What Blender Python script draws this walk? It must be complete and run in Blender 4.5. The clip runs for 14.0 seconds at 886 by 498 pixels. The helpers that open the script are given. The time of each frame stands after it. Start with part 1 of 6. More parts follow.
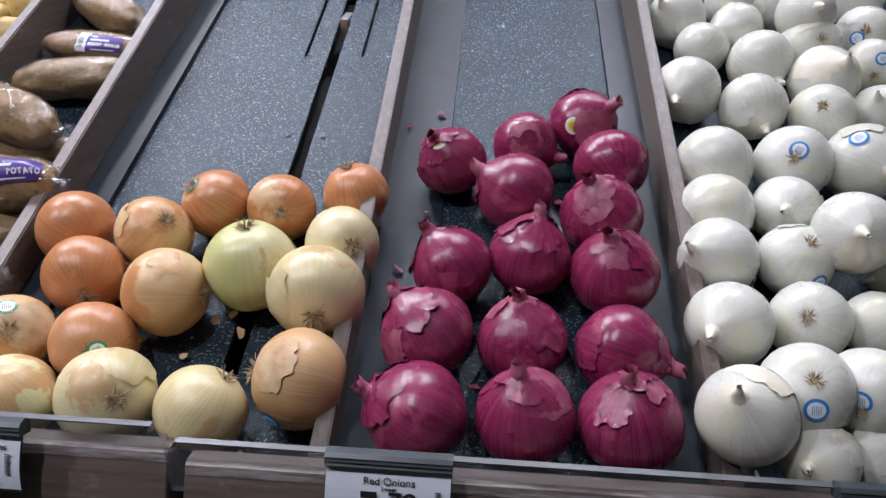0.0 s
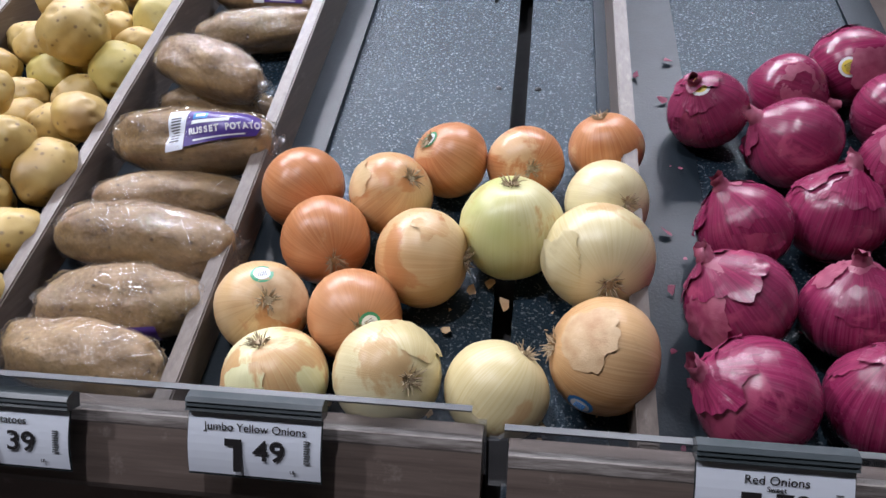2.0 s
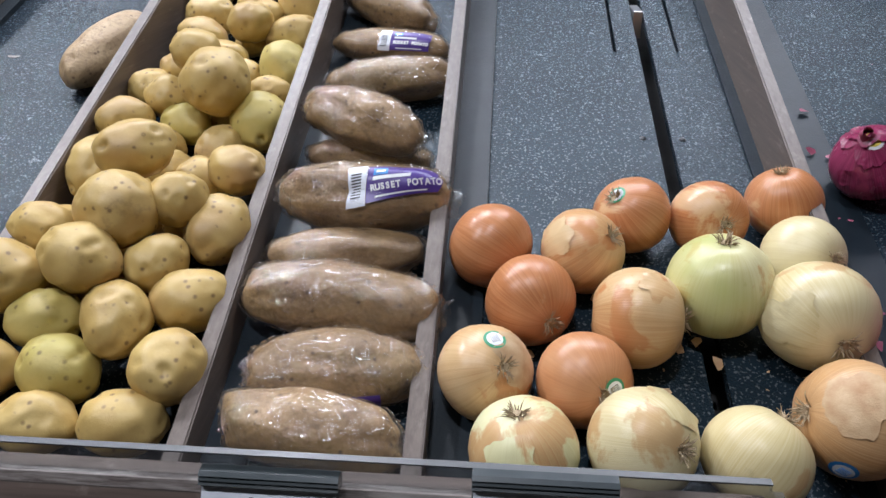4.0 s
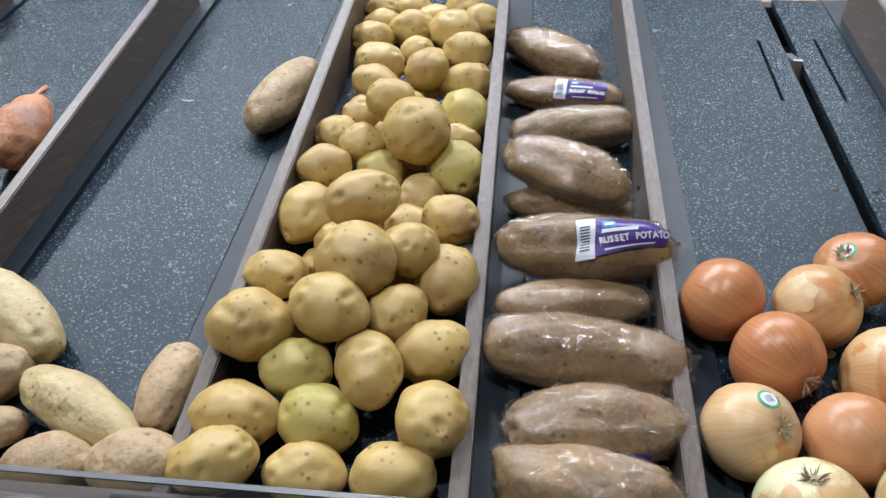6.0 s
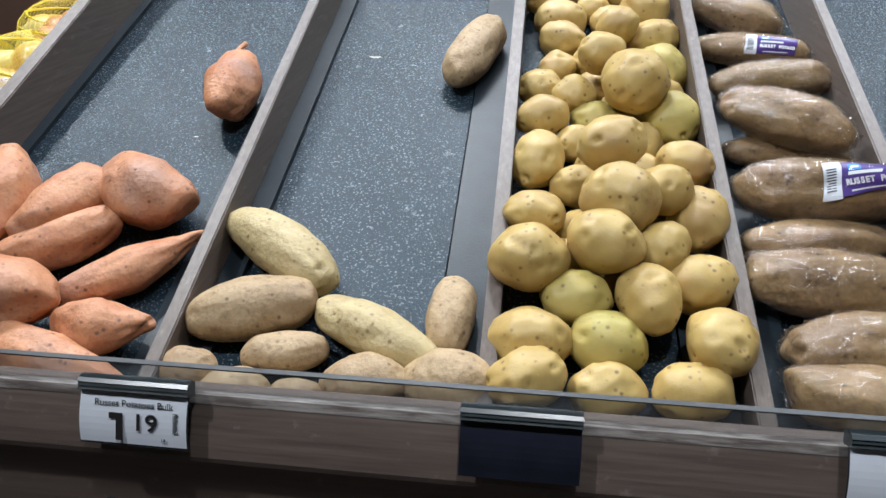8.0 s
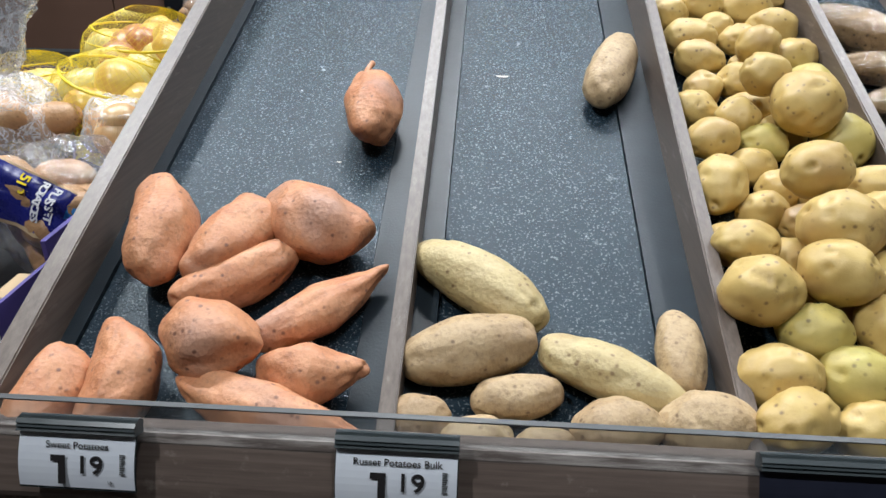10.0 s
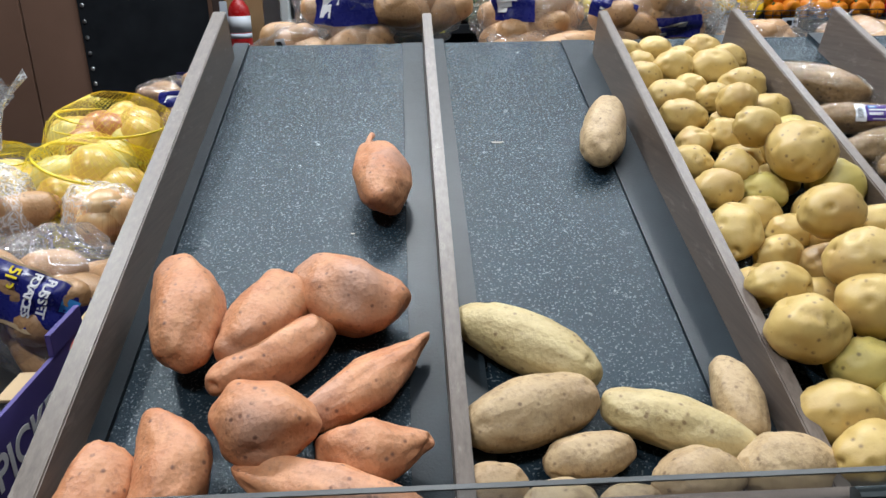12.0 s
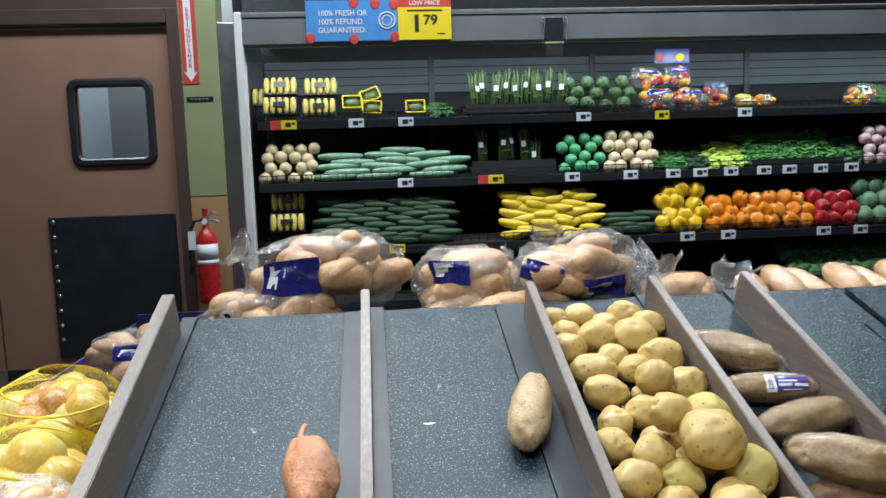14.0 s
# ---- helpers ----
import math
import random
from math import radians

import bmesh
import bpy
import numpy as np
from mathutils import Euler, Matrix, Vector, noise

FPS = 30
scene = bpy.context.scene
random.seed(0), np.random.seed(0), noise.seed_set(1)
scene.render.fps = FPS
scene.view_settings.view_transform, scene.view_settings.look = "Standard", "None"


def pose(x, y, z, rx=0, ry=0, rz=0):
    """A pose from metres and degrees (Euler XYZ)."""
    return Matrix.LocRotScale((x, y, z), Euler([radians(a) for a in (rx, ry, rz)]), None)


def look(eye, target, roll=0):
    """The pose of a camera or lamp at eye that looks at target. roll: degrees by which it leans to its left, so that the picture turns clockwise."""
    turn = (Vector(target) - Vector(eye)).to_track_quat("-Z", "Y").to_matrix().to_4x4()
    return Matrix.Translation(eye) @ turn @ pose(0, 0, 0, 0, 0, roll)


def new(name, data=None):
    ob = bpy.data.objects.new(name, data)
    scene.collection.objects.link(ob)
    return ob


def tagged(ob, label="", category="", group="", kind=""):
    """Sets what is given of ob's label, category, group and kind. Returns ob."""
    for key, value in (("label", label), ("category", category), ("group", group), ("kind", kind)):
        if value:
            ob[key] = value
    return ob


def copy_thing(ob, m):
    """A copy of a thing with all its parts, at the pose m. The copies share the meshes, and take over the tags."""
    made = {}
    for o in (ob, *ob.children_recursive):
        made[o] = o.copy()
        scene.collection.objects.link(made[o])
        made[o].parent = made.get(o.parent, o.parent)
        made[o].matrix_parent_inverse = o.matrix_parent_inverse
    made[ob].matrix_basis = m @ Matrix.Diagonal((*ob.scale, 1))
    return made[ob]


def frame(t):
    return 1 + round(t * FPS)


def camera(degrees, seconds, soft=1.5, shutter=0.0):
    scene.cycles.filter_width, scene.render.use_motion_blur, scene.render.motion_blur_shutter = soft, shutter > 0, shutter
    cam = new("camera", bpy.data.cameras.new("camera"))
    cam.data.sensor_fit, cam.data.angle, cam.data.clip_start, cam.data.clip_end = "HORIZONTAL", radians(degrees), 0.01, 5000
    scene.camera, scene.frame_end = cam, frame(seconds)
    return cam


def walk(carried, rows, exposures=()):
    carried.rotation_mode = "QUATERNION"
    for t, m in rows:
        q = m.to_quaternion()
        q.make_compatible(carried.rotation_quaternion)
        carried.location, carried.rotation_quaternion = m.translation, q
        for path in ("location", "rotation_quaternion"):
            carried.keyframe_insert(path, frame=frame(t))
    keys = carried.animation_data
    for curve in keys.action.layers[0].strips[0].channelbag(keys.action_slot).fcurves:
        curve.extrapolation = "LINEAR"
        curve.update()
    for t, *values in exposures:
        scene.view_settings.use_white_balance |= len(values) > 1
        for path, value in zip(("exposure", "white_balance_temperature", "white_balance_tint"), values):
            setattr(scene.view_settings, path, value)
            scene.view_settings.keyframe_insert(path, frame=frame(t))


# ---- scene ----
cam = camera(61.8, 14.0)
PATH = [
    (0, (-0.0273, -0.1014, 1.2919), (-0.1690, 2.1905, 0.0725), 1.4),
    (0.5, (-0.1170, -0.1131, 1.2828), (-0.3822, 2.1684, 0.0634), 0.6),
    (1, (-0.1898, -0.0949, 1.2529), (-0.5421, 2.1580, 0.0062), -0.3),
    (1.5, (-0.2418, -0.0624, 1.2152), (-0.6006, 2.1658, -0.0744), -0.8),
    (2, (-0.2574, -0.0442, 1.2282), (-0.5603, 2.1957, -0.0575), -0.9),
    (2.5, (-0.2535, -0.0130, 1.2516), (-0.4927, 2.2529, -0.0016), -0.7),
    (3, (-0.2639, -0.0117, 1.2672), (-0.4628, 2.2737, 0.0426), -0.4),
    (3.5, (-0.3159, -0.0364, 1.2581), (-0.4953, 2.2529, 0.0387), -0.0),
    (4, (-0.4901, -0.0416, 1.2503), (-0.6604, 2.2568, 0.0465), 0.2),
    (4.2, (-0.5512, -0.0481, 1.2477), (-0.7436, 2.2581, 0.0634), -0.4),
    (6.3, (-0.7020, -0.0559, 1.2763), (-0.9646, 2.2776, 0.1596), 0.1),
    (6.5, (-0.6877, -0.0559, 1.2763), (-0.9646, 2.2750, 0.1570), -0.1),
    (7, (-0.6578, -0.0767, 1.2828), (-0.9828, 2.2360, 0.1401), -0.9),
    (7.5, (-0.7618, -0.0975, 1.2750), (-1.0686, 2.1957, 0.0868), -1.0),
    (8, (-0.9529, -0.1443, 1.2581), (-1.2428, 2.1502, 0.0699), -0.1),
    (8.5, (-1.0491, -0.1729, 1.2529), (-1.3416, 2.1073, 0.0387), 0.1),
    (9, (-1.0829, -0.1378, 1.2698), (-1.3767, 2.1398, 0.0504), 0.1),
    (9.2, (-1.1050, -0.1144, 1.2737), (-1.3767, 2.1554, 0.0361), 0.3),
    (11.3, (-1.3494, -0.1352, 1.2464), (-1.3273, 2.2633, 0.2441), -0.7),
    (11.5, (-1.3377, -0.1313, 1.2529), (-1.2974, 2.2685, 0.2558), -0.8),
    (12, (-1.3455, -0.1170, 1.2490), (-1.2311, 2.3101, 0.3234), -0.7),
    (12.5, (-1.3468, -0.1079, 1.2568), (-1.1908, 2.3543, 0.4365), -1.0),
    (13, (-1.3325, -0.1105, 1.2802), (-1.1362, 2.4050, 0.6536), -1.1),
    (13.5, (-1.2857, -0.1248, 1.3777), (-1.0738, 2.4323, 0.9552), -1.5),
    (14, (-1.2753, -0.1339, 1.4037), (-1.0491, 2.4401, 1.1112), -1.9),
]
walk(cam, [(t, look(eye, target, roll)) for t, eye, target, roll in PATH],
     exposures=[(0, -0.08, 5850, 19), (1.5, 0.08, 5820, 18), (3.0, -0.06, 5830, 16), (4.2, -0.14, 5830, 14), (6.5, -0.18, 5780, 10), (7.5, -0.08, 5800, 9), (9.0, 0.08, 5900, 8), (12.0, -0.08, 6000, 7), (14.0, 0.04, 5950, 4)])

# ---- light: warm-white ceiling spots over the display, cool added fill over the aisles, a cool strip inside the case ----
world = bpy.data.worlds.new("world")
scene.world = world
world.use_nodes = True
world.node_tree.nodes["Background"].inputs[0].default_value = (0.75, 0.85, 1.0, 1)
world.node_tree.nodes["Background"].inputs[1].default_value = 0.006


def lamp(name, kind, at, aim, watts, colour, size, size_y=0.0, cone=60, blend=0.5):
    data = bpy.data.lights.new(name, kind)
    data.energy, data.color = watts, colour
    if kind == "AREA":
        data.shape, data.size, data.size_y = "RECTANGLE", size, size_y or size
    else:
        data.shadow_soft_size = size
    if kind == "SPOT":
        data.spot_size, data.spot_blend = radians(cone), blend
    ob = new(name, data)
    ob.matrix_world = look(at, aim)
    return tagged(ob, kind="structure")


# ---- materials ----
def material(name, build, rough=0.5, metal=0.0, base=(0.5, 0.5, 0.5), **extra):
    m = bpy.data.materials.new(name)
    m.use_nodes = True
    nt = m.node_tree
    b = nt.nodes["Principled BSDF"]
    b.inputs["Base Color"].default_value = (*base, 1)
    b.inputs["Roughness"].default_value = rough
    b.inputs["Metallic"].default_value = metal
    for key, value in extra.items():
        b.inputs[key.replace("_", " ")].default_value = value
    if build:
        build(Nodes(nt, b))
    return m


class Nodes:
    """A short way to write node trees."""

    def __init__(self, nt, b):
        self.nt, self.b = nt, b

    def add(self, kind, **values):
        n = self.nt.nodes.new(kind)
        for k, v in values.items():
            setattr(n, k, v)
        return n

    def link(self, a, b):
        self.nt.links.new(a, b)

    def coords(self, scale=(1, 1, 1), generated=False):
        tc = self.add("ShaderNodeTexCoord")
        mp = self.add("ShaderNodeMapping")
        mp.inputs["Scale"].default_value = scale
        self.link(tc.outputs["Generated" if generated else "Object"], mp.inputs[0])
        return mp.outputs[0]

    def shifted(self, scale=(1, 1, 1)):
        """Object coordinates, shifted at random for each object."""
        v = self.coords(scale)
        info = self.add("ShaderNodeObjectInfo")
        mul = self.add("ShaderNodeMath", operation="MULTIPLY")
        mul.inputs[1].default_value = 37.0
        self.link(info.outputs["Random"], mul.inputs[0])
        add = self.add("ShaderNodeVectorMath", operation="ADD")
        self.link(v, add.inputs[0])
        self.link(mul.outputs[0], add.inputs[1])
        return add.outputs[0]

    def noise(self, vec, scale, detail=4.0, rough=0.55, distortion=0.0):
        n = self.add("ShaderNodeTexNoise")
        n.inputs["Scale"].default_value, n.inputs["Detail"].default_value = scale, detail
        n.inputs["Roughness"].default_value, n.inputs["Distortion"].default_value = rough, distortion
        self.link(vec, n.inputs["Vector"])
        return n.outputs[0]

    def voronoi(self, vec, scale):
        n = self.add("ShaderNodeTexVoronoi")
        n.inputs["Scale"].default_value = scale
        self.link(vec, n.inputs["Vector"])
        return n.outputs["Distance"]

    def ramp(self, value, *stops):
        n = self.add("ShaderNodeValToRGB")
        while len(n.color_ramp.elements) < len(stops):
            n.color_ramp.elements.new(0.5)
        for e, (p, c) in zip(n.color_ramp.elements, stops):
            e.position, e.color = p, (*c, 1) if len(c) == 3 else c
        self.link(value, n.inputs[0])
        return n.outputs[0]

    def mix(self, fac, a, b, blend="MIX"):
        n = self.add("ShaderNodeMix", data_type="RGBA", blend_type=blend)
        for sock, v in ((n.inputs[0], fac), (n.inputs[6], a), (n.inputs[7], b)):
            if isinstance(v, (int, float)):
                sock.default_value = v
            elif isinstance(v, tuple):
                sock.default_value = (*v, 1)
            else:
                self.link(v, sock)
        return n.outputs[2]

    def math(self, op, a, b=None):
        n = self.add("ShaderNodeMath", operation=op)
        for sock, v in zip(n.inputs, (a, b)):
            if isinstance(v, (int, float)):
                sock.default_value = v
            elif v is not None:
                self.link(v, sock)
        return n.outputs[0]

    def random(self):
        return self.add("ShaderNodeObjectInfo").outputs["Random"]

    def colour(self, out):
        self.link(out, self.b.inputs["Base Color"])

    def rough(self, out, lo, hi):
        n = self.add("ShaderNodeMapRange")
        n.inputs[3].default_value, n.inputs[4].default_value = lo, hi
        self.link(out, n.inputs[0])
        self.link(n.outputs[0], self.b.inputs["Roughness"])

    def bump(self, out, strength, distance=0.002):
        n = self.add("ShaderNodeBump")
        n.inputs["Strength"].default_value, n.inputs["Distance"].default_value = strength, distance
        self.link(out, n.inputs["Height"])
        old = self.b.inputs["Normal"]
        if old.links:
            self.link(old.links[0].from_socket, n.inputs["Normal"])
        self.link(n.outputs[0], old)

    def meridian(self, around=14.0, along=6.0):
        """Coordinates that run round and along the z axis: stripes from pole to pole."""
        sep = self.add("ShaderNodeSeparateXYZ")
        self.link(self.coords(), sep.inputs[0])
        ang = self.math("ARCTAN2", sep.outputs[1], sep.outputs[0])
        comb = self.add("ShaderNodeCombineXYZ")
        self.link(self.math("MULTIPLY", self.math("SINE", ang), around), comb.inputs[0])
        self.link(self.math("MULTIPLY", self.math("COSINE", ang), around), comb.inputs[1])
        self.link(self.math("MULTIPLY", sep.outputs[2], along), comb.inputs[2])
        info = self.math("MULTIPLY", self.random(), 91.0)
        add = self.add("ShaderNodeVectorMath", operation="ADD")
        self.link(comb.outputs[0], add.inputs[0])
        self.link(info, add.inputs[1])
        return add.outputs[0], sep.outputs[2]


def m_deck(n):
    v = n.coords()
    big = n.noise(v, 6, 5)
    fine = n.noise(v, 420, 2, 0.6)
    c = n.mix(n.ramp(big, (0.35, (0, 0, 0)), (0.7, (1, 1, 1))), (0.0095, 0.0180, 0.0270), (0.0125, 0.0235, 0.0340))
    # pale flecks paint the sheet's sparkle into its colour; glint adds gloss there
    fleck = n.ramp(n.noise(v, 350, 1, 0.5), (0.60, (0, 0, 0)), (0.68, (1, 1, 1)))
    dust = n.ramp(n.noise(v, 40, 6, 0.75), (0.66, (0, 0, 0)), (0.74, (1, 1, 1)))
    c = n.mix(n.math("MULTIPLY", fleck, 0.28), c, (0.30, 0.34, 0.37))
    n.colour(n.mix(n.math("MULTIPLY", dust, 0.07), c, (0.12, 0.12, 0.12)))
    n.rough(n.noise(v, 30, 4), 0.235, 0.29)
    glint = n.add("ShaderNodeMapRange")
    glint.inputs[3].default_value, glint.inputs[4].default_value = 0.27, 0.55
    n.link(fleck, glint.inputs[0])
    n.link(glint.outputs[0], n.b.inputs["Specular IOR Level"])
    n.b.inputs["Specular Tint"].default_value = (0.78, 0.92, 1.0, 1)
    n.bump(fine, 0.8, 0.0012)
    n.bump(n.noise(v, 150, 2), 0.15, 0.001)


def m_woodlike(tint, dark, rough):
    def build(n):
        v = n.coords((3.0, 60, 60))
        g = n.noise(v, 3.0, 6, 0.65)
        c = n.mix(n.ramp(g, (0.3, (0, 0, 0)), (0.72, (1, 1, 1))), dark, tint)
        w = n.ramp(n.noise(n.coords((14, 14, 14)), 3.0, 5, 0.7), (0.60, (0, 0, 0)), (0.74, (1, 1, 1)))
        n.colour(n.mix(n.math("MULTIPLY", w, 0.35), c, (0.42, 0.36, 0.32)))
        n.rough(g, rough - 0.08, rough + 0.1)
        n.bump(g, 0.25, 0.0006)
    return build


def m_alongwood(tint, dark, rough):
    def build(n):
        v = n.coords((60, 3.0, 60))
        g = n.noise(v, 3.0, 6, 0.65)
        c = n.mix(n.ramp(g, (0.3, (0, 0, 0)), (0.72, (1, 1, 1))), dark, tint)
        w = n.ramp(n.noise(n.coords((25, 7, 25)), 3.0, 5, 0.7), (0.58, (0, 0, 0)), (0.76, (1, 1, 1)))
        n.colour(n.mix(n.math("MULTIPLY", w, 0.3), c, (0.45, 0.40, 0.36)))
        n.rough(g, rough - 0.08, rough + 0.1)
        n.bump(g, 0.2, 0.0005)
    return build


def m_plain(c1, c2, scale, lo, hi, bump=0.0):
    def build(n):
        v = n.coords()
        g = n.noise(v, scale, 5)
        n.colour(n.mix(n.ramp(g, (0.3, (0, 0, 0)), (0.7, (1, 1, 1))), c1, c2))
        n.rough(n.noise(v, scale * 4, 3), lo, hi)
        if bump:
            n.bump(n.noise(v, scale * 12, 3), bump, 0.001)
    return build


DECK = material("deck_textured_black", m_deck, 0.4)
DECKSTRIP = material("deck_strip_smooth", m_plain((0.010, 0.017, 0.024), (0.015, 0.024, 0.032), 30, 0.35, 0.5, 0.25), Specular_IOR_Level=0.33)
RAIL = material("rail_woodgrain", m_woodlike((0.175, 0.135, 0.113), (0.098, 0.073, 0.062), 0.42))


def m_worn(n):
    """Wood-grain laminate rubbed pale in long streaks."""
    v = n.coords((6, 60, 60))
    g = n.noise(v, 3.0, 6, 0.7)
    n.colour(n.mix(n.ramp(g, (0.40, (0, 0, 0)), (0.62, (1, 1, 1))), (0.105, 0.080, 0.068), (0.36, 0.32, 0.29)))
    n.rough(g, 0.35, 0.5)


RAILWORN = material("rail_worn_edge", m_worn)
FASCIA = material("fascia_woodgrain", m_woodlike((0.200, 0.150, 0.125), (0.150, 0.110, 0.092), 0.5))
DIVIDER = material("divider_woodgrain", m_alongwood((0.165, 0.134, 0.113), (0.092, 0.071, 0.059), 0.42))
BLACK = material("black_plastic", m_plain((0.012, 0.013, 0.015), (0.022, 0.023, 0.026), 30, 0.25, 0.45))
BLACKMAT = material("black_matt", m_plain((0.008, 0.008, 0.009), (0.018, 0.018, 0.019), 20, 0.5, 0.8))
NAVY = material("navy_label_back", m_plain((0.010, 0.012, 0.022), (0.016, 0.018, 0.032), 30, 0.25, 0.4))
PAPER = material("label_paper", m_plain((0.70, 0.74, 0.82), (0.76, 0.80, 0.86), 25, 0.45, 0.6))
INK = material("ink", None, 0.6, base=(0.015, 0.013, 0.014))
STEEL = material("stainless", m_plain((0.50, 0.51, 0.52), (0.62, 0.63, 0.64), 6, 0.25, 0.42), metal=1.0)
GREYMETAL = material("grey_painted_metal", m_plain((0.125, 0.132, 0.138), (0.155, 0.163, 0.168), 4, 0.4, 0.55))
WHITEPAINT = material("white_paint", m_plain((0.66, 0.66, 0.64), (0.74, 0.74, 0.72), 5, 0.4, 0.6))
FLOORMAT = material("floor_dark_tile", m_plain((0.045, 0.036, 0.034), (0.075, 0.062, 0.058), 5, 0.25, 0.45, 0.1))
CEILMAT = material("ceiling_dark", m_plain((0.05, 0.05, 0.05), (0.07, 0.07, 0.07), 3, 0.8, 0.9))
GREENWALL = material("wall_green", m_plain((0.24, 0.27, 0.13), (0.28, 0.31, 0.155), 4, 0.5, 0.7, 0.1))
TANWALL = material("wall_tan", m_plain((0.36, 0.22, 0.10), (0.42, 0.26, 0.125), 4, 0.5, 0.7, 0.1))
DOORBROWN = material("door_brown", m_plain((0.275, 0.155, 0.105), (0.33, 0.188, 0.130), 2.5, 0.40, 0.55, 0.08))
FRAMEBROWN = material("frame_brown", m_plain((0.065, 0.043, 0.037), (0.085, 0.058, 0.050), 3, 0.4, 0.5))
RUBBER = material("black_rubber", m_plain((0.010, 0.012, 0.016), (0.020, 0.023, 0.028), 9, 0.35, 0.6, 0.1))
WALLMAT = material("wall_plain", m_plain((0.30, 0.26, 0.21), (0.35, 0.31, 0.26), 2, 0.6, 0.8))


def m_clear(n, tint=(1, 1, 1), amount=0.12, rough=0.06):
    gl = n.add("ShaderNodeBsdfGlossy")
    gl.inputs["Roughness"].default_value = rough
    tr = n.add("ShaderNodeBsdfTransparent")
    tr.inputs[0].default_value = (*tint, 1)
    fr = n.add("ShaderNodeLayerWeight")
    fr.inputs[0].default_value = 0.5
    mx = n.add("ShaderNodeMixShader")
    n.link(n.math("ADD", n.math("MULTIPLY", n.math("POWER", fr.outputs["Facing"], 4.0), 0.7), amount + 0.03), mx.inputs[0])
    n.link(tr.outputs[0], mx.inputs[1])
    n.link(gl.outputs[0], mx.inputs[2])
    n.link(mx.outputs[0], n.nt.nodes["Material Output"].inputs[0])
    return gl


def m_guard(n):
    """Clear acrylic with an uneven grey diffuse haze mixed in."""
    m_clear(n, (0.86, 0.88, 0.89), 0.03, 0.05)
    out = n.nt.nodes["Material Output"].inputs[0]
    clear_side = out.links[0].from_socket
    haze = n.add("ShaderNodeBsdfDiffuse")
    haze.inputs[0].default_value = (0.42, 0.43, 0.45, 1)
    mx = n.add("ShaderNodeMixShader")
    n.link(n.ramp(n.noise(n.coords((4, 4, 30)), 6, 5, 0.7), (0.35, (0.045, 0.045, 0.045)), (0.75, (0.13, 0.13, 0.13))), mx.inputs[0])
    n.link(clear_side, mx.inputs[1])
    n.link(haze.outputs[0], mx.inputs[2])
    n.link(mx.outputs[0], out)


ACRYLIC = material("clear_acrylic", m_guard)
ACRYLEDGE = material("acrylic_edge", None, 0.3, base=(0.055, 0.058, 0.060))


# ---- mesh helpers ----
def link_mesh(name, bm, mat, parent=None, smooth=False):
    me = bpy.data.meshes.new(name)
    bm.to_mesh(me)
    bm.free()
    for m in mat if isinstance(mat, (list, tuple)) else [mat]:
        me.materials.append(m)
    if smooth:
        me.shade_smooth()
    ob = new(name, me)
    if parent:
        ob.parent = parent
    return ob


def part(name, bm, mat, parent, label="", smooth=False):
    ob = link_mesh(name, bm, mat, parent, smooth)
    return tagged(ob, label=label)


def empty(name, at=(0, 0, 0), m=None):
    ob = new(name)
    ob.empty_display_size = 0.02
    ob.matrix_world = m if m is not None else Matrix.Translation(at)
    return ob


def box(x0, x1, y0, y1, z0, z1, bevel=0.0, bm=None, m=None):
    own = bm is None
    bm = bm or bmesh.new()
    r = bmesh.ops.create_cube(bm, size=1)
    t = Matrix.Translation(((x0 + x1) / 2, (y0 + y1) / 2, (z0 + z1) / 2)) @ Matrix.Diagonal((x1 - x0, y1 - y0, z1 - z0, 1))
    bmesh.ops.transform(bm, matrix=(m @ t) if m is not None else t, verts=r["verts"])
    if bevel:
        edges = list({e for v in r["verts"] for e in v.link_edges})
        bmesh.ops.bevel(bm, geom=edges, offset=bevel, segments=2, affect="EDGES", profile=0.5)
    return bm


def prism(outline, x0, x1, bm=None):
    """An outline of (y, z) drawn out along x."""
    bm = bm or bmesh.new()
    a = [bm.verts.new((x0, y, z)) for y, z in outline]
    b = [bm.verts.new((x1, y, z)) for y, z in outline]
    bm.faces.new(a)
    bm.faces.new(b[::-1])
    for i in range(len(a)):
        j = (i + 1) % len(a)
        bm.faces.new((a[j], a[i], b[i], b[j]))
    bmesh.ops.recalc_face_normals(bm, faces=bm.faces)
    return bm


def tube(points, radius, sides=8, bm=None):
    """A round bar through points; radius is a number or one for each point."""
    bm = bm or bmesh.new()
    pts = [Vector(p) for p in points]
    rings = []
    for i, p in enumerate(pts):
        d = (pts[min(i + 1, len(pts) - 1)] - pts[max(i - 1, 0)]).normalized()
        q = d.to_track_quat("Z", "Y")
        r = radius[i] if isinstance(radius, (list, tuple)) else radius
        rings.append([bm.verts.new(p + q @ Vector((r * math.cos(k * math.tau / sides), r * math.sin(k * math.tau / sides), 0))) for k in range(sides)])
    for a, b in zip(rings, rings[1:]):
        for k in range(sides):
            bm.faces.new((a[k], a[(k + 1) % sides], b[(k + 1) % sides], b[k]))
    bm.faces.new(rings[0][::-1])
    bm.faces.new(rings[-1])
    return bm


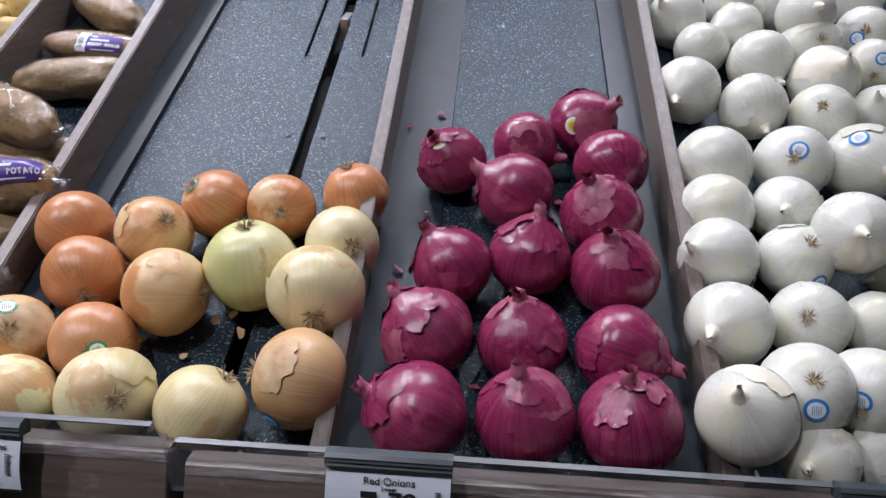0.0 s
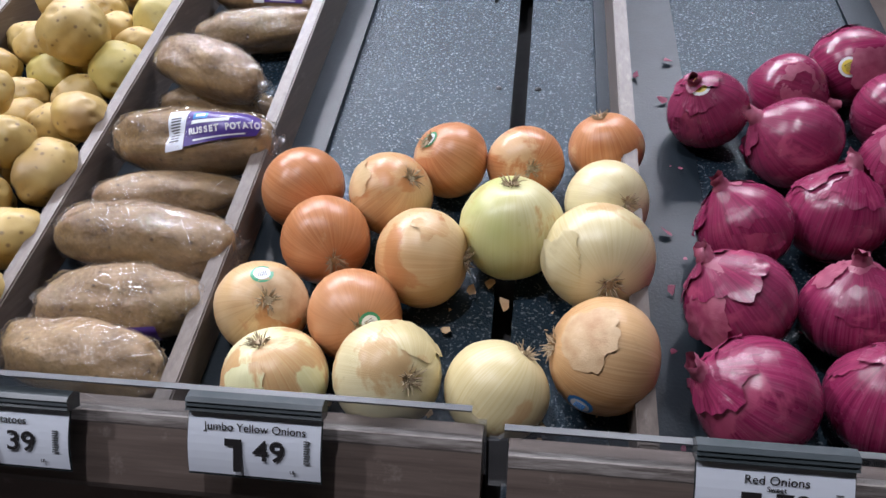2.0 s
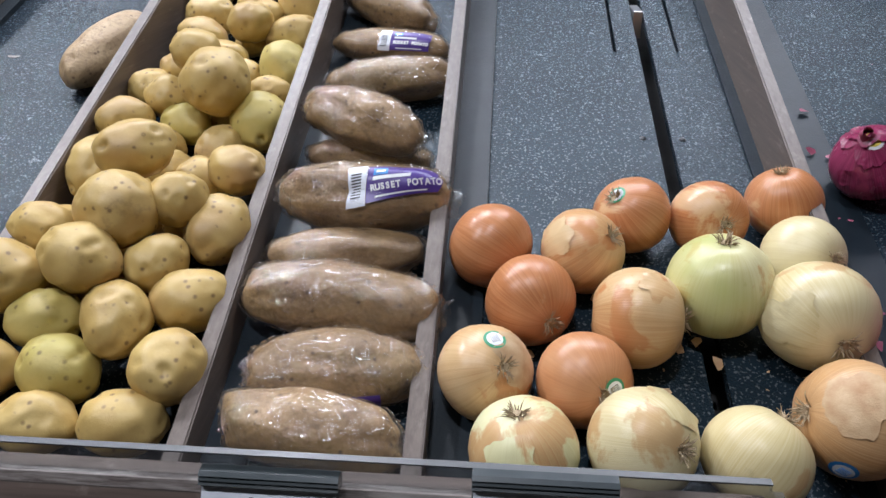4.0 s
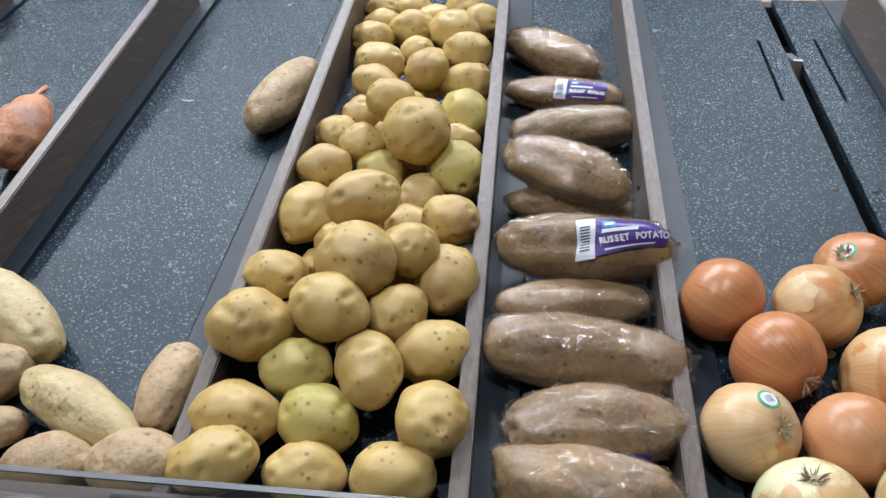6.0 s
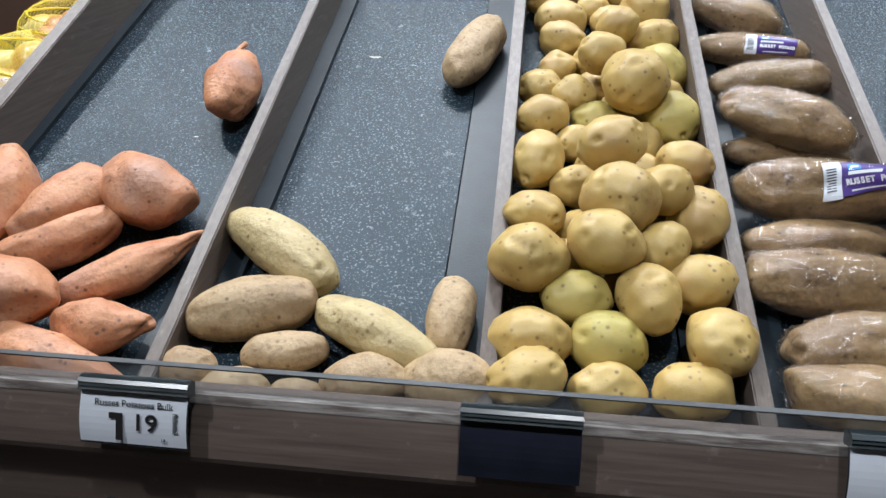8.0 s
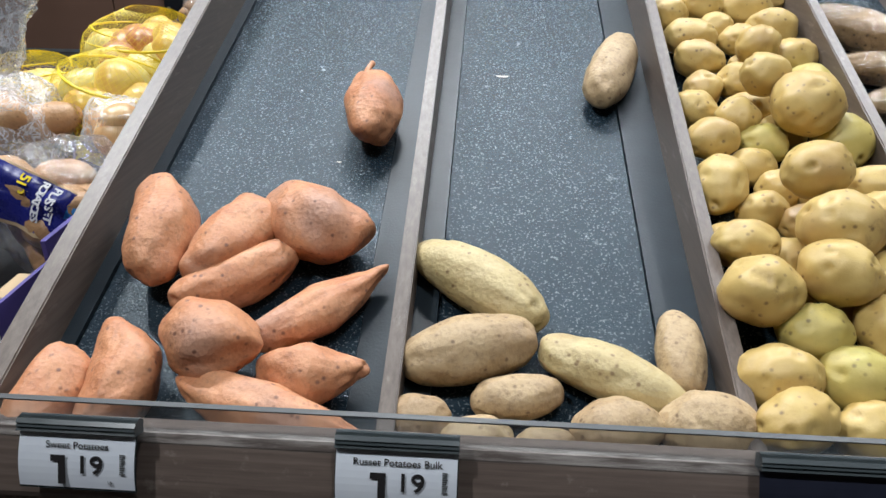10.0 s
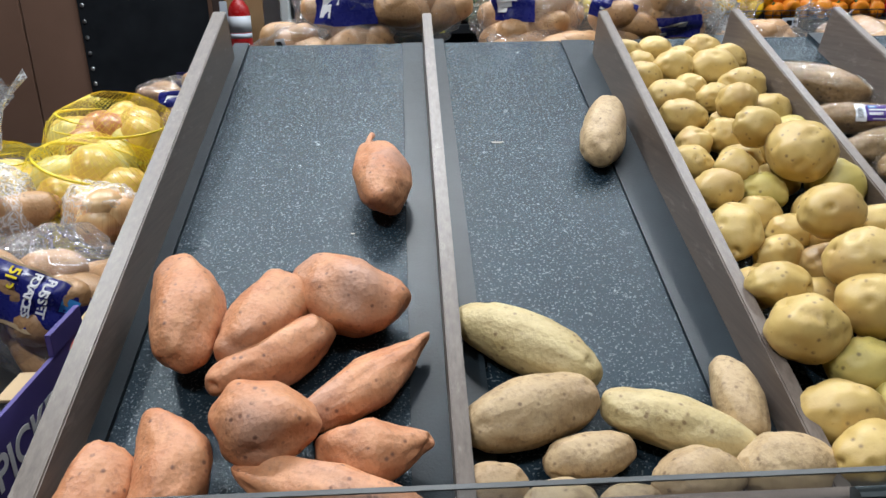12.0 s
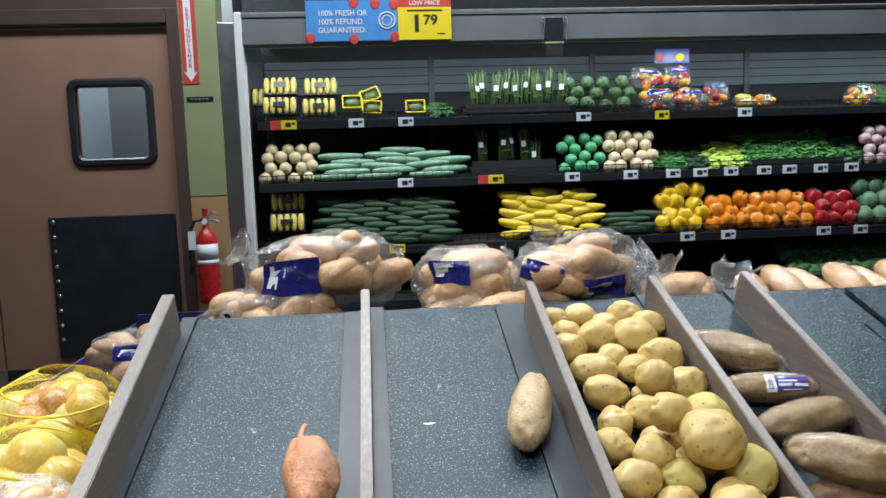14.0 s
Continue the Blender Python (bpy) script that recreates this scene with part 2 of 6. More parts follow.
def writing(name, text, size, m, mat, parent=None, align="CENTER", bold=0.0, spacing=1.0, xscale=1.0):
    cu = bpy.data.curves.new(name, "FONT")
    cu.body, cu.size, cu.align_x, cu.align_y = text, size, align, "CENTER"
    cu.space_character = spacing
    cu.offset = bold
    cu.extrude = 0.0002
    tmp = bpy.data.objects.new("tmp", cu)
    me = bpy.data.meshes.new_from_object(tmp)
    bpy.data.objects.remove(tmp)
    me.materials.append(mat)
    ob = new(name, me)
    if parent:
        ob.parent = parent
    ob.matrix_world = m @ Matrix.Diagonal((xscale, 1, 1, 1))
    return ob


# ---- the display: sloped deck in two units, dividers, rail ----
SLOPE = 0.33
DECK_BACK, DECK_FRONT = 1.053, 0.275
# the plan of the display and the wall behind is drawn at 1 : 1.3, with the rail at 0.97
FIT = Matrix.Translation((0, 0, 0.82 - 0.97 * 1.3)) @ Matrix.Diagonal((1.3, 1.3, 1.3, 1))


def plan_z(y):
    return 1.065 + SLOPE * (y - 0.662)


def deck_z(y):
    return 0.9435 + SLOPE * (y - 0.8606)


TILT_X = math.degrees(math.atan(SLOPE))


def on_deck(x, y, up=0.0, rz=0.0):
    """A pose on the deck, its z square to the deck."""
    return pose(x, y, deck_z(y), TILT_X) @ pose(0, 0, up, 0, 0, rz)


def slab(x0, x1, y0, y1, lift, thick, bm=None):
    o = [(y0, plan_z(y0) + lift), (y1, plan_z(y1) + lift), (y1, plan_z(y1) + lift - thick), (y0, plan_z(y0) + lift - thick)]
    return prism(o, x0, x1, bm)

# room shell
def shell(name, bm, mat, label, category):
    return tagged(link_mesh(name, bm, mat), label, category, kind="structure")


shell("floor", box(-7, 8, -4, 7, -0.1, 0), FLOORMAT, "dark brown polished shop floor", "floor")
shell("ceiling", box(-7, 8, -4, 7, 3.9, 4.0), CEILMAT, "dark painted high shop ceiling", "ceiling")
shell("wall_south", box(-7, 8, -4.1, -4, 0, 3.9), WALLMAT, "plain beige wall behind the aisle", "wall")
shell("wall_west", box(-7.1, -7, -4, 7, 0, 3.9), WALLMAT, "plain beige side wall", "wall")
shell("wall_east", box(8, 8.1, -4, 7, 0, 3.9), WALLMAT, "plain beige side wall", "wall")
WY = 4.017
DOOR_X0, DOOR_X1, DOOR_H = -4.30, -2.345, 2.19
shell("wall_north", box(-7, DOOR_X0 - 0.09, WY, WY + 0.18, 0, 3.9), TANWALL, "tan painted wall beside the stockroom doors", "wall")
shell("wall_north_over_door", box(DOOR_X0 - 0.09, -2.282, WY, WY + 0.18, DOOR_H + 0.09, 3.9), FRAMEBROWN, "dark brown painted wall over the stockroom doors", "wall")
shell("wall_north_green", box(-2.282, -2.085, WY, WY + 0.18, 1.281, 3.9), GREENWALL, "olive green painted wall strip", "wall")
shell("wall_north_tan", box(-2.282, -2.085, WY + 0.003, WY + 0.18, 0, 1.281), TANWALL, "tan painted lower wall strip", "wall")
shell("wall_north_behind_case", box(-2.085, 8, 5.30, 5.48, 0, 3.9), BLACKMAT, "dark wall behind the refrigerated case", "wall")


def display():
    table = tagged(empty("produce_display", (-0.4, 0.7, 0)), "dark sloped produce display table with wood-grain dividers", "display table")
    inv = Matrix.Translation((0.4, -0.7, 0)) @ FIT

    def p(name, bm, mat, label="", smooth=False):
        bmesh.ops.transform(bm, matrix=inv, verts=bm.verts)
        return part(name, bm, mat, table, label, smooth)

    # deck sheets: each bin has a main sheet and edge strips, parted by open grooves; slots go through the sheet
    def sheet(x0, x1, slot=None):
        y0, y1 = DECK_FRONT, DECK_BACK
        if not slot:
            return slab(x0, x1, y0, y1, 0, 0.008)
        sx, sy0, sy1 = slot
        xs, ys = (x0, sx - 0.0020, sx + 0.0020, x1), (y0, sy0, sy1, y1)
        bm = bmesh.new()
        g = [[bm.verts.new((x, y, plan_z(y) - 0.008)) for y in ys] for x in xs]
        low = [bm.faces.new((g[i][k], g[i + 1][k], g[i + 1][k + 1], g[i][k + 1])) for i in range(3) for k in range(3) if (i, k) != (1, 1)]
        up = bmesh.ops.extrude_face_region(bm, geom=low, use_keep_orig=True)["geom"]
        bmesh.ops.translate(bm, vec=(0, 0, 0.008), verts=[v for v in up if isinstance(v, bmesh.types.BMVert)])
        bmesh.ops.recalc_face_normals(bm, faces=bm.faces)
        return bm

    LEFT_SLOT, RIGHT_SLOT = (-0.2485, 0.812, 0.945), (-0.1797, 0.815, 0.950)
    # edge strips stand proud of the sheet, the one at each bin's west side the most
    for x0, x1, proud, slot in (
            (-1.286, -1.264, 0.0045, None), (-1.2635, -1.0385, 0, None), (-1.038, -1.003, 0.0010, None),
            (-1.003, -0.9770, 0.0060, None), (-0.9765, -0.8015, 0, None), (-0.8000, -0.756, 0.0012, None),
            (-0.756, -0.611, 0, None), (-0.6095, -0.567, 0.0012, None), (-0.567, -0.5305, 0.0050, None), (-0.530, -0.420, 0, None),
            (-0.420, -0.3820, 0.0060, None), (-0.3815, -0.222, 0, LEFT_SLOT), (-0.208, -0.1435, 0, RIGHT_SLOT), (-0.1430, -0.122, 0.0010, None),
            (-0.122, -0.062, 0.0012, None), (-0.0615, 0.1100, 0, None), (0.1115, 0.150, 0.0012, None), (0.150, 0.19, 0.0040, None), (0.1905, 0.62, 0, None)):
        if proud:
            p("deck_strip", slab(x0, x1, DECK_FRONT, DECK_BACK, proud, 0.008 + proud), DECKSTRIP, "smooth blue-grey edge strip")
        else:
            p("deck_panel", sheet(x0, x1, slot), DECK, "blue-grey textured plastic deck sheet")
    # hidden substructure
    p("plinth", box(-1.29, 0.62, 0.36, 1.70, 0.34, 0.80), FASCIA, "dark brown display base")
    p("under_deck", slab(-1.285, 0.62, DECK_FRONT + 0.02, DECK_BACK - 0.02, -0.05, 0.05), BLACKMAT)
    p("back_deck", prism([(1.058, 1.16), (1.80, 0.93), (1.80, 0.90), (1.058, 1.13)], -1.29, 0.62), DECK, "textured deck facing the other aisle")
    p("deck_lip", prism([(1.050, 1.185), (1.062, 1.191), (1.062, 1.10), (1.050, 1.10)], -1.29, 0.62), BLACKMAT)
    # joint between the two units, with a bracket
    p("bracket", box(-0.2205, -0.2095, 0.885, 0.93, 1.115, 1.146, 0.001), STEEL, "grey metal bracket in the joint")
    for x in (-0.2335, -0.196):
        for y in (0.663,):
            bm = bmesh.new()
            bmesh.ops.create_uvsphere(bm, u_segments=12, v_segments=8, radius=0.0032, matrix=pose(x - 0.002, y, plan_z(y), TILT_X) @ Matrix.Diagonal((1, 1, 0.5, 1)))
            p("rivet", bm, BLACK, "", True)
    # dividers
    for x, w, lift in ((-1.286, 0.018, 0.006), (-1.003, 0.0125, 0), (-0.756, 0.0125, 0), (-0.567, 0.0125, 0), (-0.420, 0.0125, 0), (-0.125, 0.0125, 0), (0.150, 0.0125, 0), (0.63, 0.0125, 0)):
        o = [(0.288, 0.90), (0.288, 0.9765 + lift), (0.985, 1.241 + lift), (1.010, plan_z(1.010) - 0.01), (0.5, plan_z(0.5) - 0.02)]
        bm = prism(o, x - w / 2, x + w / 2)
        bmesh.ops.bevel(bm, geom=bm.edges, offset=0.0012, segments=2, affect="EDGES")
        p("divider", bm, DIVIDER, "taupe wood-grain divider board")
    # rail, rounded nose, in two units that stand a little out of line
    for x0, x1, dy, dz, g0, g1, gz in ((-1.296, -0.219, 0, 0.009, -1.292, -0.2165, 1.0105), (-0.204, 0.64, -0.008, 0.008, -0.2145, 0.636, 1.0065)):
        o = [(0.286, 0.9150), (0.286, 0.9765), (0.2745, 0.9785), (0.2715, 0.9770), (0.2640, 0.9640), (0.2560, 0.9480), (0.2525, 0.9380), (0.2530, 0.9335), (0.2560, 0.9315), (0.2640, 0.9310), (0.2640, 0.9150)]
        o = [(a + dy, b + dz) for a, b in o]
        p("rail", prism(o, x0, x1), RAIL, "dark wood-grain front rail with a worn edge")
        wear = [(0.2745, 0.9785), (0.2715, 0.9770), (0.2685, 0.9718), (0.2680, 0.9721), (0.2711, 0.9774), (0.2745, 0.9789)]
        p("worn_edge", prism([(a + dy, b + dz) for a, b in wear], x0, x1), RAILWORN, "pale scuffed edge of the rail")
        p("fascia", prism([(0.2615 + dy, 0.9305 + dz), (0.30, 0.9305 + dz), (0.30, 0.80), (0.2615 + dy, 0.80)], x0, x1), FASCIA, "dark brown fascia board")
        a = prism([(0.2725 + dy - 0.0045, 0.965), (0.2725 + dy - 0.0045, gz), (0.2765 + dy - 0.0045, gz), (0.2765 + dy - 0.0045, 0.965)], g0, g1)
        bmesh.ops.bevel(a, geom=[e for e in a.edges if abs(e.verts[0].co.y - e.verts[1].co.y) > 0.003 and e.verts[0].co.z > 1.0], offset=0.008, segments=3, affect="EDGES")
        g = p("guard", a, ACRYLIC, "clear acrylic front guard")
        g.visible_shadow = False
        p("guard_edge", box(g0 + 0.008, g1 - 0.008, 0.2722 + dy - 0.0045, 0.2768 + dy - 0.0045, gz, gz + 0.001), ACRYLEDGE, "polished grey edge of the guard")
    for x in (-1.19, -1.03, -0.60):
        p("screw", tube([(x, 0.2625, 0.885), (x, 0.2600, 0.885)], 0.006, 12), BLACKMAT, "dark screw head")
    p("lower_shelf", box(-1.30, -0.75, 0.24, 0.45, 0.775, 0.792, 0.002), BLACKMAT, "black lower shelf edge")
    p("joint_filler", box(-0.218, -0.205, 0.285, 0.30, 0.80, 0.975), BLACKMAT)
    return table


display()

# lamps
SPOT = (1.0, 0.97, 0.93)
lamp("ceiling_spot", "SPOT", (-1.35, 2.35, 3.6), (-1.0, 0.9, 0.9), 185, SPOT, 0.14, cone=70, blend=0.8)
lamp("ceiling_spot", "SPOT", (-3.05, 1.95, 3.7), (-1.3, 0.8, 0.9), 265, SPOT, 0.08, cone=70, blend=0.8)
lamp("ceiling_spot", "SPOT", (0.4, 2.3, 3.7), (-0.1, 0.9, 0.9), 115, SPOT, 0.08, cone=70, blend=0.8)
lamp("front_spot", "SPOT", (-2.6, -0.35, 3.6), (-1.3, 0.6, 0.9), 160, SPOT, 0.07, cone=70, blend=0.9)
lamp("front_spot", "SPOT", (-0.75, -0.35, 3.6), (-0.1, 0.7, 0.9), 115, SPOT, 0.07, cone=80, blend=0.9)
# broad unseen fill, added to lift the front, the deck sheen and the back wall
lamp("aisle_strip", "AREA", (-0.8, -0.6, 3.85), (-0.8, 0.0, 0), 12, (0.92, 0.96, 1.0), 5.0, 0.4)
lamp("back_aisle_strip", "AREA", (-0.8, 2.9, 3.85), (-0.8, 3.2, 0), 150, (0.96, 0.98, 1.0), 5.0, 0.4)
lamp("case_strip", "AREA", (1.2, 4.12, 2.06), (1.2, 4.6, 1.4), 25, (0.9, 0.97, 1.0), 6.4, 0.05)

# ---- produce ----
def m_onion(deep, mid, pale, patch=None, patch_at=0.55, rough=0.30, green=None, stripes=0.5, thinner=0.55):
    def build(n):
        v, z = n.meridian(9.0, 5.0)
        s = n.noise(v, 1.6, 5, 0.6)
        c = n.mix(n.ramp(s, (0.30, (0, 0, 0)), (0.70, (1, 1, 1))), deep, mid)
        fine, _ = n.meridian(40.0, 4.0)
        f = n.noise(fine, 1.0, 3, 0.6)
        c = n.mix(n.math("MULTIPLY", n.ramp(f, (0.45, (0, 0, 0)), (0.75, (1, 1, 1))), stripes), c, pale)
        w = n.shifted()
        thin = n.ramp(n.noise(w, 7, 3, 0.55), (0.47, (0, 0, 0)), (0.66, (1, 1, 1)))
        c = n.mix(n.math("MULTIPLY", thin, thinner), c, pale)
        if patch:
            pm = n.ramp(n.noise(w, 15, 6, 0.6, 0.5), (patch_at - 0.022, (0, 0, 0)), (patch_at + 0.022, (1, 1, 1)))
            c = n.mix(pm, c, n.mix(n.math("MULTIPLY", f, 0.6), patch, mid))
        if green:
            gm = n.ramp(n.noise(w, 11, 2), (0.40, (0, 0, 0)), (0.65, (1, 1, 1)))
            c = n.mix(n.math("MULTIPLY", gm, 0.75), c, green)
        blot = n.ramp(n.noise(w, 60, 5, 0.7), (0.62, (0, 0, 0)), (0.75, (1, 1, 1)))
        c = n.mix(n.math("MULTIPLY", blot, 0.30), c, tuple(x * 0.45 for x in deep))
        n.colour(c)
        n.rough(n.noise(w, 40, 4), rough - 0.09, rough + 0.14)
        n.bump(f, 0.18, 0.0012)
        n.bump(n.noise(w, 30, 4), 0.25, 0.002)
    return build


ONION = {
    "orange": material("onion_orange", m_onion((0.40, 0.140, 0.045), (0.54, 0.235, 0.095), (0.64, 0.37, 0.19), (0.66, 0.47, 0.26), 0.64)),
    "tan": material("onion_tan", m_onion((0.48, 0.24, 0.085), (0.62, 0.37, 0.165), (0.70, 0.54, 0.30), (0.48, 0.19, 0.06), 0.60, thinner=0.8)),
    "pale": material("onion_pale", m_onion((0.55, 0.44, 0.20), (0.66, 0.57, 0.32), (0.72, 0.66, 0.43), (0.50, 0.29, 0.12), 0.60)),
    "green": material("onion_green", m_onion((0.58, 0.52, 0.25), (0.67, 0.63, 0.36), (0.73, 0.70, 0.46), (0.50, 0.27, 0.08), 0.60, green=(0.46, 0.50, 0.16))),
    "half": material("onion_half", m_onion((0.62, 0.58, 0.28), (0.70, 0.68, 0.38), (0.74, 0.72, 0.48), (0.50, 0.22, 0.07), 0.565)),
    "striped": material("onion_striped", m_onion((0.42, 0.22, 0.08), (0.55, 0.31, 0.13), (0.70, 0.48, 0.26), (0.30, 0.15, 0.06), 0.66, stripes=0.85)),
    "red": material("onion_red", m_onion((0.105, 0.005, 0.032), (0.270, 0.022, 0.085), (0.46, 0.15, 0.23), (0.33, 0.065, 0.12), 0.61, rough=0.23, stripes=0.25, thinner=0.14)),
    "white": material("onion_white", m_onion((0.52, 0.52, 0.43), (0.63, 0.63, 0.57), (0.69, 0.69, 0.65), (0.60, 0.58, 0.42), 0.60, rough=0.27, stripes=0.5, thinner=0.4)),
}
DRYSKIN = {
    "yellow": material("dry_skin_tan", m_plain((0.42, 0.24, 0.11), (0.62, 0.46, 0.27), 60, 0.5, 0.7, 0.3)),
    "red": material("dry_skin_red", m_plain((0.20, 0.022, 0.065), (0.38, 0.11, 0.165), 60, 0.35, 0.6, 0.3)),
    "white": material("dry_skin_white", m_plain((0.66, 0.60, 0.44), (0.78, 0.75, 0.66), 60, 0.4, 0.6, 0.3)),
}
ROOT = material("onion_root", m_plain((0.22, 0.15, 0.08), (0.52, 0.42, 0.27), 150, 0.7, 0.9, 0.5))
STICKW = material("sticker_white", m_plain((0.72, 0.75, 0.78), (0.78, 0.80, 0.82), 80, 0.3, 0.4))
STICKB = material("sticker_blue", None, 0.35, base=(0.04, 0.22, 0.55))
STICKG = material("sticker_green", None, 0.35, base=(0.05, 0.30, 0.14))
STICKY = material("sticker_yellow", None, 0.35, base=(0.75, 0.60, 0.08))


def ball(shape, nu=30, nv=20):
    """A closed skin: shape(direction) gives each point."""
    bm = bmesh.new()
    rings = []
    for i in range(1, nv):
        th = math.pi * i / nv
        rings.append([bm.verts.new(shape(Vector((math.sin(th) * math.cos(k * math.tau / nu), math.sin(th) * math.sin(k * math.tau / nu), math.cos(th))))) for k in range(nu)])
    top, bot = bm.verts.new(shape(Vector((0, 0, 1)))), bm.verts.new(shape(Vector((0, 0, -1))))
    for a, b in zip(rings, rings[1:]):
        for k in range(nu):
            bm.faces.new((a[k], b[k], b[(k + 1) % nu], a[(k + 1) % nu]))
    for k in range(nu):
        bm.faces.new((top, rings[0][k], rings[0][(k + 1) % nu]))
        bm.faces.new((bot, rings[-1][(k + 1) % nu], rings[-1][k]))
    return bm


def patch_on(shape, pole, spread, out0, out1, seed, nr=4, nk=16, ragged=0.35, lean=0.0):
    """A thin flake that follows a skin round a pole, lifting towards its edge."""
    bm = bmesh.new()
    q = Vector(pole).normalized().to_track_quat("Z", "Y")
    rows = []
    for i in range(nr + 1):
        f = i / nr
        row = []
        for k in range(nk):
            a = k * math.tau / nk
            rr = spread * f * (1 + ragged * (noise.noise(Vector((math.cos(a) * 1.7, math.sin(a) * 1.7, seed))) + 0.5 * noise.noise(Vector((math.cos(a) * 5, math.sin(a) * 5, seed)))))
            d = q @ Vector((math.sin(rr) * math.cos(a), math.sin(rr) * math.sin(a), math.cos(rr)))
            lift = out0 + (out1 - out0) * f ** 2 * (0.5 + 0.5 * math.cos(a - lean)) * (0.7 + 0.6 * noise.noise(Vector((k * 0.9, i, seed))))
            row.append(bm.verts.new(shape(d) * (1 + lift)))
            if i == 0:
                break
        rows.append(row)
    for k in range(nk):
        bm.faces.new((rows[0][0], rows[1][k], rows[1][(k + 1) % nk]))
    for a, b in zip(rows[1:], rows[2:]):
        for k in range(nk):
            bm.faces.new((a[k], b[k], b[(k + 1) % nk], a[(k + 1) % nk]))
    return bm


def crumple(length, r0, r1, seed, sides=10, rows=5):
    """A dry, twisted neck, open and torn at its end."""
    bm = bmesh.new()
    rings = []
    for i in range(rows + 1):
        f = i / rows
        ring = []
        for k in range(sides):
            a = k * math.tau / sides + f * 0.8
            r = (r0 + (r1 - r0) * f ** 0.6) * (1 + 0.45 * noise.noise(Vector((k * 13.0 / sides, i * 0.8, seed))) * (0.4 + f))
            z = length * f * (1 + (0.45 * noise.noise(Vector((k * 2.1, 3.0, seed))) if i == rows else 0))
            ring.append(bm.verts.new((r * math.cos(a) + 0.35 * length * f * f * math.sin(seed), r * math.sin(a) + 0.35 * length * f * f * math.cos(seed), z)))
        rings.append(ring)
    for a, b in zip(rings, rings[1:]):
        for k in range(sides):
            bm.faces.new((a[k], a[(k + 1) % sides], b[(k + 1) % sides], b[k]))
    return bm


def tuft(r, count, seed):
    rng = random.Random(seed)
    bm = bmesh.new()
    bmesh.ops.create_cone(bm, cap_ends=True, segments=9, radius1=r * 0.55, radius2=r * 0.35, depth=r * 0.3)
    for _ in range(count):
        a, s = rng.uniform(0, math.tau), rng.uniform(0.1, 0.55)
        p = Vector((math.cos(a) * s * r, math.sin(a) * s * r, 0))
        d = Vector((math.cos(a) * rng.uniform(0.2, 1.3), math.sin(a) * rng.uniform(0.2, 1.3), rng.uniform(0.3, 1.0))).normalized() * r * rng.uniform(0.5, 1.1)
        tube([p, p + d * 0.6 + Vector((0, 0, r * 0.1)), p + d], [r * 0.06, r * 0.045, r * 0.015], 4, bm)
    return bm


def sticker(parent, shape, pole, size, kind):
    s = part("sticker", patch_on(shape, pole, size, 0.008, 0.010, 1.0, 2, 16, 0.0), STICKB if kind == "blue" else STICKG if kind == "green" else STICKW, parent, "%s and white oval produce sticker" % kind, True)
    s.scale = (1.002, 1.002, 1.002)
    t = part("print", patch_on(shape, pole, size * 0.72, 0.016, 0.017, 1.0, 2, 14, 0.0), STICKW if kind != "yellow" else STICKY, s, "", True)
    q = Vector(pole).normalized().to_track_quat("Z", "Y")
    bm = bmesh.new()
    for i in range(-2, 3):
        d0, d1 = (q @ Vector((0.16 * size * i, 0.38 * size * e, 1)).normalized() for e in (-1, 1))
        tube([shape(d0) * 1.022, shape(d1) * 1.022], shape(d0).length * 0.028 * size, 4, bm)
    part("bars", bm, INK if kind != "blue" else STICKB, s)
    return s


COUNT = iter(range(10000))


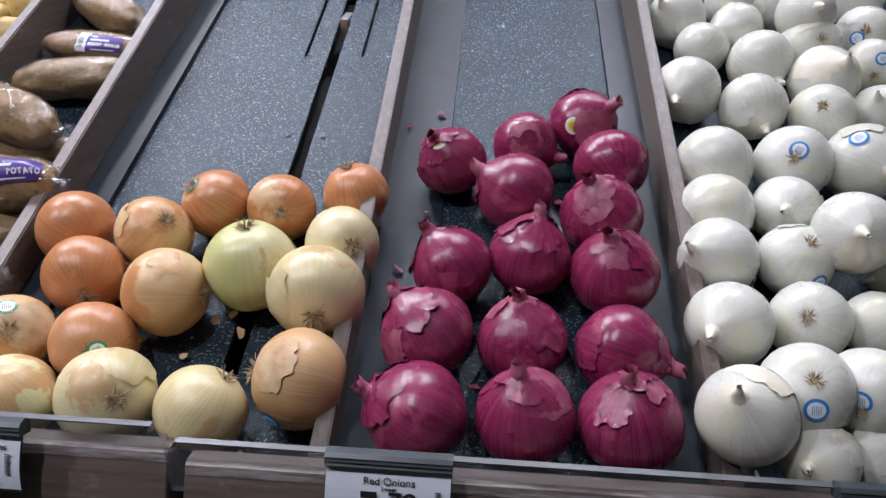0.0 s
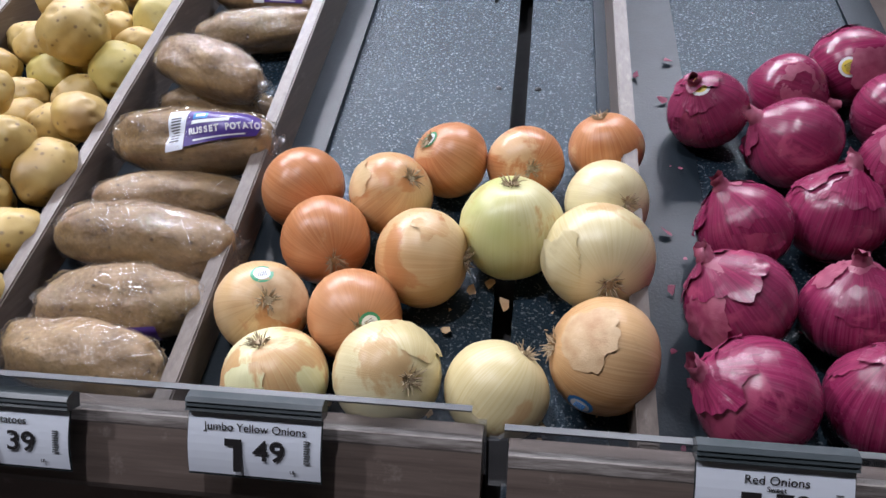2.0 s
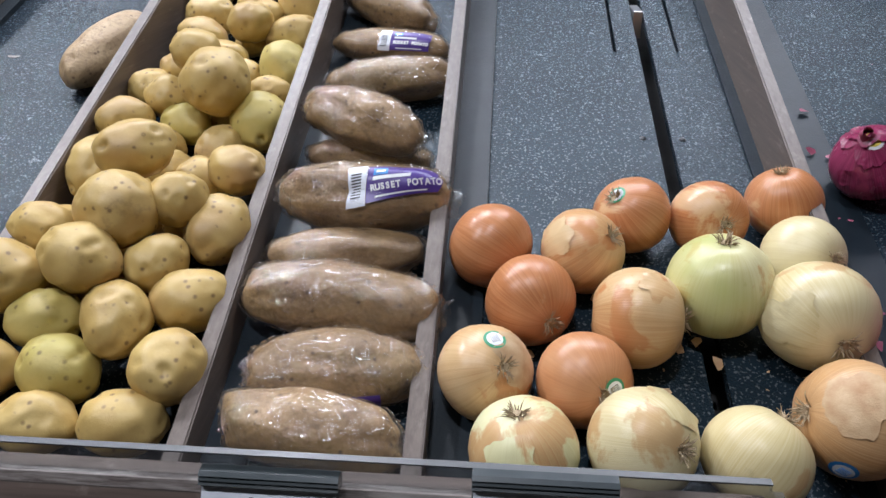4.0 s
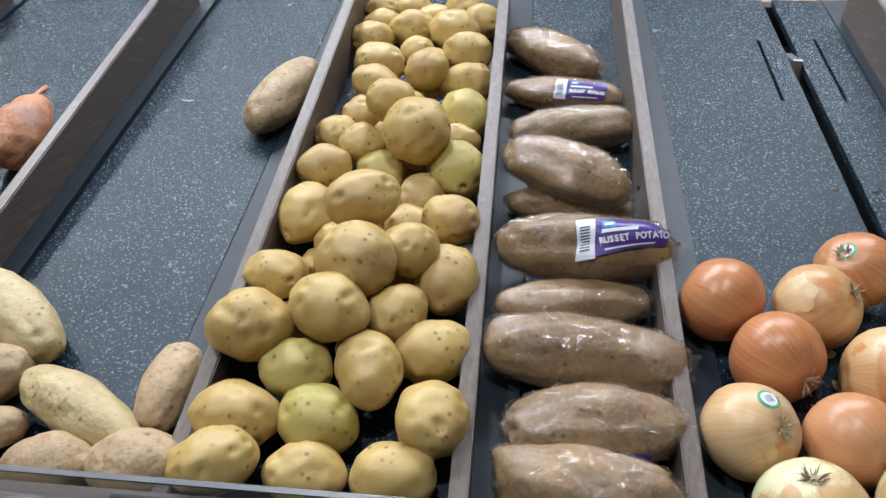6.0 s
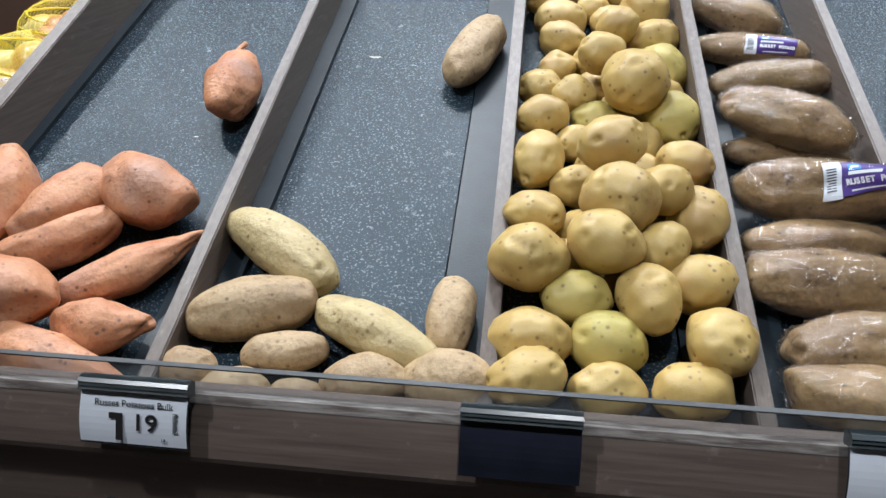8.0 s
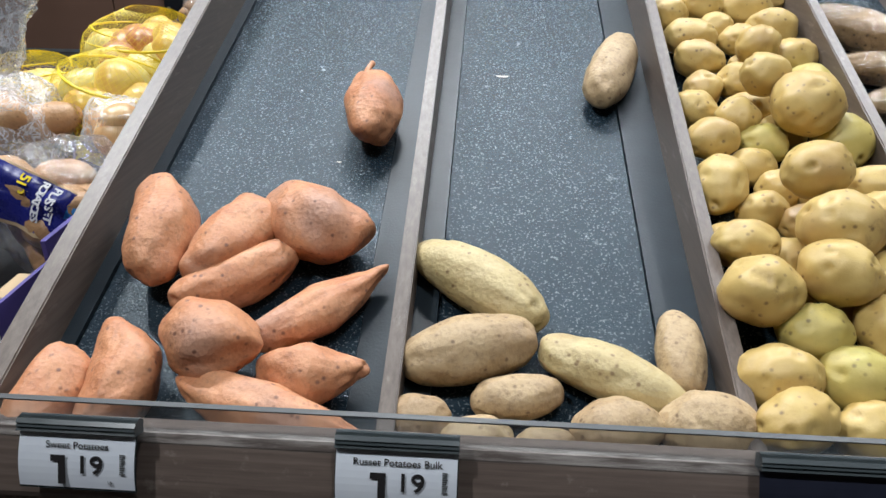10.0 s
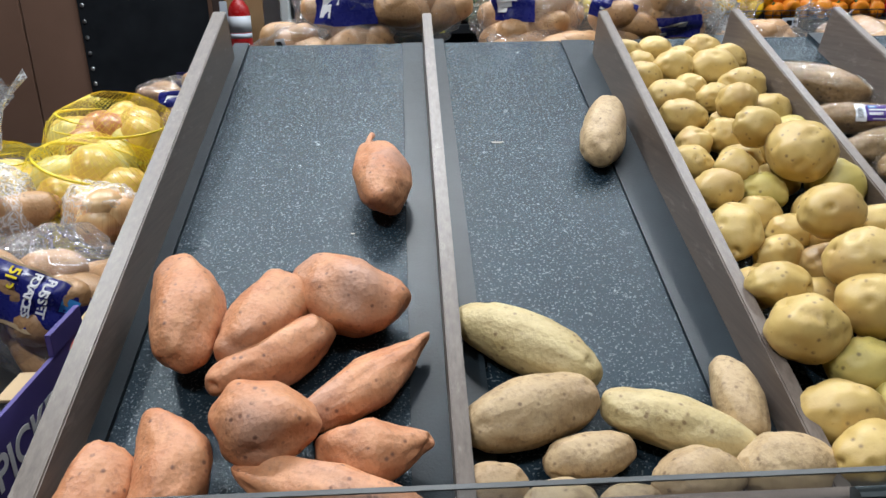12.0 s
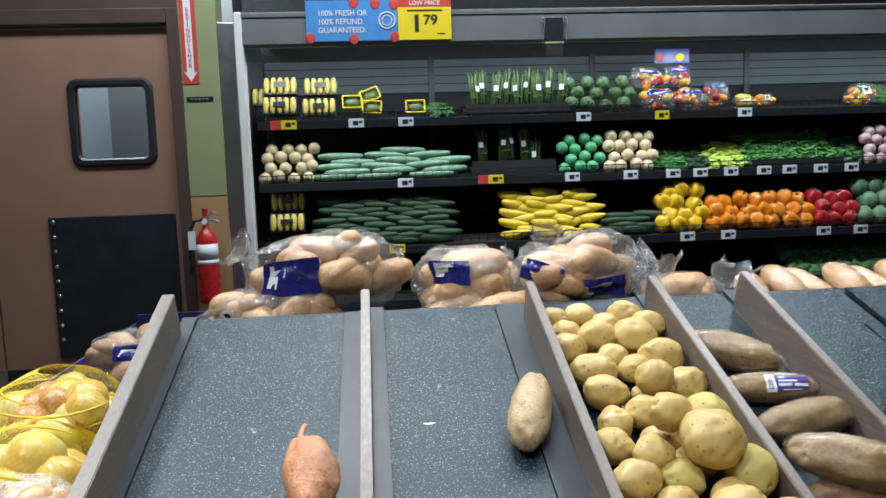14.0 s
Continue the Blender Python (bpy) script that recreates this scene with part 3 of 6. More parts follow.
def onion(name, at, r, pole, mat, dry, label, group, neck, flat=0.93, peels=1, long_neck=1.0):
    seed = next(COUNT) * 3.17
    rng = random.Random(int(seed * 100))
    off = Vector((seed, seed * 0.7, -seed))

    def shape(d):
        th = math.acos(max(-1, min(1, d.z)))
        k = 1 + 0.035 * noise.noise(d * 1.1 + off) + 0.008 * noise.noise(d * 4 + off)
        z = d.z * flat
        if neck:
            z += 0.12 * math.exp(-(th / 0.45) ** 2) + 0.08 * math.exp(-(th / 0.17) ** 2)
        else:
            z -= 0.07 * math.exp(-(th / 0.26) ** 2)
        z -= 0.10 * math.exp(-((math.pi - th) / 0.25) ** 2) * (1 if neck else -1.6)
        return Vector((d.x, d.y, z)) * r * k

    ob = link_mesh(name, ball(shape), mat, None, True)
    ob.matrix_world = Matrix.Translation(at) @ Vector(pole).to_track_quat("Z", "Y").to_matrix().to_4x4() @ pose(0, 0, 0, 0, 0, rng.uniform(0, 360))
    tagged(ob, label, "onion", group)
    top = shape(Vector((0, 0, 1))).z
    if neck:
        bm = crumple(r * (0.20 if dry == "white" else 0.30) * long_neck, r * 0.20, r * (0.05 if dry == "white" else 0.13), seed)
        bmesh.ops.translate(bm, vec=(0, 0, top - r * 0.10), verts=bm.verts)
        part("neck", bm, DRYSKIN[dry], ob, "dry papery neck", True)
    else:
        bm = tuft(r * (0.20 if dry == "white" else 0.25), 36, seed)
        bmesh.ops.translate(bm, vec=(0, 0, top - r * 0.01), verts=bm.verts)
        part("root", bm, ROOT, ob, "dry bristly root end")
    for _ in range(peels):
        d = Vector((rng.uniform(-1, 1), rng.uniform(-1, 1), rng.uniform(-0.2, 0.9)))
        if dry == "red" and rng.random() < 0.6:
            d.z = rng.uniform(0.9, 2.2)
        part("loose_skin", patch_on(shape, d, rng.uniform(0.30, 0.65), 0.003, rng.uniform(0.03, 0.13) if dry == "red" else rng.uniform(0.02, 0.07), seed + _ * 1.7 * (dry == "red"), 7, 40, 0.42, rng.uniform(0, 6)), mat if rng.random() < 0.75 else DRYSKIN[dry], ob, "", True)
    ob["r"] = r
    return ob, shape


def mark(made, direction, size, kind):
    """A sticker on an onion, on the side that faces a way of the world."""
    ob, shape = made
    d = ob.matrix_world.to_3x3().inverted() @ Vector(direction).normalized()
    sticker(ob, shape, d, size, kind)


YLABEL = {"orange": "shiny orange-brown yellow onion with smooth dry skin", "tan": "golden tan yellow onion with flaking dry skin", "pale": "pale peeled yellow onion with brown skin remains",
          "green": "large pale onion with greenish flesh showing", "half": "yellow onion half peeled to pale green flesh", "striped": "large brown onion with streaked papery skin"}


def yellow_onion(at, r, pole, kind):
    return onion("yellow_onion", at, r, pole, ONION[kind], "yellow", YLABEL[kind], "yellow onions in the bin", False, 0.94 if kind != "green" else 0.99, 0 if kind == "orange" else 1)


def red_onion(at, r, pole, long_neck=1.0):
    return onion("red_onion", at, r, pole, ONION["red"], "red", "glossy purple red onion with flaking papery skin", "red onions in the bin", True, 0.92, 5, long_neck)


def white_onion(at, r, pole):
    i = int(abs(at[0] * 1000)) % 3
    return onion("white_onion", at, r, pole, ONION["white"], "white", "smooth white onion with thin dry skin", "white onions in the bin", i > 0, 0.95, 2 if i > 0 else 1, 1.7)


def m_potato(c1, c2, c3, spot, rough=0.5, net=0.0):
    def build(n):
        w = n.shifted()
        c = n.mix(n.ramp(n.noise(w, 22, 5, 0.6), (0.3, (0, 0, 0)), (0.7, (1, 1, 1))), c1, c2)
        c = n.mix(n.ramp(n.noise(w, 9, 2), (0.55, (0, 0, 0)), (0.75, (1, 1, 1))), c, c3)
        sp = n.ramp(n.voronoi(w, 85), (0.10, (1, 1, 1)), (0.24, (0, 0, 0)))
        keep = n.ramp(n.noise(w, 45, 3), (0.46, (0, 0, 0)), (0.52, (1, 1, 1)))
        c = n.mix(n.math("MULTIPLY", n.math("MULTIPLY", sp, keep), 0.85), c, spot)
        if net:
            c = n.mix(n.math("MULTIPLY", n.ramp(n.noise(w, 120, 6, 0.75), (0.5, (0, 0, 0)), (0.66, (1, 1, 1))), net), c, spot)
        dirt = n.ramp(n.noise(w, 35, 6, 0.7), (0.60, (0, 0, 0)), (0.72, (1, 1, 1)))
        n.colour(n.mix(n.math("MULTIPLY", dirt, 0.4), c, spot))
        n.rough(n.noise(w, 60, 4), rough - 0.1, rough + 0.14)
        n.bump(n.noise(w, 240, 4, 0.7), 0.45 if net else 0.16, 0.0010)
        n.bump(n.noise(w, 60, 4), 0.35 if net else 0.18, 0.002)
        if net:
            n.bump(n.voronoi(w, 190), 0.35, 0.0015)
    return build


GOLD = material("potato_gold", m_potato((0.44, 0.295, 0.088), (0.575, 0.425, 0.152), (0.41, 0.265, 0.11), (0.17, 0.10, 0.045), 0.44))
GREENP = material("potato_greenish", m_potato((0.42, 0.34, 0.085), (0.55, 0.44, 0.14), (0.38, 0.35, 0.085), (0.17, 0.12, 0.04)))
RUSSET = material("potato_russet", m_potato((0.38, 0.265, 0.14), (0.50, 0.37, 0.21), (0.33, 0.22, 0.12), (0.15, 0.09, 0.05), 0.55, 0.55))
RUSSETPALE = material("potato_russet_pale", m_potato((0.46, 0.355, 0.165), (0.57, 0.47, 0.25), (0.40, 0.295, 0.15), (0.20, 0.125, 0.06), 0.50, 0.34))
SWEET = material("sweet_potato", m_potato((0.46, 0.180, 0.080), (0.61, 0.305, 0.155), (0.43, 0.245, 0.17), (0.15, 0.065, 0.045), 0.50, 0.38))
WRAPPED = material("potato_brown_wrapped", m_potato((0.165, 0.100, 0.043), (0.325, 0.210, 0.092), (0.24, 0.165, 0.064), (0.060, 0.038, 0.024), 0.5, 0.40))


def m_film(tint, amount, rough, haze, relief=1.0):
    def build(n):
        gl = m_clear(n, tint, amount, rough)
        w = n.shifted()
        crease = n.ramp(n.noise(w, 42, 3, 0.55, 1.8), (0.44, (0, 0, 0)), (0.50, (1, 1, 1)), (0.56, (0, 0, 0)))
        soft = n.noise(w, 70, 3, 0.5, 0.8)
        b = n.add("ShaderNodeBump")
        b.inputs["Strength"].default_value, b.inputs["Distance"].default_value = 0.8 * relief, 0.0045
        n.link(crease, b.inputs["Height"])
        b2 = n.add("ShaderNodeBump")
        b2.inputs["Strength"].default_value, b2.inputs["Distance"].default_value = 0.6 * relief, 0.006
        n.link(soft, b2.inputs["Height"])
        n.link(b.outputs[0], b2.inputs["Normal"])
        n.link(b2.outputs[0], gl.inputs["Normal"])
        old = n.nt.nodes["Material Output"].inputs[0].links[0].from_socket
        df = n.add("ShaderNodeBsdfDiffuse")
        df.inputs[0].default_value = (0.85, 0.86, 0.88, 1)
        mx = n.add("ShaderNodeMixShader")
        n.link(n.math("MULTIPLY", n.math("ADD", crease, 0.35), haze), mx.inputs[0])
        n.link(old, mx.inputs[1])
        n.link(df.outputs[0], mx.inputs[2])
        n.link(mx.outputs[0], n.nt.nodes["Material Output"].inputs[0])
    return build


FILM = material("clear_film", m_film((0.98, 0.98, 0.97), 0.10, 0.04, 0.010))
BAGFILM = material("bag_film", m_film((0.97, 0.97, 0.97), 0.11, 0.08, 0.09))
LOOSEFILM = material("loose_film", m_film((0.96, 0.97, 0.98), 0.05, 0.20, 0.42, 0.18))
PURPLE = material("label_purple", m_plain((0.060, 0.030, 0.20), (0.085, 0.045, 0.26), 40, 0.25, 0.4))
WHITEINK = material("white_print", None, 0.4, base=(0.75, 0.75, 0.78))


def tuber(half, wide, seed, eyes=6, lump=0.07, point0=0.0, point1=0.0, tall=0.92, bend=0.0, depth=0.10):
    """The skin of a potato lying along x."""
    rng = random.Random(int(seed * 97))
    off = Vector((seed, -seed * 0.6, seed * 1.3))
    dents = [Vector((rng.uniform(-1, 1), rng.uniform(-1, 1), rng.uniform(-0.3, 1))).normalized() for _ in range(eyes)]

    def shape(d):
        k = 1 + lump * noise.noise(d * 1.3 + off) + lump * 0.35 * noise.noise(d * 3.1 + off)
        for e in dents:
            k -= depth * math.exp(-((d - e).length / 0.13) ** 2) - depth * 0.35 * math.exp(-((d - e).length / 0.28) ** 2)
        taper = 1 - (point1 * max(0, d.x) + point0 * max(0, -d.x)) * 0.8
        x = d.x * half * (1 + 0.06 * (abs(d.x) if not (point0 or point1) else 0))
        q = max(0.0, 1 - d.x * d.x)
        full = (q ** 0.36) / max(q ** 0.5, 1e-4) if half > 1.3 * wide else 1.0
        s = min(full, 1.6) * taper
        return Vector((x, d.y * wide * s, d.z * wide * tall * s)) * k + Vector((0, bend * half * (d.x * d.x - 0.4), 0))
    return shape


def along_x(shape):
    """Puts the poles of the skin at the tips of the x axis."""
    return lambda d: shape(Vector((d.z, d.x, d.y)))


def tuber_thing(name, at, half, wide, turn, mat, label, category, group, **kw):
    seed = 1 + next(COUNT) * 2.31
    shape = tuber(half, wide, seed, **kw)
    ob = link_mesh(name, ball(along_x(shape), 44, 36), mat, None, True)
    rng = random.Random(int(seed * 10))
    ob.matrix_world = Matrix.Translation(at) @ pose(0, 0, 0, TILT_X) @ pose(0, 0, 0, 0, 0, turn) @ pose(0, 0, 0, rng.uniform(-25, 25))
    tagged(ob, label, category, group)
    return ob, shape


def gold_potato(at, r, sx, sy, kind):
    seed = next(COUNT)
    rng = random.Random(seed)
    turn = rng.uniform(-25, 25) + (0 if sx >= sy else 90)
    long, short = (sx, sy) if sx >= sy else (sy, sx)
    long, short = min(max(long, 1.04), 1.13), max(short, 0.90)
    return tuber_thing("gold_potato", at, r * long, r * short * 1.0, turn, GREENP if kind == "green" else GOLD,
                       "greenish yellow round potato with eyes" if kind == "green" else "smooth golden yellow round potato with small eyes", "potato", "gold potatoes in the bin", eyes=8, tall=0.97, lump=0.11, depth=0.14)


def russet_potato(at, half, wide, turn):
    pale = half > 0.065 and at[1] < 0.8
    return tuber_thing("russet_potato", at, half, wide, turn, RUSSETPALE if pale else RUSSET, "loose russet potato with rough brown netted skin", "potato", "loose russet potatoes in the bin", eyes=16, lump=0.11, depth=0.09)


def sweet_potato(at, half, wide, turn, kind):
    ob, shape = tuber_thing("sweet_potato", at, half, wide, turn, SWEET, "reddish orange sweet potato with scarred skin", "sweet potato", "sweet potatoes in the bin",
                            eyes=12, lump=0.16, depth=0.06, point1=0.75 if kind == "pointed" else 0.25 if kind == "tail" else 0.10, point0=0.15 if kind else 0.06, bend=0.34 if kind == "bent" else 0.10)
    if kind == "tail":
        tip = shape(Vector((1, 0, 0)))
        part("tail", tube([tip * 0.90, tip * 1.05 + Vector((0, 0.001, 0)), tip * 1.20 + Vector((0, 0.002, 0.002)), tip * 1.40 + Vector((0, -0.003, 0.003)), tip * 1.52 + Vector((0, -0.008, 0.003))],
                          [wide * 0.36, wide * 0.20, wide * 0.13, wide * 0.10, wide * 0.11], 10), SWEET, ob, "thin dry root tail", True)
    return ob


def wrapped_potato(at, half, wide, turn, kind):
    ob, shape = tuber_thing("wrapped_potato", at, half, wide, turn, WRAPPED, "brown russet potato wrapped in shiny clear film", "potato", "wrapped russet potatoes in the bin", eyes=9, lump=0.15, depth=0.07)
    film = ball(along_x(lambda d: shape(d) * (1.020 + 0.05 * max(0.0, 1 - 7 * abs(noise.noise(d * 3.2 + Vector((kind, at[1] * 50, 0))))) + 0.035 * max(0.0, 1 - 6 * abs(noise.noise(d * 7.5 + Vector((at[1] * 31, 0, kind))))) + 0.006 * noise.noise(d * 13 + Vector((0, at[1] * 17, 0))))), 72, 56)
    f = part("film", film, FILM, ob, "wrinkled clear plastic film", True)
    f.visible_shadow = False
    tail = crumple(half * 0.20, wide * 0.25, wide * 0.42, at[1] * 90, 12, 5)
    bmesh.ops.transform(tail, matrix=pose(half * 0.96, 0, -wide * 0.2, 0, 95, 0), verts=tail.verts)
    part("film_end", tail, FILM, ob, "gathered film end", True).visible_shadow = False
    if kind:
        # a band label round the upper side
        x0, x1 = ((0.02, 0.66), (0.06, 0.80), (0.0, 0.5))[kind - 1]
        a0, a1 = ((14, 78), (18, 76), (-35, 12))[kind - 1]
        tip = (4, 34, 0)[kind - 1]
        lab = band(shape, x0, x1, a0, a1, 1.06, lean=tip)
        b = part("label", lab, PURPLE, ob, "purple printed paper label", True)
        part("label_end", band(shape, x0 - 0.20, x0 - 0.004, a0 - 3, a1 + 3, 1.062, lean=tip), PAPER, b, "white barcode end", True)
        if kind < 3:
            bm = bmesh.new()
            for i in range(9):
                band(shape, x0 - 0.165, x0 - 0.06, a0 + 10 + i * 4.4, a0 + 12 + i * 4.4, 1.068, bm, 2, 1, tip)
            part("barcode", bm, INK, b)
            for k, ch in enumerate("RUSSET POTATO"):
                x = x0 + 0.07 + (x1 - x0 - 0.12) * k / 12
                ang = a0 + (a1 - a0) * 0.36 + tip * x
                if ch != " ":
                    o = writing("label_letter", ch, wide * 0.245, at_skin(ob, shape, x, ang, 1.075) @ pose(0, 0, 0, 0, 0, tip * 0.35), WHITEINK, None, bold=0.0004, xscale=0.85)
                    o.parent, o.matrix_parent_inverse = b, ob.matrix_world.inverted()
            part("emblem", band(shape, x0 + 0.06, x0 + 0.20, a1 - 18, a1 - 6, 1.068, None, 4, 3, tip), STICKB, b, "blue emblem", True)
            part("emblem_rim", band(shape, x0 + 0.085, x0 + 0.175, a1 - 14, a1 - 10, 1.074, None, 3, 2, tip), STICKW, b, "", True)
            part("print_bar", band(shape, x0 + 0.06, x0 + 0.42, a0 + (a1 - a0) * 0.56, a0 + (a1 - a0) * 0.66, 1.068, None, 6, 2, tip), STICKW, b, "", True)
            part("print_bar", band(shape, x0 + 0.10, x1 - 0.10, a0 + 5, a0 + 8, 1.068, None, 6, 1, tip), STICKW, b, "", True)
    return ob


def band(shape, x0, x1, a0, a1, out, bm=None, nx=8, na=8, lean=0.0):
    """A patch of skin between two places along and two angles round the x axis; 0 is the side that faces the shopper, 90 the top."""
    bm = bm or bmesh.new()
    grid = []
    for i in range(nx + 1):
        x = x0 + (x1 - x0) * i / nx
        s = math.sqrt(max(0, 1 - x * x))
        b0, b1 = a0 + lean * x, a1 + lean * x
        grid.append([bm.verts.new(shape(Vector((x, -math.cos(radians(b0 + (b1 - b0) * k / na)) * s, math.sin(radians(b0 + (b1 - b0) * k / na)) * s))) * out) for k in range(na + 1)])
    for i in range(nx):
        for k in range(na):
            bm.faces.new((grid[i][k], grid[i + 1][k], grid[i + 1][k + 1], grid[i][k + 1]))
    return bm


def at_skin(ob, shape, x, ang, out):
    s = math.sqrt(1 - x * x)
    d = Vector((x, -math.cos(radians(ang)) * s, math.sin(radians(ang)) * s))
    p = shape(d) * out
    return ob.matrix_world @ Matrix.Translation(p) @ pose(0, 0, 0, ang if ang < 90 else 90, 0, 0)


# ---- the produce, bin by bin ----
# yellow onions
yellow_onion((-0.491, 0.623, 0.908), 0.0436, (0.84, -0.46, -0.28), "orange")
yellow_onion((-0.399, 0.621, 0.907), 0.0432, (0.63, -0.39, 0.67), "tan")
# marks
mark(yellow_onion((-0.345, 0.677, 0.923), 0.0407, (-0.62, -0.38, 0.68), "orange"), (-0.55, -0.36, 0.75), 0.24, "green")
# yellow onions
yellow_onion((-0.267, 0.675, 0.922), 0.0403, (0.20, -0.94, 0.27), "orange")
yellow_onion((-0.183, 0.703, 0.931), 0.0399, (-0.25, -0.02, 0.97), "orange")
yellow_onion((-0.185, 0.624, 0.906), 0.0418, (0.46, -0.79, 0.40), "pale")
yellow_onion((-0.276, 0.577, 0.898), 0.0495, (-0.02, -0.01, 1.00), "green")
yellow_onion((-0.452, 0.557, 0.886), 0.0433, (0.45, -0.89, -0.05), "orange")
yellow_onion((-0.356, 0.539, 0.883), 0.0465, (0.99, -0.13, 0.04), "tan")
yellow_onion((-0.196, 0.542, 0.891), 0.0505, (0.16, -0.99, -0.03), "pale")
# marks
mark(yellow_onion((-0.492, 0.479, 0.859), 0.0420, (0.45, -0.63, 0.63), "tan"), (0.20, -0.17, 0.97), 0.24, "green")
mark(yellow_onion((-0.407, 0.476, 0.858), 0.0418, (0.36, -0.89, 0.28), "orange"), (0.53, -0.77, 0.35), 0.24, "green")
# yellow onions
yellow_onion((-0.459, 0.409, 0.838), 0.0442, (-0.18, -0.07, 0.98), "half")
yellow_onion((-0.366, 0.413, 0.846), 0.0448, (0.61, -0.64, 0.47), "pale")
yellow_onion((-0.278, 0.413, 0.838), 0.0425, (0.57, 0.37, 0.73), "pale")
# marks
mark(yellow_onion((-0.193, 0.447, 0.854), 0.0481, (-0.98, -0.05, 0.20), "striped"), (-0.43, -0.81, -0.40), 0.24, "blue")
mark(red_onion((-0.072, 0.767, 0.955), 0.0438, (-0.47, -0.39, 0.79)), (-0.38, -0.53, 0.76), 0.24, "yellow")
# red onions
red_onion((0.018, 0.803, 0.967), 0.0428, (0.91, -0.37, -0.19))
# marks
mark(red_onion((0.094, 0.844, 0.984), 0.0467, (0.62, -0.41, 0.67)), (-0.34, -0.90, 0.28), 0.24, "yellow")
# red onions
red_onion((0.123, 0.767, 0.958), 0.0460, (0.19, -0.97, -0.15))
red_onion((0.007, 0.711, 0.941), 0.0482, (-0.86, -0.04, 0.52))
red_onion((0.106, 0.680, 0.930), 0.0474, (-0.39, -0.18, 0.90))
red_onion((-0.060, 0.596, 0.900), 0.0445, (-0.56, 0.14, 0.82))
red_onion((0.024, 0.614, 0.907), 0.0462, (0.15, 0.14, 0.98))
red_onion((0.113, 0.594, 0.903), 0.0486, (-0.19, -0.25, 0.95))
red_onion((-0.078, 0.508, 0.873), 0.0471, (-0.65, 0.14, 0.75))
red_onion((0.016, 0.507, 0.871), 0.0451, (-0.13, 0.08, 0.99))
red_onion((0.111, 0.501, 0.870), 0.0461, (0.87, -0.50, 0.04))
red_onion((-0.079, 0.419, 0.845), 0.0484, (-0.89, -0.06, 0.46))
red_onion((0.018, 0.424, 0.845), 0.0464, (-0.16, -0.08, 0.98))
red_onion((0.112, 0.422, 0.848), 0.0473, (-0.20, -0.10, 0.97))
# white onions
white_onion((0.254, 1.118, 1.073), 0.0454, (-0.62, -0.59, 0.53))
white_onion((0.351, 1.186, 1.090), 0.0382, (-0.45, -0.75, 0.47))
white_onion((0.344, 1.099, 1.063), 0.0413, (-0.84, -0.52, 0.11))
white_onion((0.420, 1.181, 1.089), 0.0406, (0.48, -0.81, -0.35))
white_onion((0.433, 1.076, 1.093), 0.0432, (-0.02, -0.90, 0.44))
# marks
mark(white_onion((0.534, 1.091, 1.063), 0.0441, (-0.40, -0.84, 0.37)), (-0.60, -0.80, 0.09), 0.24, "blue")
# white onions
white_onion((0.557, 1.199, 1.095), 0.0408, (-0.79, -0.38, 0.47))
white_onion((0.282, 1.045, 1.044), 0.0401, (-0.50, -0.66, -0.57))
white_onion((0.359, 1.008, 1.037), 0.0461, (0.30, -0.91, -0.29))
white_onion((0.441, 1.051, 1.051), 0.0456, (0.03, -0.86, 0.51))
white_onion((0.242, 0.931, 1.012), 0.0463, (-0.47, -0.88, -0.05))
white_onion((0.325, 0.901, 1.001), 0.0451, (0.15, -0.94, -0.31))
white_onion((0.436, 0.963, 1.025), 0.0484, (0.13, -0.73, 0.67))
# marks
mark(white_onion((0.519, 1.014, 1.034), 0.0404, (-0.22, -0.97, -0.10)), (-0.09, -0.86, 0.51), 0.24, "blue")
# white onions
white_onion((0.414, 0.888, 0.995), 0.0431, (-0.40, -0.72, 0.57))
white_onion((0.497, 0.912, 0.997), 0.0377, (-0.48, -0.59, 0.65))
white_onion((0.250, 0.779, 0.963), 0.0475, (0.54, -0.78, -0.31))
# marks
mark(white_onion((0.348, 0.787, 0.965), 0.0468, (-0.32, -0.81, 0.49)), (-0.22, -0.73, 0.65), 0.24, "blue")
mark(white_onion((0.433, 0.791, 0.968), 0.0481, (0.16, -0.97, 0.18)), (-0.45, -0.39, 0.80), 0.24, "blue")
# white onions
white_onion((0.238, 0.699, 0.934), 0.0446, (0.40, -0.89, -0.19))
white_onion((0.323, 0.713, 0.934), 0.0404, (-0.36, -0.85, 0.39))
white_onion((0.367, 0.636, 0.946), 0.0440, (-0.31, -0.86, 0.41))
white_onion((0.227, 0.626, 0.913), 0.0430, (-0.74, -0.52, 0.43))
# marks
mark(white_onion((0.312, 0.634, 0.909), 0.0414, (0.11, -0.48, 0.87)), (0.33, -0.94, -0.09), 0.24, "blue")
# white onions
white_onion((0.421, 0.642, 0.899), 0.0276, (-0.88, -0.46, -0.11))
white_onion((0.223, 0.541, 0.881), 0.0443, (-0.59, -0.75, 0.29))
white_onion((0.306, 0.554, 0.882), 0.0407, (-0.43, -0.70, 0.57))
white_onion((0.377, 0.562, 0.878), 0.0341, (0.29, -0.56, 0.78))
white_onion((0.205, 0.411, 0.874), 0.0430, (-0.43, -0.48, 0.77))
# marks
mark(white_onion((0.264, 0.442, 0.881), 0.0419, (-0.21, -0.63, 0.75)), (-0.18, -0.95, 0.25), 0.24, "blue")
mark(white_onion((0.321, 0.446, 0.880), 0.0395, (-0.58, -0.81, 0.06)), (-0.60, -0.76, 0.25), 0.24, "blue")
# white onions
white_onion((0.271, 0.399, 0.839), 0.0335, (-0.62, -0.69, 0.37))
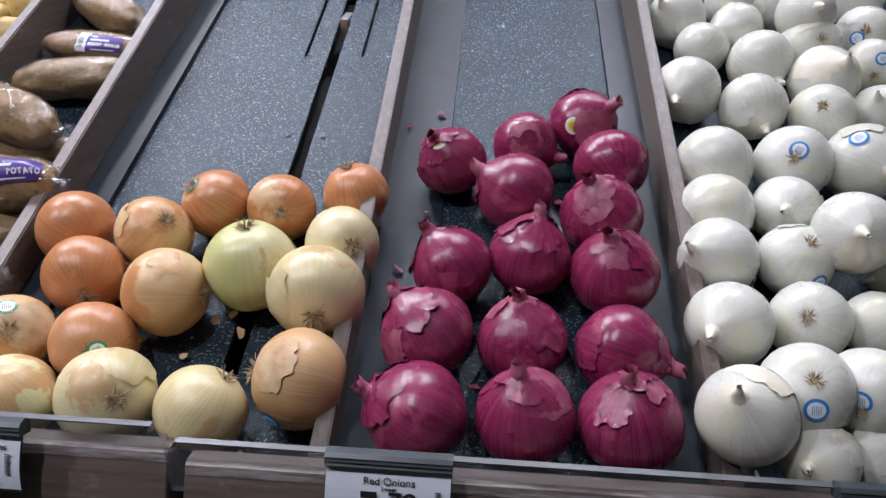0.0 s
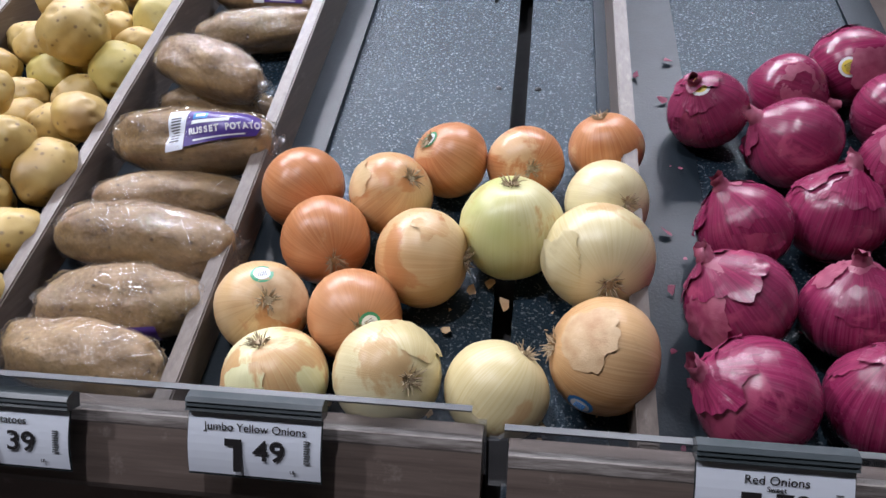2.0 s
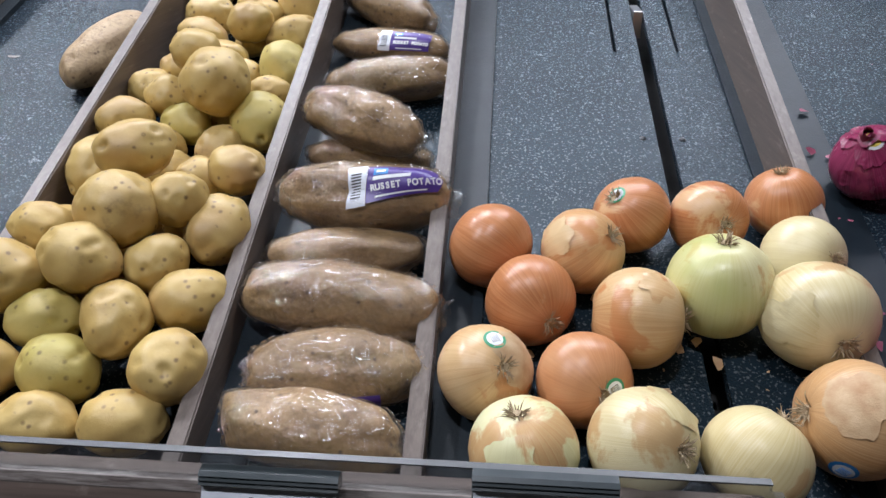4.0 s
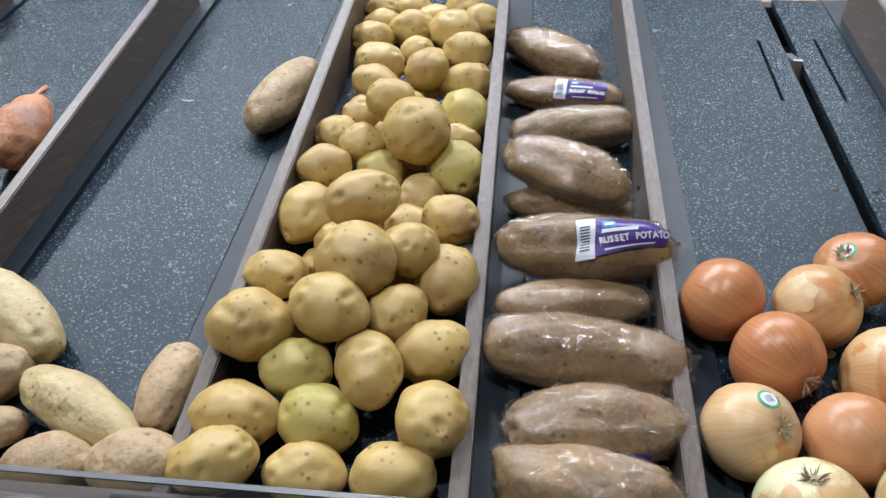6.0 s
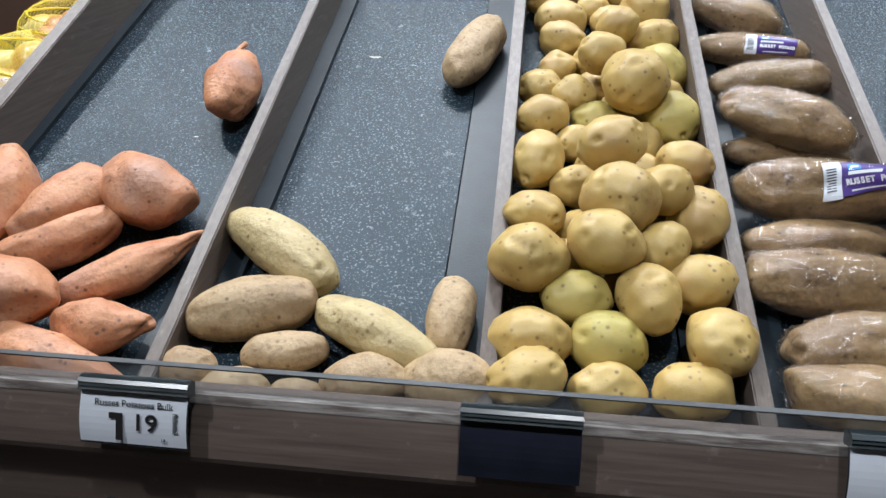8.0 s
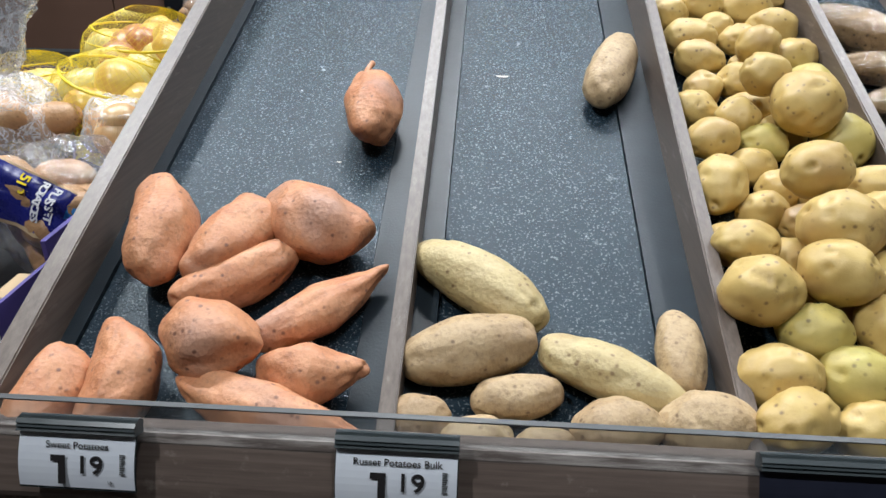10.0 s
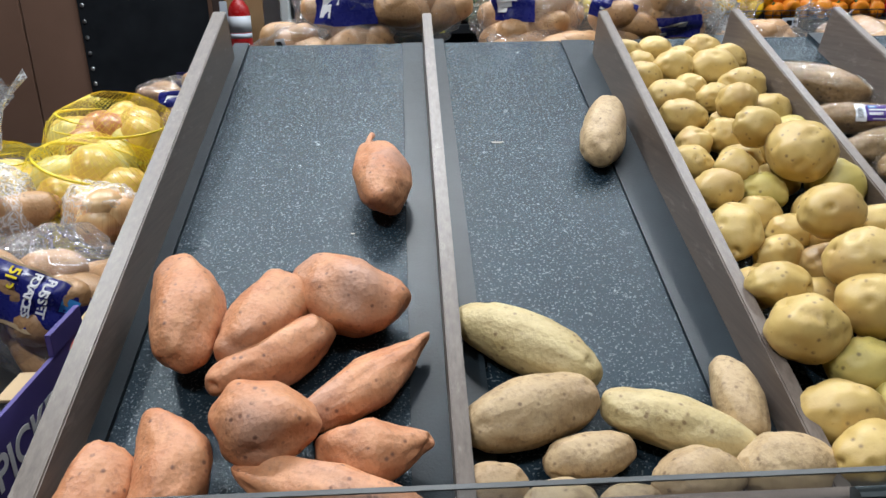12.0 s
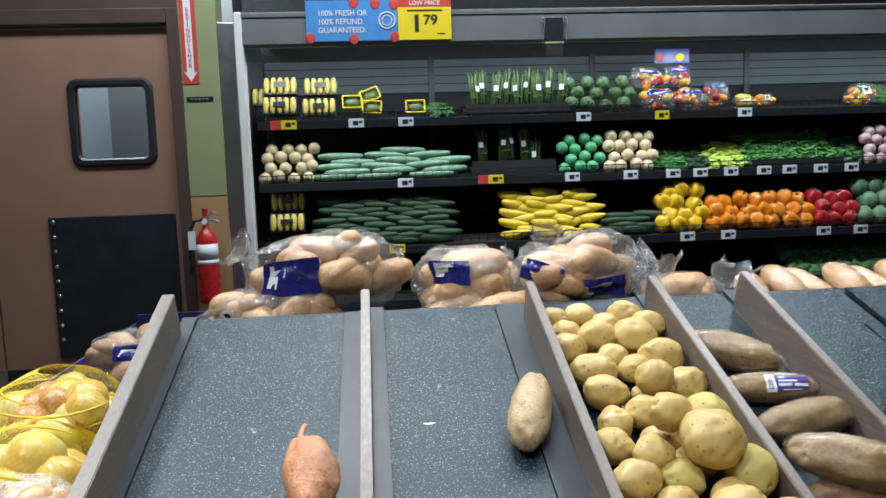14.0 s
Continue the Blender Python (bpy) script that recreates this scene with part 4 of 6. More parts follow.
white_onion((0.326, 0.419, 0.832), 0.0345, (0.21, -0.33, 0.92))
white_onion((0.631, 1.105, 1.067), 0.0443, (-0.91, -0.28, 0.30))
white_onion((0.578, 0.944, 1.015), 0.0444, (-0.10, -0.99, 0.02))
white_onion((0.535, 0.802, 0.969), 0.0455, (-0.78, -0.54, 0.32))
white_onion((0.481, 0.694, 0.932), 0.0443, (-0.82, -0.55, 0.17))
white_onion((0.465, 0.602, 0.911), 0.0418, (-0.86, -0.45, -0.23))
white_onion((0.423, 0.514, 0.884), 0.0416, (0.15, -0.98, -0.16))
white_onion((0.406, 0.448, 0.849), 0.0422, (-0.14, -0.99, -0.08))
# wrapped potatos
wrapped_potato((-0.655, 1.101, 1.057), 0.0759, 0.0344, -35, 0)
wrapped_potato((-0.639, 1.009, 1.019), 0.0738, 0.0267, -7, 1)
wrapped_potato((-0.630, 0.920, 0.995), 0.0743, 0.0325, 12, 0)
wrapped_potato((-0.646, 0.782, 0.984), 0.0741, 0.0346, -25, 0)
wrapped_potato((-0.641, 0.779, 0.940), 0.0703, 0.0237, -4, 0)
wrapped_potato((-0.625, 0.676, 0.934), 0.0869, 0.0383, -0, 2)
wrapped_potato((-0.641, 0.622, 0.892), 0.0740, 0.0285, 5, 0)
wrapped_potato((-0.631, 0.552, 0.880), 0.0880, 0.0385, -7, 0)
wrapped_potato((-0.625, 0.478, 0.853), 0.0740, 0.0365, 7, 3)
wrapped_potato((-0.635, 0.418, 0.836), 0.0760, 0.0330, -9, 0)
# gold potatos
gold_potato((-0.943, 1.145, 1.068), 0.0314, 1.03, 0.97, "yellow")
gold_potato((-0.882, 1.173, 1.080), 0.0345, 1.05, 0.95, "yellow")
gold_potato((-0.815, 1.164, 1.080), 0.0376, 1.10, 0.90, "yellow")
gold_potato((-0.867, 1.120, 1.054), 0.0259, 1.05, 0.95, "yellow")
gold_potato((-0.787, 1.102, 1.057), 0.0344, 1.07, 0.93, "yellow")
gold_potato((-0.920, 1.069, 1.046), 0.0345, 1.19, 0.81, "yellow")
gold_potato((-0.838, 1.001, 1.051), 0.0295, 1.03, 0.97, "yellow")
gold_potato((-0.782, 1.015, 1.029), 0.0348, 1.07, 0.93, "yellow")
gold_potato((-0.915, 1.014, 1.026), 0.0324, 1.09, 0.91, "yellow")
gold_potato((-0.847, 1.018, 1.016), 0.0213, 1.08, 0.92, "yellow")
gold_potato((-0.868, 0.867, 1.040), 0.0296, 1.04, 0.96, "yellow")
gold_potato((-0.777, 0.936, 1.004), 0.0367, 0.96, 1.04, "green")
gold_potato((-0.827, 0.817, 1.017), 0.0424, 0.97, 1.03, "yellow")
gold_potato((-0.923, 0.942, 0.998), 0.0285, 0.96, 1.04, "yellow")
gold_potato((-0.901, 0.843, 0.987), 0.0272, 1.00, 1.00, "yellow")
gold_potato((-0.941, 0.800, 0.971), 0.0306, 1.09, 0.91, "yellow")
gold_potato((-0.873, 0.817, 0.962), 0.0289, 1.22, 0.78, "green")
gold_potato((-0.775, 0.811, 0.969), 0.0366, 0.98, 1.02, "green")
gold_potato((-0.944, 0.724, 0.939), 0.0360, 0.91, 1.09, "yellow")
gold_potato((-0.864, 0.664, 0.984), 0.0350, 1.15, 0.85, "yellow")
gold_potato((-0.818, 0.777, 0.944), 0.0292, 0.98, 1.02, "yellow")
gold_potato((-0.773, 0.706, 0.947), 0.0317, 1.09, 0.91, "yellow")
gold_potato((-0.808, 0.620, 0.949), 0.0291, 1.02, 0.98, "yellow")
gold_potato((-0.857, 0.594, 0.949), 0.0385, 1.01, 0.99, "yellow")
gold_potato((-0.927, 0.678, 0.899), 0.0159, 0.88, 1.12, "yellow")
gold_potato((-0.945, 0.603, 0.921), 0.0290, 1.12, 0.88, "yellow")
gold_potato((-0.769, 0.619, 0.917), 0.0352, 0.95, 1.05, "yellow")
gold_potato((-0.950, 0.530, 0.905), 0.0365, 1.00, 1.00, "yellow")
gold_potato((-0.874, 0.542, 0.922), 0.0352, 1.06, 0.94, "yellow")
gold_potato((-0.812, 0.564, 0.906), 0.0290, 0.98, 1.02, "yellow")
gold_potato((-0.900, 0.507, 0.874), 0.0313, 1.09, 0.91, "green")
gold_potato((-0.831, 0.506, 0.880), 0.0347, 0.90, 1.10, "yellow")
gold_potato((-0.774, 0.542, 0.879), 0.0345, 1.06, 0.94, "yellow")
gold_potato((-0.945, 0.459, 0.852), 0.0353, 1.09, 0.91, "yellow")
gold_potato((-0.870, 0.465, 0.849), 0.0332, 1.06, 0.94, "green")
gold_potato((-0.766, 0.463, 0.860), 0.0334, 0.97, 1.03, "yellow")
gold_potato((-0.946, 0.406, 0.845), 0.0316, 1.25, 0.75, "yellow")
gold_potato((-0.871, 0.419, 0.827), 0.0302, 1.21, 0.79, "yellow")
gold_potato((-0.794, 0.422, 0.830), 0.0314, 1.21, 0.79, "yellow")
# russet potatos
russet_potato((-1.046, 0.985, 1.014), 0.0790, 0.0345, 72)
russet_potato((-1.227, 0.571, 0.877), 0.0782, 0.0326, -34)
russet_potato((-1.233, 0.486, 0.850), 0.0646, 0.0337, 17)
russet_potato((-1.188, 0.443, 0.828), 0.0400, 0.0222, 12)
russet_potato((-1.099, 0.466, 0.842), 0.0675, 0.0290, -25)
russet_potato((-1.026, 0.501, 0.847), 0.0470, 0.0252, 88)
russet_potato((-1.278, 0.411, 0.820), 0.0280, 0.0251, 6)
russet_potato((-1.223, 0.393, 0.813), 0.0329, 0.0244, 6)
russet_potato((-1.161, 0.392, 0.811), 0.0273, 0.0221, 6)
russet_potato((-1.099, 0.408, 0.824), 0.0388, 0.0305, 6)
russet_potato((-1.017, 0.412, 0.829), 0.0420, 0.0338, 6)
# sweet potatos
sweet_potato((-1.383, 0.862, 0.984), 0.0730, 0.0400, 98, "tail")
sweet_potato((-1.588, 0.612, 0.910), 0.0760, 0.0395, 102, "")
sweet_potato((-1.503, 0.604, 0.900), 0.0680, 0.0385, 66, "")
sweet_potato((-1.416, 0.638, 0.910), 0.0645, 0.0446, -26, "")
sweet_potato((-1.488, 0.563, 0.876), 0.0721, 0.0296, 38, "")
sweet_potato((-1.391, 0.536, 0.861), 0.0822, 0.0274, 41, "pointed")
sweet_potato((-1.484, 0.460, 0.866), 0.0500, 0.0405, -18, "")
sweet_potato((-1.382, 0.450, 0.840), 0.0524, 0.0315, 5, "pointed")
sweet_potato((-1.566, 0.428, 0.838), 0.0640, 0.0345, 98, "bent")
sweet_potato((-1.622, 0.405, 0.832), 0.0560, 0.0300, 86, "")
sweet_potato((-1.414, 0.403, 0.829), 0.1002, 0.0285, -17, "pointed")
# gold potatos
gold_potato((-0.867, 0.739, 0.930), 0.0267, 1.10, 0.95, "yellow")
gold_potato((-0.945, 0.893, 0.983), 0.0290, 1.10, 0.95, "yellow")
gold_potato((-0.843, 1.081, 1.043), 0.0264, 1.10, 0.95, "yellow")
gold_potato((-0.945, 1.251, 1.099), 0.0269, 1.10, 0.95, "yellow")
gold_potato((-0.868, 0.897, 0.983), 0.0279, 1.10, 0.95, "yellow")
gold_potato((-0.853, 1.222, 1.089), 0.0261, 1.10, 0.95, "yellow")
gold_potato((-0.786, 0.884, 0.980), 0.0286, 1.10, 0.95, "yellow")
gold_potato((-0.852, 0.676, 0.912), 0.0296, 1.10, 0.95, "yellow")
gold_potato((-0.889, 0.618, 0.893), 0.0299, 1.10, 0.95, "yellow")
gold_potato((-0.803, 1.250, 1.102), 0.0299, 1.10, 0.95, "yellow")
gold_potato((-0.867, 0.958, 1.007), 0.0308, 1.10, 0.95, "yellow")
gold_potato((-0.912, 0.573, 0.878), 0.0292, 1.10, 0.95, "yellow")
gold_potato((-0.844, 0.556, 0.869), 0.0263, 1.10, 0.95, "yellow")
gold_potato((-0.898, 0.697, 0.917), 0.0269, 1.10, 0.95, "yellow")
gold_potato((-0.839, 0.599, 0.885), 0.0276, 1.10, 0.95, "yellow")
gold_potato((-0.954, 0.645, 0.899), 0.0266, 1.10, 0.95, "yellow")
gold_potato((-0.890, 1.252, 1.101), 0.0286, 1.10, 0.95, "yellow")
gold_potato((-0.771, 1.210, 1.089), 0.0300, 1.10, 0.95, "yellow")
gold_potato((-0.809, 0.653, 0.903), 0.0275, 1.10, 0.95, "yellow")
gold_potato((-0.936, 1.197, 1.082), 0.0279, 1.10, 0.95, "yellow")
gold_potato((-0.822, 0.725, 0.927), 0.0286, 1.10, 0.95, "yellow")
gold_potato((-0.835, 0.852, 0.967), 0.0266, 1.10, 0.95, "yellow")
gold_potato((-0.893, 0.776, 0.943), 0.0271, 1.10, 0.95, "yellow")
gold_potato((-0.831, 0.926, 0.992), 0.0263, 1.10, 0.95, "yellow")

# ---- price tags on the rail ----
CLIP = material("tag_holder_dark", m_plain((0.032, 0.042, 0.046), (0.048, 0.058, 0.062), 30, 0.18, 0.3))


def price_tag(x, dy, dz, label, name_lines, whole, cents, printed=True):
    """A holder clipped on the sloped rail; its origin is the middle of the card's upper edge."""
    tag = tagged(empty("price_tag", m=Matrix.Translation(FIT @ Vector((x, 0.2605 + dy, 0.9885 + dz))) @ pose(0, 0, 0, -22)), label, "price tag", "price tags on the rail")
    w, h = 0.0495, 0.0450
    o = [(0.010, 0.0120), (0.003, 0.0150), (-0.004, 0.0125), (-0.0062, 0.0092), (-0.0042, 0.0082), (-0.0066, 0.0060), (-0.0044, 0.0048), (-0.0066, 0.0026), (-0.003, 0.0010), (0.010, 0.0010)]
    part("clip", prism(o, -w - 0.001, w + 0.001), CLIP, tag, "dark glossy ribbed plastic clip")

    def bow(z):
        return -0.0035 * math.sin(math.pi * min(1, max(0, -z / h)) * 0.9)

    def card(x0, x1, z0, z1, out, n=8):
        bm = bmesh.new()
        grid = [[bm.verts.new((xx, bow(z0 + (z1 - z0) * i / n) - out, z0 + (z1 - z0) * i / n)) for xx in (x0, x1)] for i in range(n + 1)]
        for a, b in zip(grid, grid[1:]):
            bm.faces.new((a[0], a[1], b[1], b[0]))
        return bm
    part("holder", card(-w - 0.0008, w + 0.0008, -h - 0.0022, 0.002, 0.0), CLIP if printed else NAVY, tag, "dark plastic holder")
    if not printed:
        return tag
    c = part("card", card(-w, w, -h, 0.001, 0.0012), PAPER, tag, "white printed price card")

    def put(name, text, size, cx, cz, bold=0.0, xs=1.0):
        o = writing(name, text, size, tag.matrix_world @ pose(cx, bow(cz) - 0.0026, cz, 90), INK, None, bold=bold, xscale=xs)
        o.parent, o.matrix_parent_inverse = c, tag.matrix_world.inverted()
    put("lettering", name_lines[0], 0.0085, 0.001, -0.0085)
    if len(name_lines) > 1:
        put("lettering", name_lines[1], 0.0050, 0.001, -0.0138)
    one = bmesh.new()
    one.faces.new([one.verts.new((-0.013 + x, bow(-0.0285) - 0.0028, -0.0285 + z * 0.98)) for x, z in ((-0.0015, -0.0125), (0.0048, -0.0125), (0.0048, 0.0125), (-0.0080, 0.0125), (-0.0080, 0.0070), (-0.0015, 0.0070))])
    part("price", one, INK, c)
    put("price", cents, 0.0215, 0.0120, -0.0245, 0.0002, 1.12)
    put("unit", "LB", 0.0035, 0.029, -0.0385)
    bm = bmesh.new()
    for i in range(10):
        box(0.0375, 0.0420 - (i % 3) * 0.0006, bow(-0.024) - 0.0026, bow(-0.024) - 0.0016, -0.0145 - i * 0.0018, -0.0138 - i * 0.0018, 0, bm)
    part("barcode", bm, GREYMETAL, c)
    return tag


price_tag(-0.344, 0, 0.014, "white price card for jumbo yellow onions on the rail", ["Jumbo Yellow Onions"], "1", "49")
price_tag(-0.071, -0.008, 0.0155, "white price card for red onions on the rail", ["Red Onions", "Sweet"], "1", "79")
price_tag(-0.990, 0, 0.003, "white price card for bulk russet potatoes on the rail", ["Russet Potatoes Bulk"], "1", "19")
price_tag(-1.195, 0, 0.003, "white price card for sweet potatoes on the rail", ["Sweet Potatoes"], "1", "19")
price_tag(-0.494, 0, 0.006, "white price card for wrapped potatoes on the rail", ["Potatoes"], "1", "39")
price_tag(-0.730, 0, 0.003, "empty dark price tag holder on the rail", [], "", "", False)
price_tag(0.232, -0.008, 0.0155, "dark price tag holder on the white onion bin", [], "", "", False)

# ---- the wall behind: stockroom door, signs, extinguisher ----
RED = material("red_paint", m_plain((0.42, 0.012, 0.014), (0.50, 0.020, 0.020), 8, 0.2, 0.35))
SIGNRED = material("sign_red", m_plain((0.50, 0.05, 0.04), (0.56, 0.065, 0.05), 10, 0.4, 0.5))
SIGNBLUE = material("sign_blue", m_plain((0.06, 0.22, 0.56), (0.09, 0.28, 0.62), 10, 0.35, 0.5))
SIGNYELLOW = material("sign_yellow", m_plain((0.78, 0.60, 0.01), (0.82, 0.64, 0.02), 10, 0.35, 0.5))
FROST = material("stockroom_light", m_plain((0.46, 0.52, 0.56), (0.62, 0.68, 0.72), 1.5, 0.4, 0.6))
WINGLASS = material("window_glass", lambda n: m_clear(n, (0.85, 0.88, 0.9), 0.04, 0.05))


def stockroom_door():
    d = tagged(empty("door_1", (DOOR_X1 - 0.49, WY + 0.05, 0)), "brown painted stockroom swing door with a small window", "door", kind="structure")
    inv = Matrix.Translation((0.49 - DOOR_X1, -WY - 0.05, 0))

    def p(name, bm, mat, label="", parent=d):
        bmesh.ops.transform(bm, matrix=inv, verts=bm.verts)
        return part(name, bm, mat, parent, label)
    x0, x1 = -3.335, DOOR_X1 - 0.004
    wx0, wx1, wz0, wz1 = -2.850, -2.490, 1.500, 1.880
    leaf = box(x0, wx0, WY + 0.03, WY + 0.075, 0.36, DOOR_H - 0.006)
    box(wx1, x1, WY + 0.03, WY + 0.075, 0.36, DOOR_H - 0.006, 0, leaf)
    box(wx0, wx1, WY + 0.03, WY + 0.075, 0.36, wz0, 0, leaf)
    box(wx0, wx1, WY + 0.03, WY + 0.075, wz1, DOOR_H - 0.006, 0, leaf)
    p("leaf", leaf, DOORBROWN, "worn brown door leaf")
    p("kick_plate", box(x0, x1, WY + 0.024, WY + 0.07, 0.02, 0.36, 0.002), BLACKMAT, "black kick plate")
    g = bmesh.new()
    # rounded rubber gasket round the glass
    for o_, i_ in ((0.045, 0.0),):
        ring = []
        for cx, cz, a0 in ((wx1, wz1, 0), (wx0, wz1, 90), (wx0, wz0, 180), (wx1, wz0, 270)):
            for k in range(5):
                a = radians(a0 + k * 22.5)
                sx, sz = (-1 if cx == wx1 else 1), (-1 if cz == wz1 else 1)
                oc = Vector((cx + sx * 0.012 + (o_ + 0.012) * math.cos(a), 0, cz + sz * 0.012 + (o_ + 0.012) * math.sin(a)))
                ic = Vector((cx + sx * 0.03 + 0.03 * math.cos(a), 0, cz + sz * 0.03 + 0.03 * math.sin(a)))
                ring.append((oc, ic))
        va = [[g.verts.new(Vector((q.x, WY + y, q.z))) for q, y in ((oc, 0.029), (oc.lerp(ic, 0.3), 0.012), (oc.lerp(ic, 0.8), 0.012), (ic, 0.03), (ic, 0.05))] for oc, ic in ring]
        for i in range(len(va)):
            a, b = va[i], va[(i + 1) % len(va)]
            for k in range(4):
                g.faces.new((a[k], a[k + 1], b[k + 1], b[k]))
    p("window_gasket", g, RUBBER, "black rubber window gasket")
    p("window_pane", box(wx0 - 0.002, wx1 + 0.002, WY + 0.045, WY + 0.051, wz0 - 0.002, wz1 + 0.002), WINGLASS, "clear door glass").visible_shadow = False
    pad = p("impact_pad", box(-3.045, -2.374, WY + 0.018, WY + 0.028, 0.42, 1.19, 0.004), RUBBER, "black rubber impact pad with studs")
    for i in range(9):
        bm = bmesh.new()
        bmesh.ops.create_uvsphere(bm, u_segments=10, v_segments=6, radius=0.011, matrix=Matrix.Translation((-3.02, WY + 0.016, 1.165 - i * 0.081)) @ Matrix.Diagonal((1, 0.5, 1, 1)))
        p("stud", bm, STEEL, "", pad)
    p("door_2_leaf", box(DOOR_X0, x0 - 0.012, WY + 0.03, WY + 0.075, 0.36, DOOR_H - 0.006), DOORBROWN)
    fr = tagged(empty("door_frame", (DOOR_X1, WY, 0)), "dark brown painted steel door frame", "door frame", kind="structure")
    bm = box(0.002, 0.062, -0.012, 0.15, 0, DOOR_H + 0.088, 0.003)
    part("jamb", bm, FRAMEBROWN, fr)
    part("head", box(DOOR_X0 - DOOR_X1, 0.001, -0.010, 0.15, DOOR_H + 0.012, DOOR_H + 0.088, 0.003), FRAMEBROWN, fr)
    # thin grey strip between the door leaf and the head
    part("light_gap", box(DOOR_X0 - DOOR_X1, 0.001, 0.02, 0.03, DOOR_H - 0.004, DOOR_H + 0.010), GREYMETAL, fr, "thin grey strip over the door")
    part("jamb", box(DOOR_X0 - DOOR_X1 - 0.09, DOOR_X0 - DOOR_X1 - 0.002, -0.012, 0.15, 0, DOOR_H + 0.088, 0.003), FRAMEBROWN, fr)


stockroom_door()
shell("wall_stockroom", box(-5, -1.9, 5.6, 5.7, 0, 3.0), FROST, "pale stockroom wall seen through the door glass", "wall")
shell("wall_stockroom_return", box(-3.07, -2.2, 5.2, 5.598, 0, 3.0), GREYMETAL, "dark grey stockroom wall end behind the door glass", "wall")
# unseen lamp, added to brighten the view through the door glass
lamp("stockroom_lamp", "AREA", (-2.8, 4.9, 2.9), (-2.8, 5.2, 0), 42, (0.92, 0.97, 1.0), 1.0, 0.3)


def wall_sign():
    s = tagged(empty("fire_extinguisher_sign", (-2.233, WY, 1.88)), "red and white fire extinguisher arrow sign on the wall", "sign")
    part("plate", box(-0.041, 0.041, -0.004, -0.001, 0, 0.50, 0.001), SIGNRED, s)
    a = bmesh.new()
    pts = [(0, 0.012), (0.036, 0.066), (0.019, 0.060), (0.019, 0.48), (-0.019, 0.48), (-0.019, 0.060), (-0.036, 0.066)]
    a.faces.new([a.verts.new((x, -0.0055, z)) for x, z in pts])
    part("arrow", a, WHITEINK, s, "white arrow")
    for i, ch in enumerate("EXTINGUISHER"):
        writing("letter", ch, 0.030, s.matrix_world @ pose(0, -0.0065, 0.385 - i * 0.0265, 90), SIGNRED, None, bold=0.0006).parent = None
        o = bpy.data.objects["letter"]
        o.name, o.parent, o.matrix_parent_inverse = "sign_letter", s, s.matrix_world.inverted()
    o = writing("sign_word", "FIRE", 0.034, s.matrix_world @ pose(0, -0.0065, 0.452, 90), SIGNRED, None, bold=0.0008, xscale=0.7)
    o.parent, o.matrix_parent_inverse = s, s.matrix_world.inverted()
    n = tagged(empty("name_plate", (-2.195, WY, 1.80)), "small dark engraved name plate on the green wall", "sign")
    part("plate", box(-0.070, 0.070, -0.004, -0.001, -0.012, 0.012, 0.001), BLACK, n)
    bm = bmesh.new()
    for i in range(5):
        box(-0.05 + i * 0.02, -0.036 + i * 0.02, -0.0052, -0.0042, -0.005, 0.005, 0, bm)
    part("worn_print", bm, GREYMETAL, n)


wall_sign()


def extinguisher():
    e = tagged(empty("fire_extinguisher", (-2.195, WY - 0.075, 0.70)), "red fire extinguisher with white label hanging on the wall", "fire extinguisher")
    r = 0.056
    prof = [(0.0, r * 0.75), (0.012, r * 0.97), (0.03, r), (0.33, r), (0.365, r * 0.9), (0.392, r * 0.6), (0.405, r * 0.36), (0.425, r * 0.33)]
    bm = tube([(0, 0, z) for z, _ in prof], [q for _, q in prof], 24)
    part("cylinder", bm, RED, e, "red painted cylinder", True)
    part("label", tube([(0, 0, 0.245), (0, 0, 0.325)], r * 1.012, 24), WHITEINK, e, "white printed label band", True)
    part("label", tube([(0, 0, 0.215), (0, 0, 0.240)], r * 1.012, 24), PAPER, e, "", True)
    part("valve", tube([(0, 0, 0.42), (0, 0, 0.47)], [0.014, 0.018], 12), STEEL, e)
    part("lever", tube([(-0.01, 0, 0.465), (0.045, -0.005, 0.495), (0.075, -0.005, 0.475)], 0.006, 8), STEEL, e, "metal squeeze lever")
    part("handle", tube([(0.0, 0, 0.455), (0.05, -0.005, 0.450), (0.075, -0.005, 0.435)], 0.006, 8), STEEL, e)
    part("gauge", tube([(0, -0.018, 0.445), (0, -0.030, 0.445)], 0.015, 14), WHITEINK, e, "pressure gauge")
    part("cap", tube([(0, 0, 0.47), (0, 0, 0.515)], [0.012, 0.016], 10), RED, e)
    part("hose", tube([(-0.015, -0.005, 0.455), (-0.055, -0.01, 0.45), (-0.083, -0.012, 0.39), (-0.090, -0.012, 0.27), (-0.086, -0.012, 0.20)], 0.009, 10), BLACK, e, "black rubber hose", True)
    part("nozzle", tube([(-0.086, -0.012, 0.21), (-0.084, -0.012, 0.16)], [0.012, 0.009], 10), BLACK, e)
    part("inspection_tag", box(-0.082, -0.044, -0.062, -0.060, 0.30, 0.40, 0.0005), PAPER, e, "white paper inspection tag")
    part("bracket", box(-0.02, 0.02, 0.05, 0.074, 0.30, 0.40, 0.002), STEEL, e)


extinguisher()

# ---- the refrigerated case ----
CASEBACK = material("case_back_panel", m_plain((0.075, 0.097, 0.112), (0.105, 0.132, 0.148), 3, 0.35, 0.5))
CX0, CX1, CY, CB = -1.985, 6.0, 4.0, 5.02


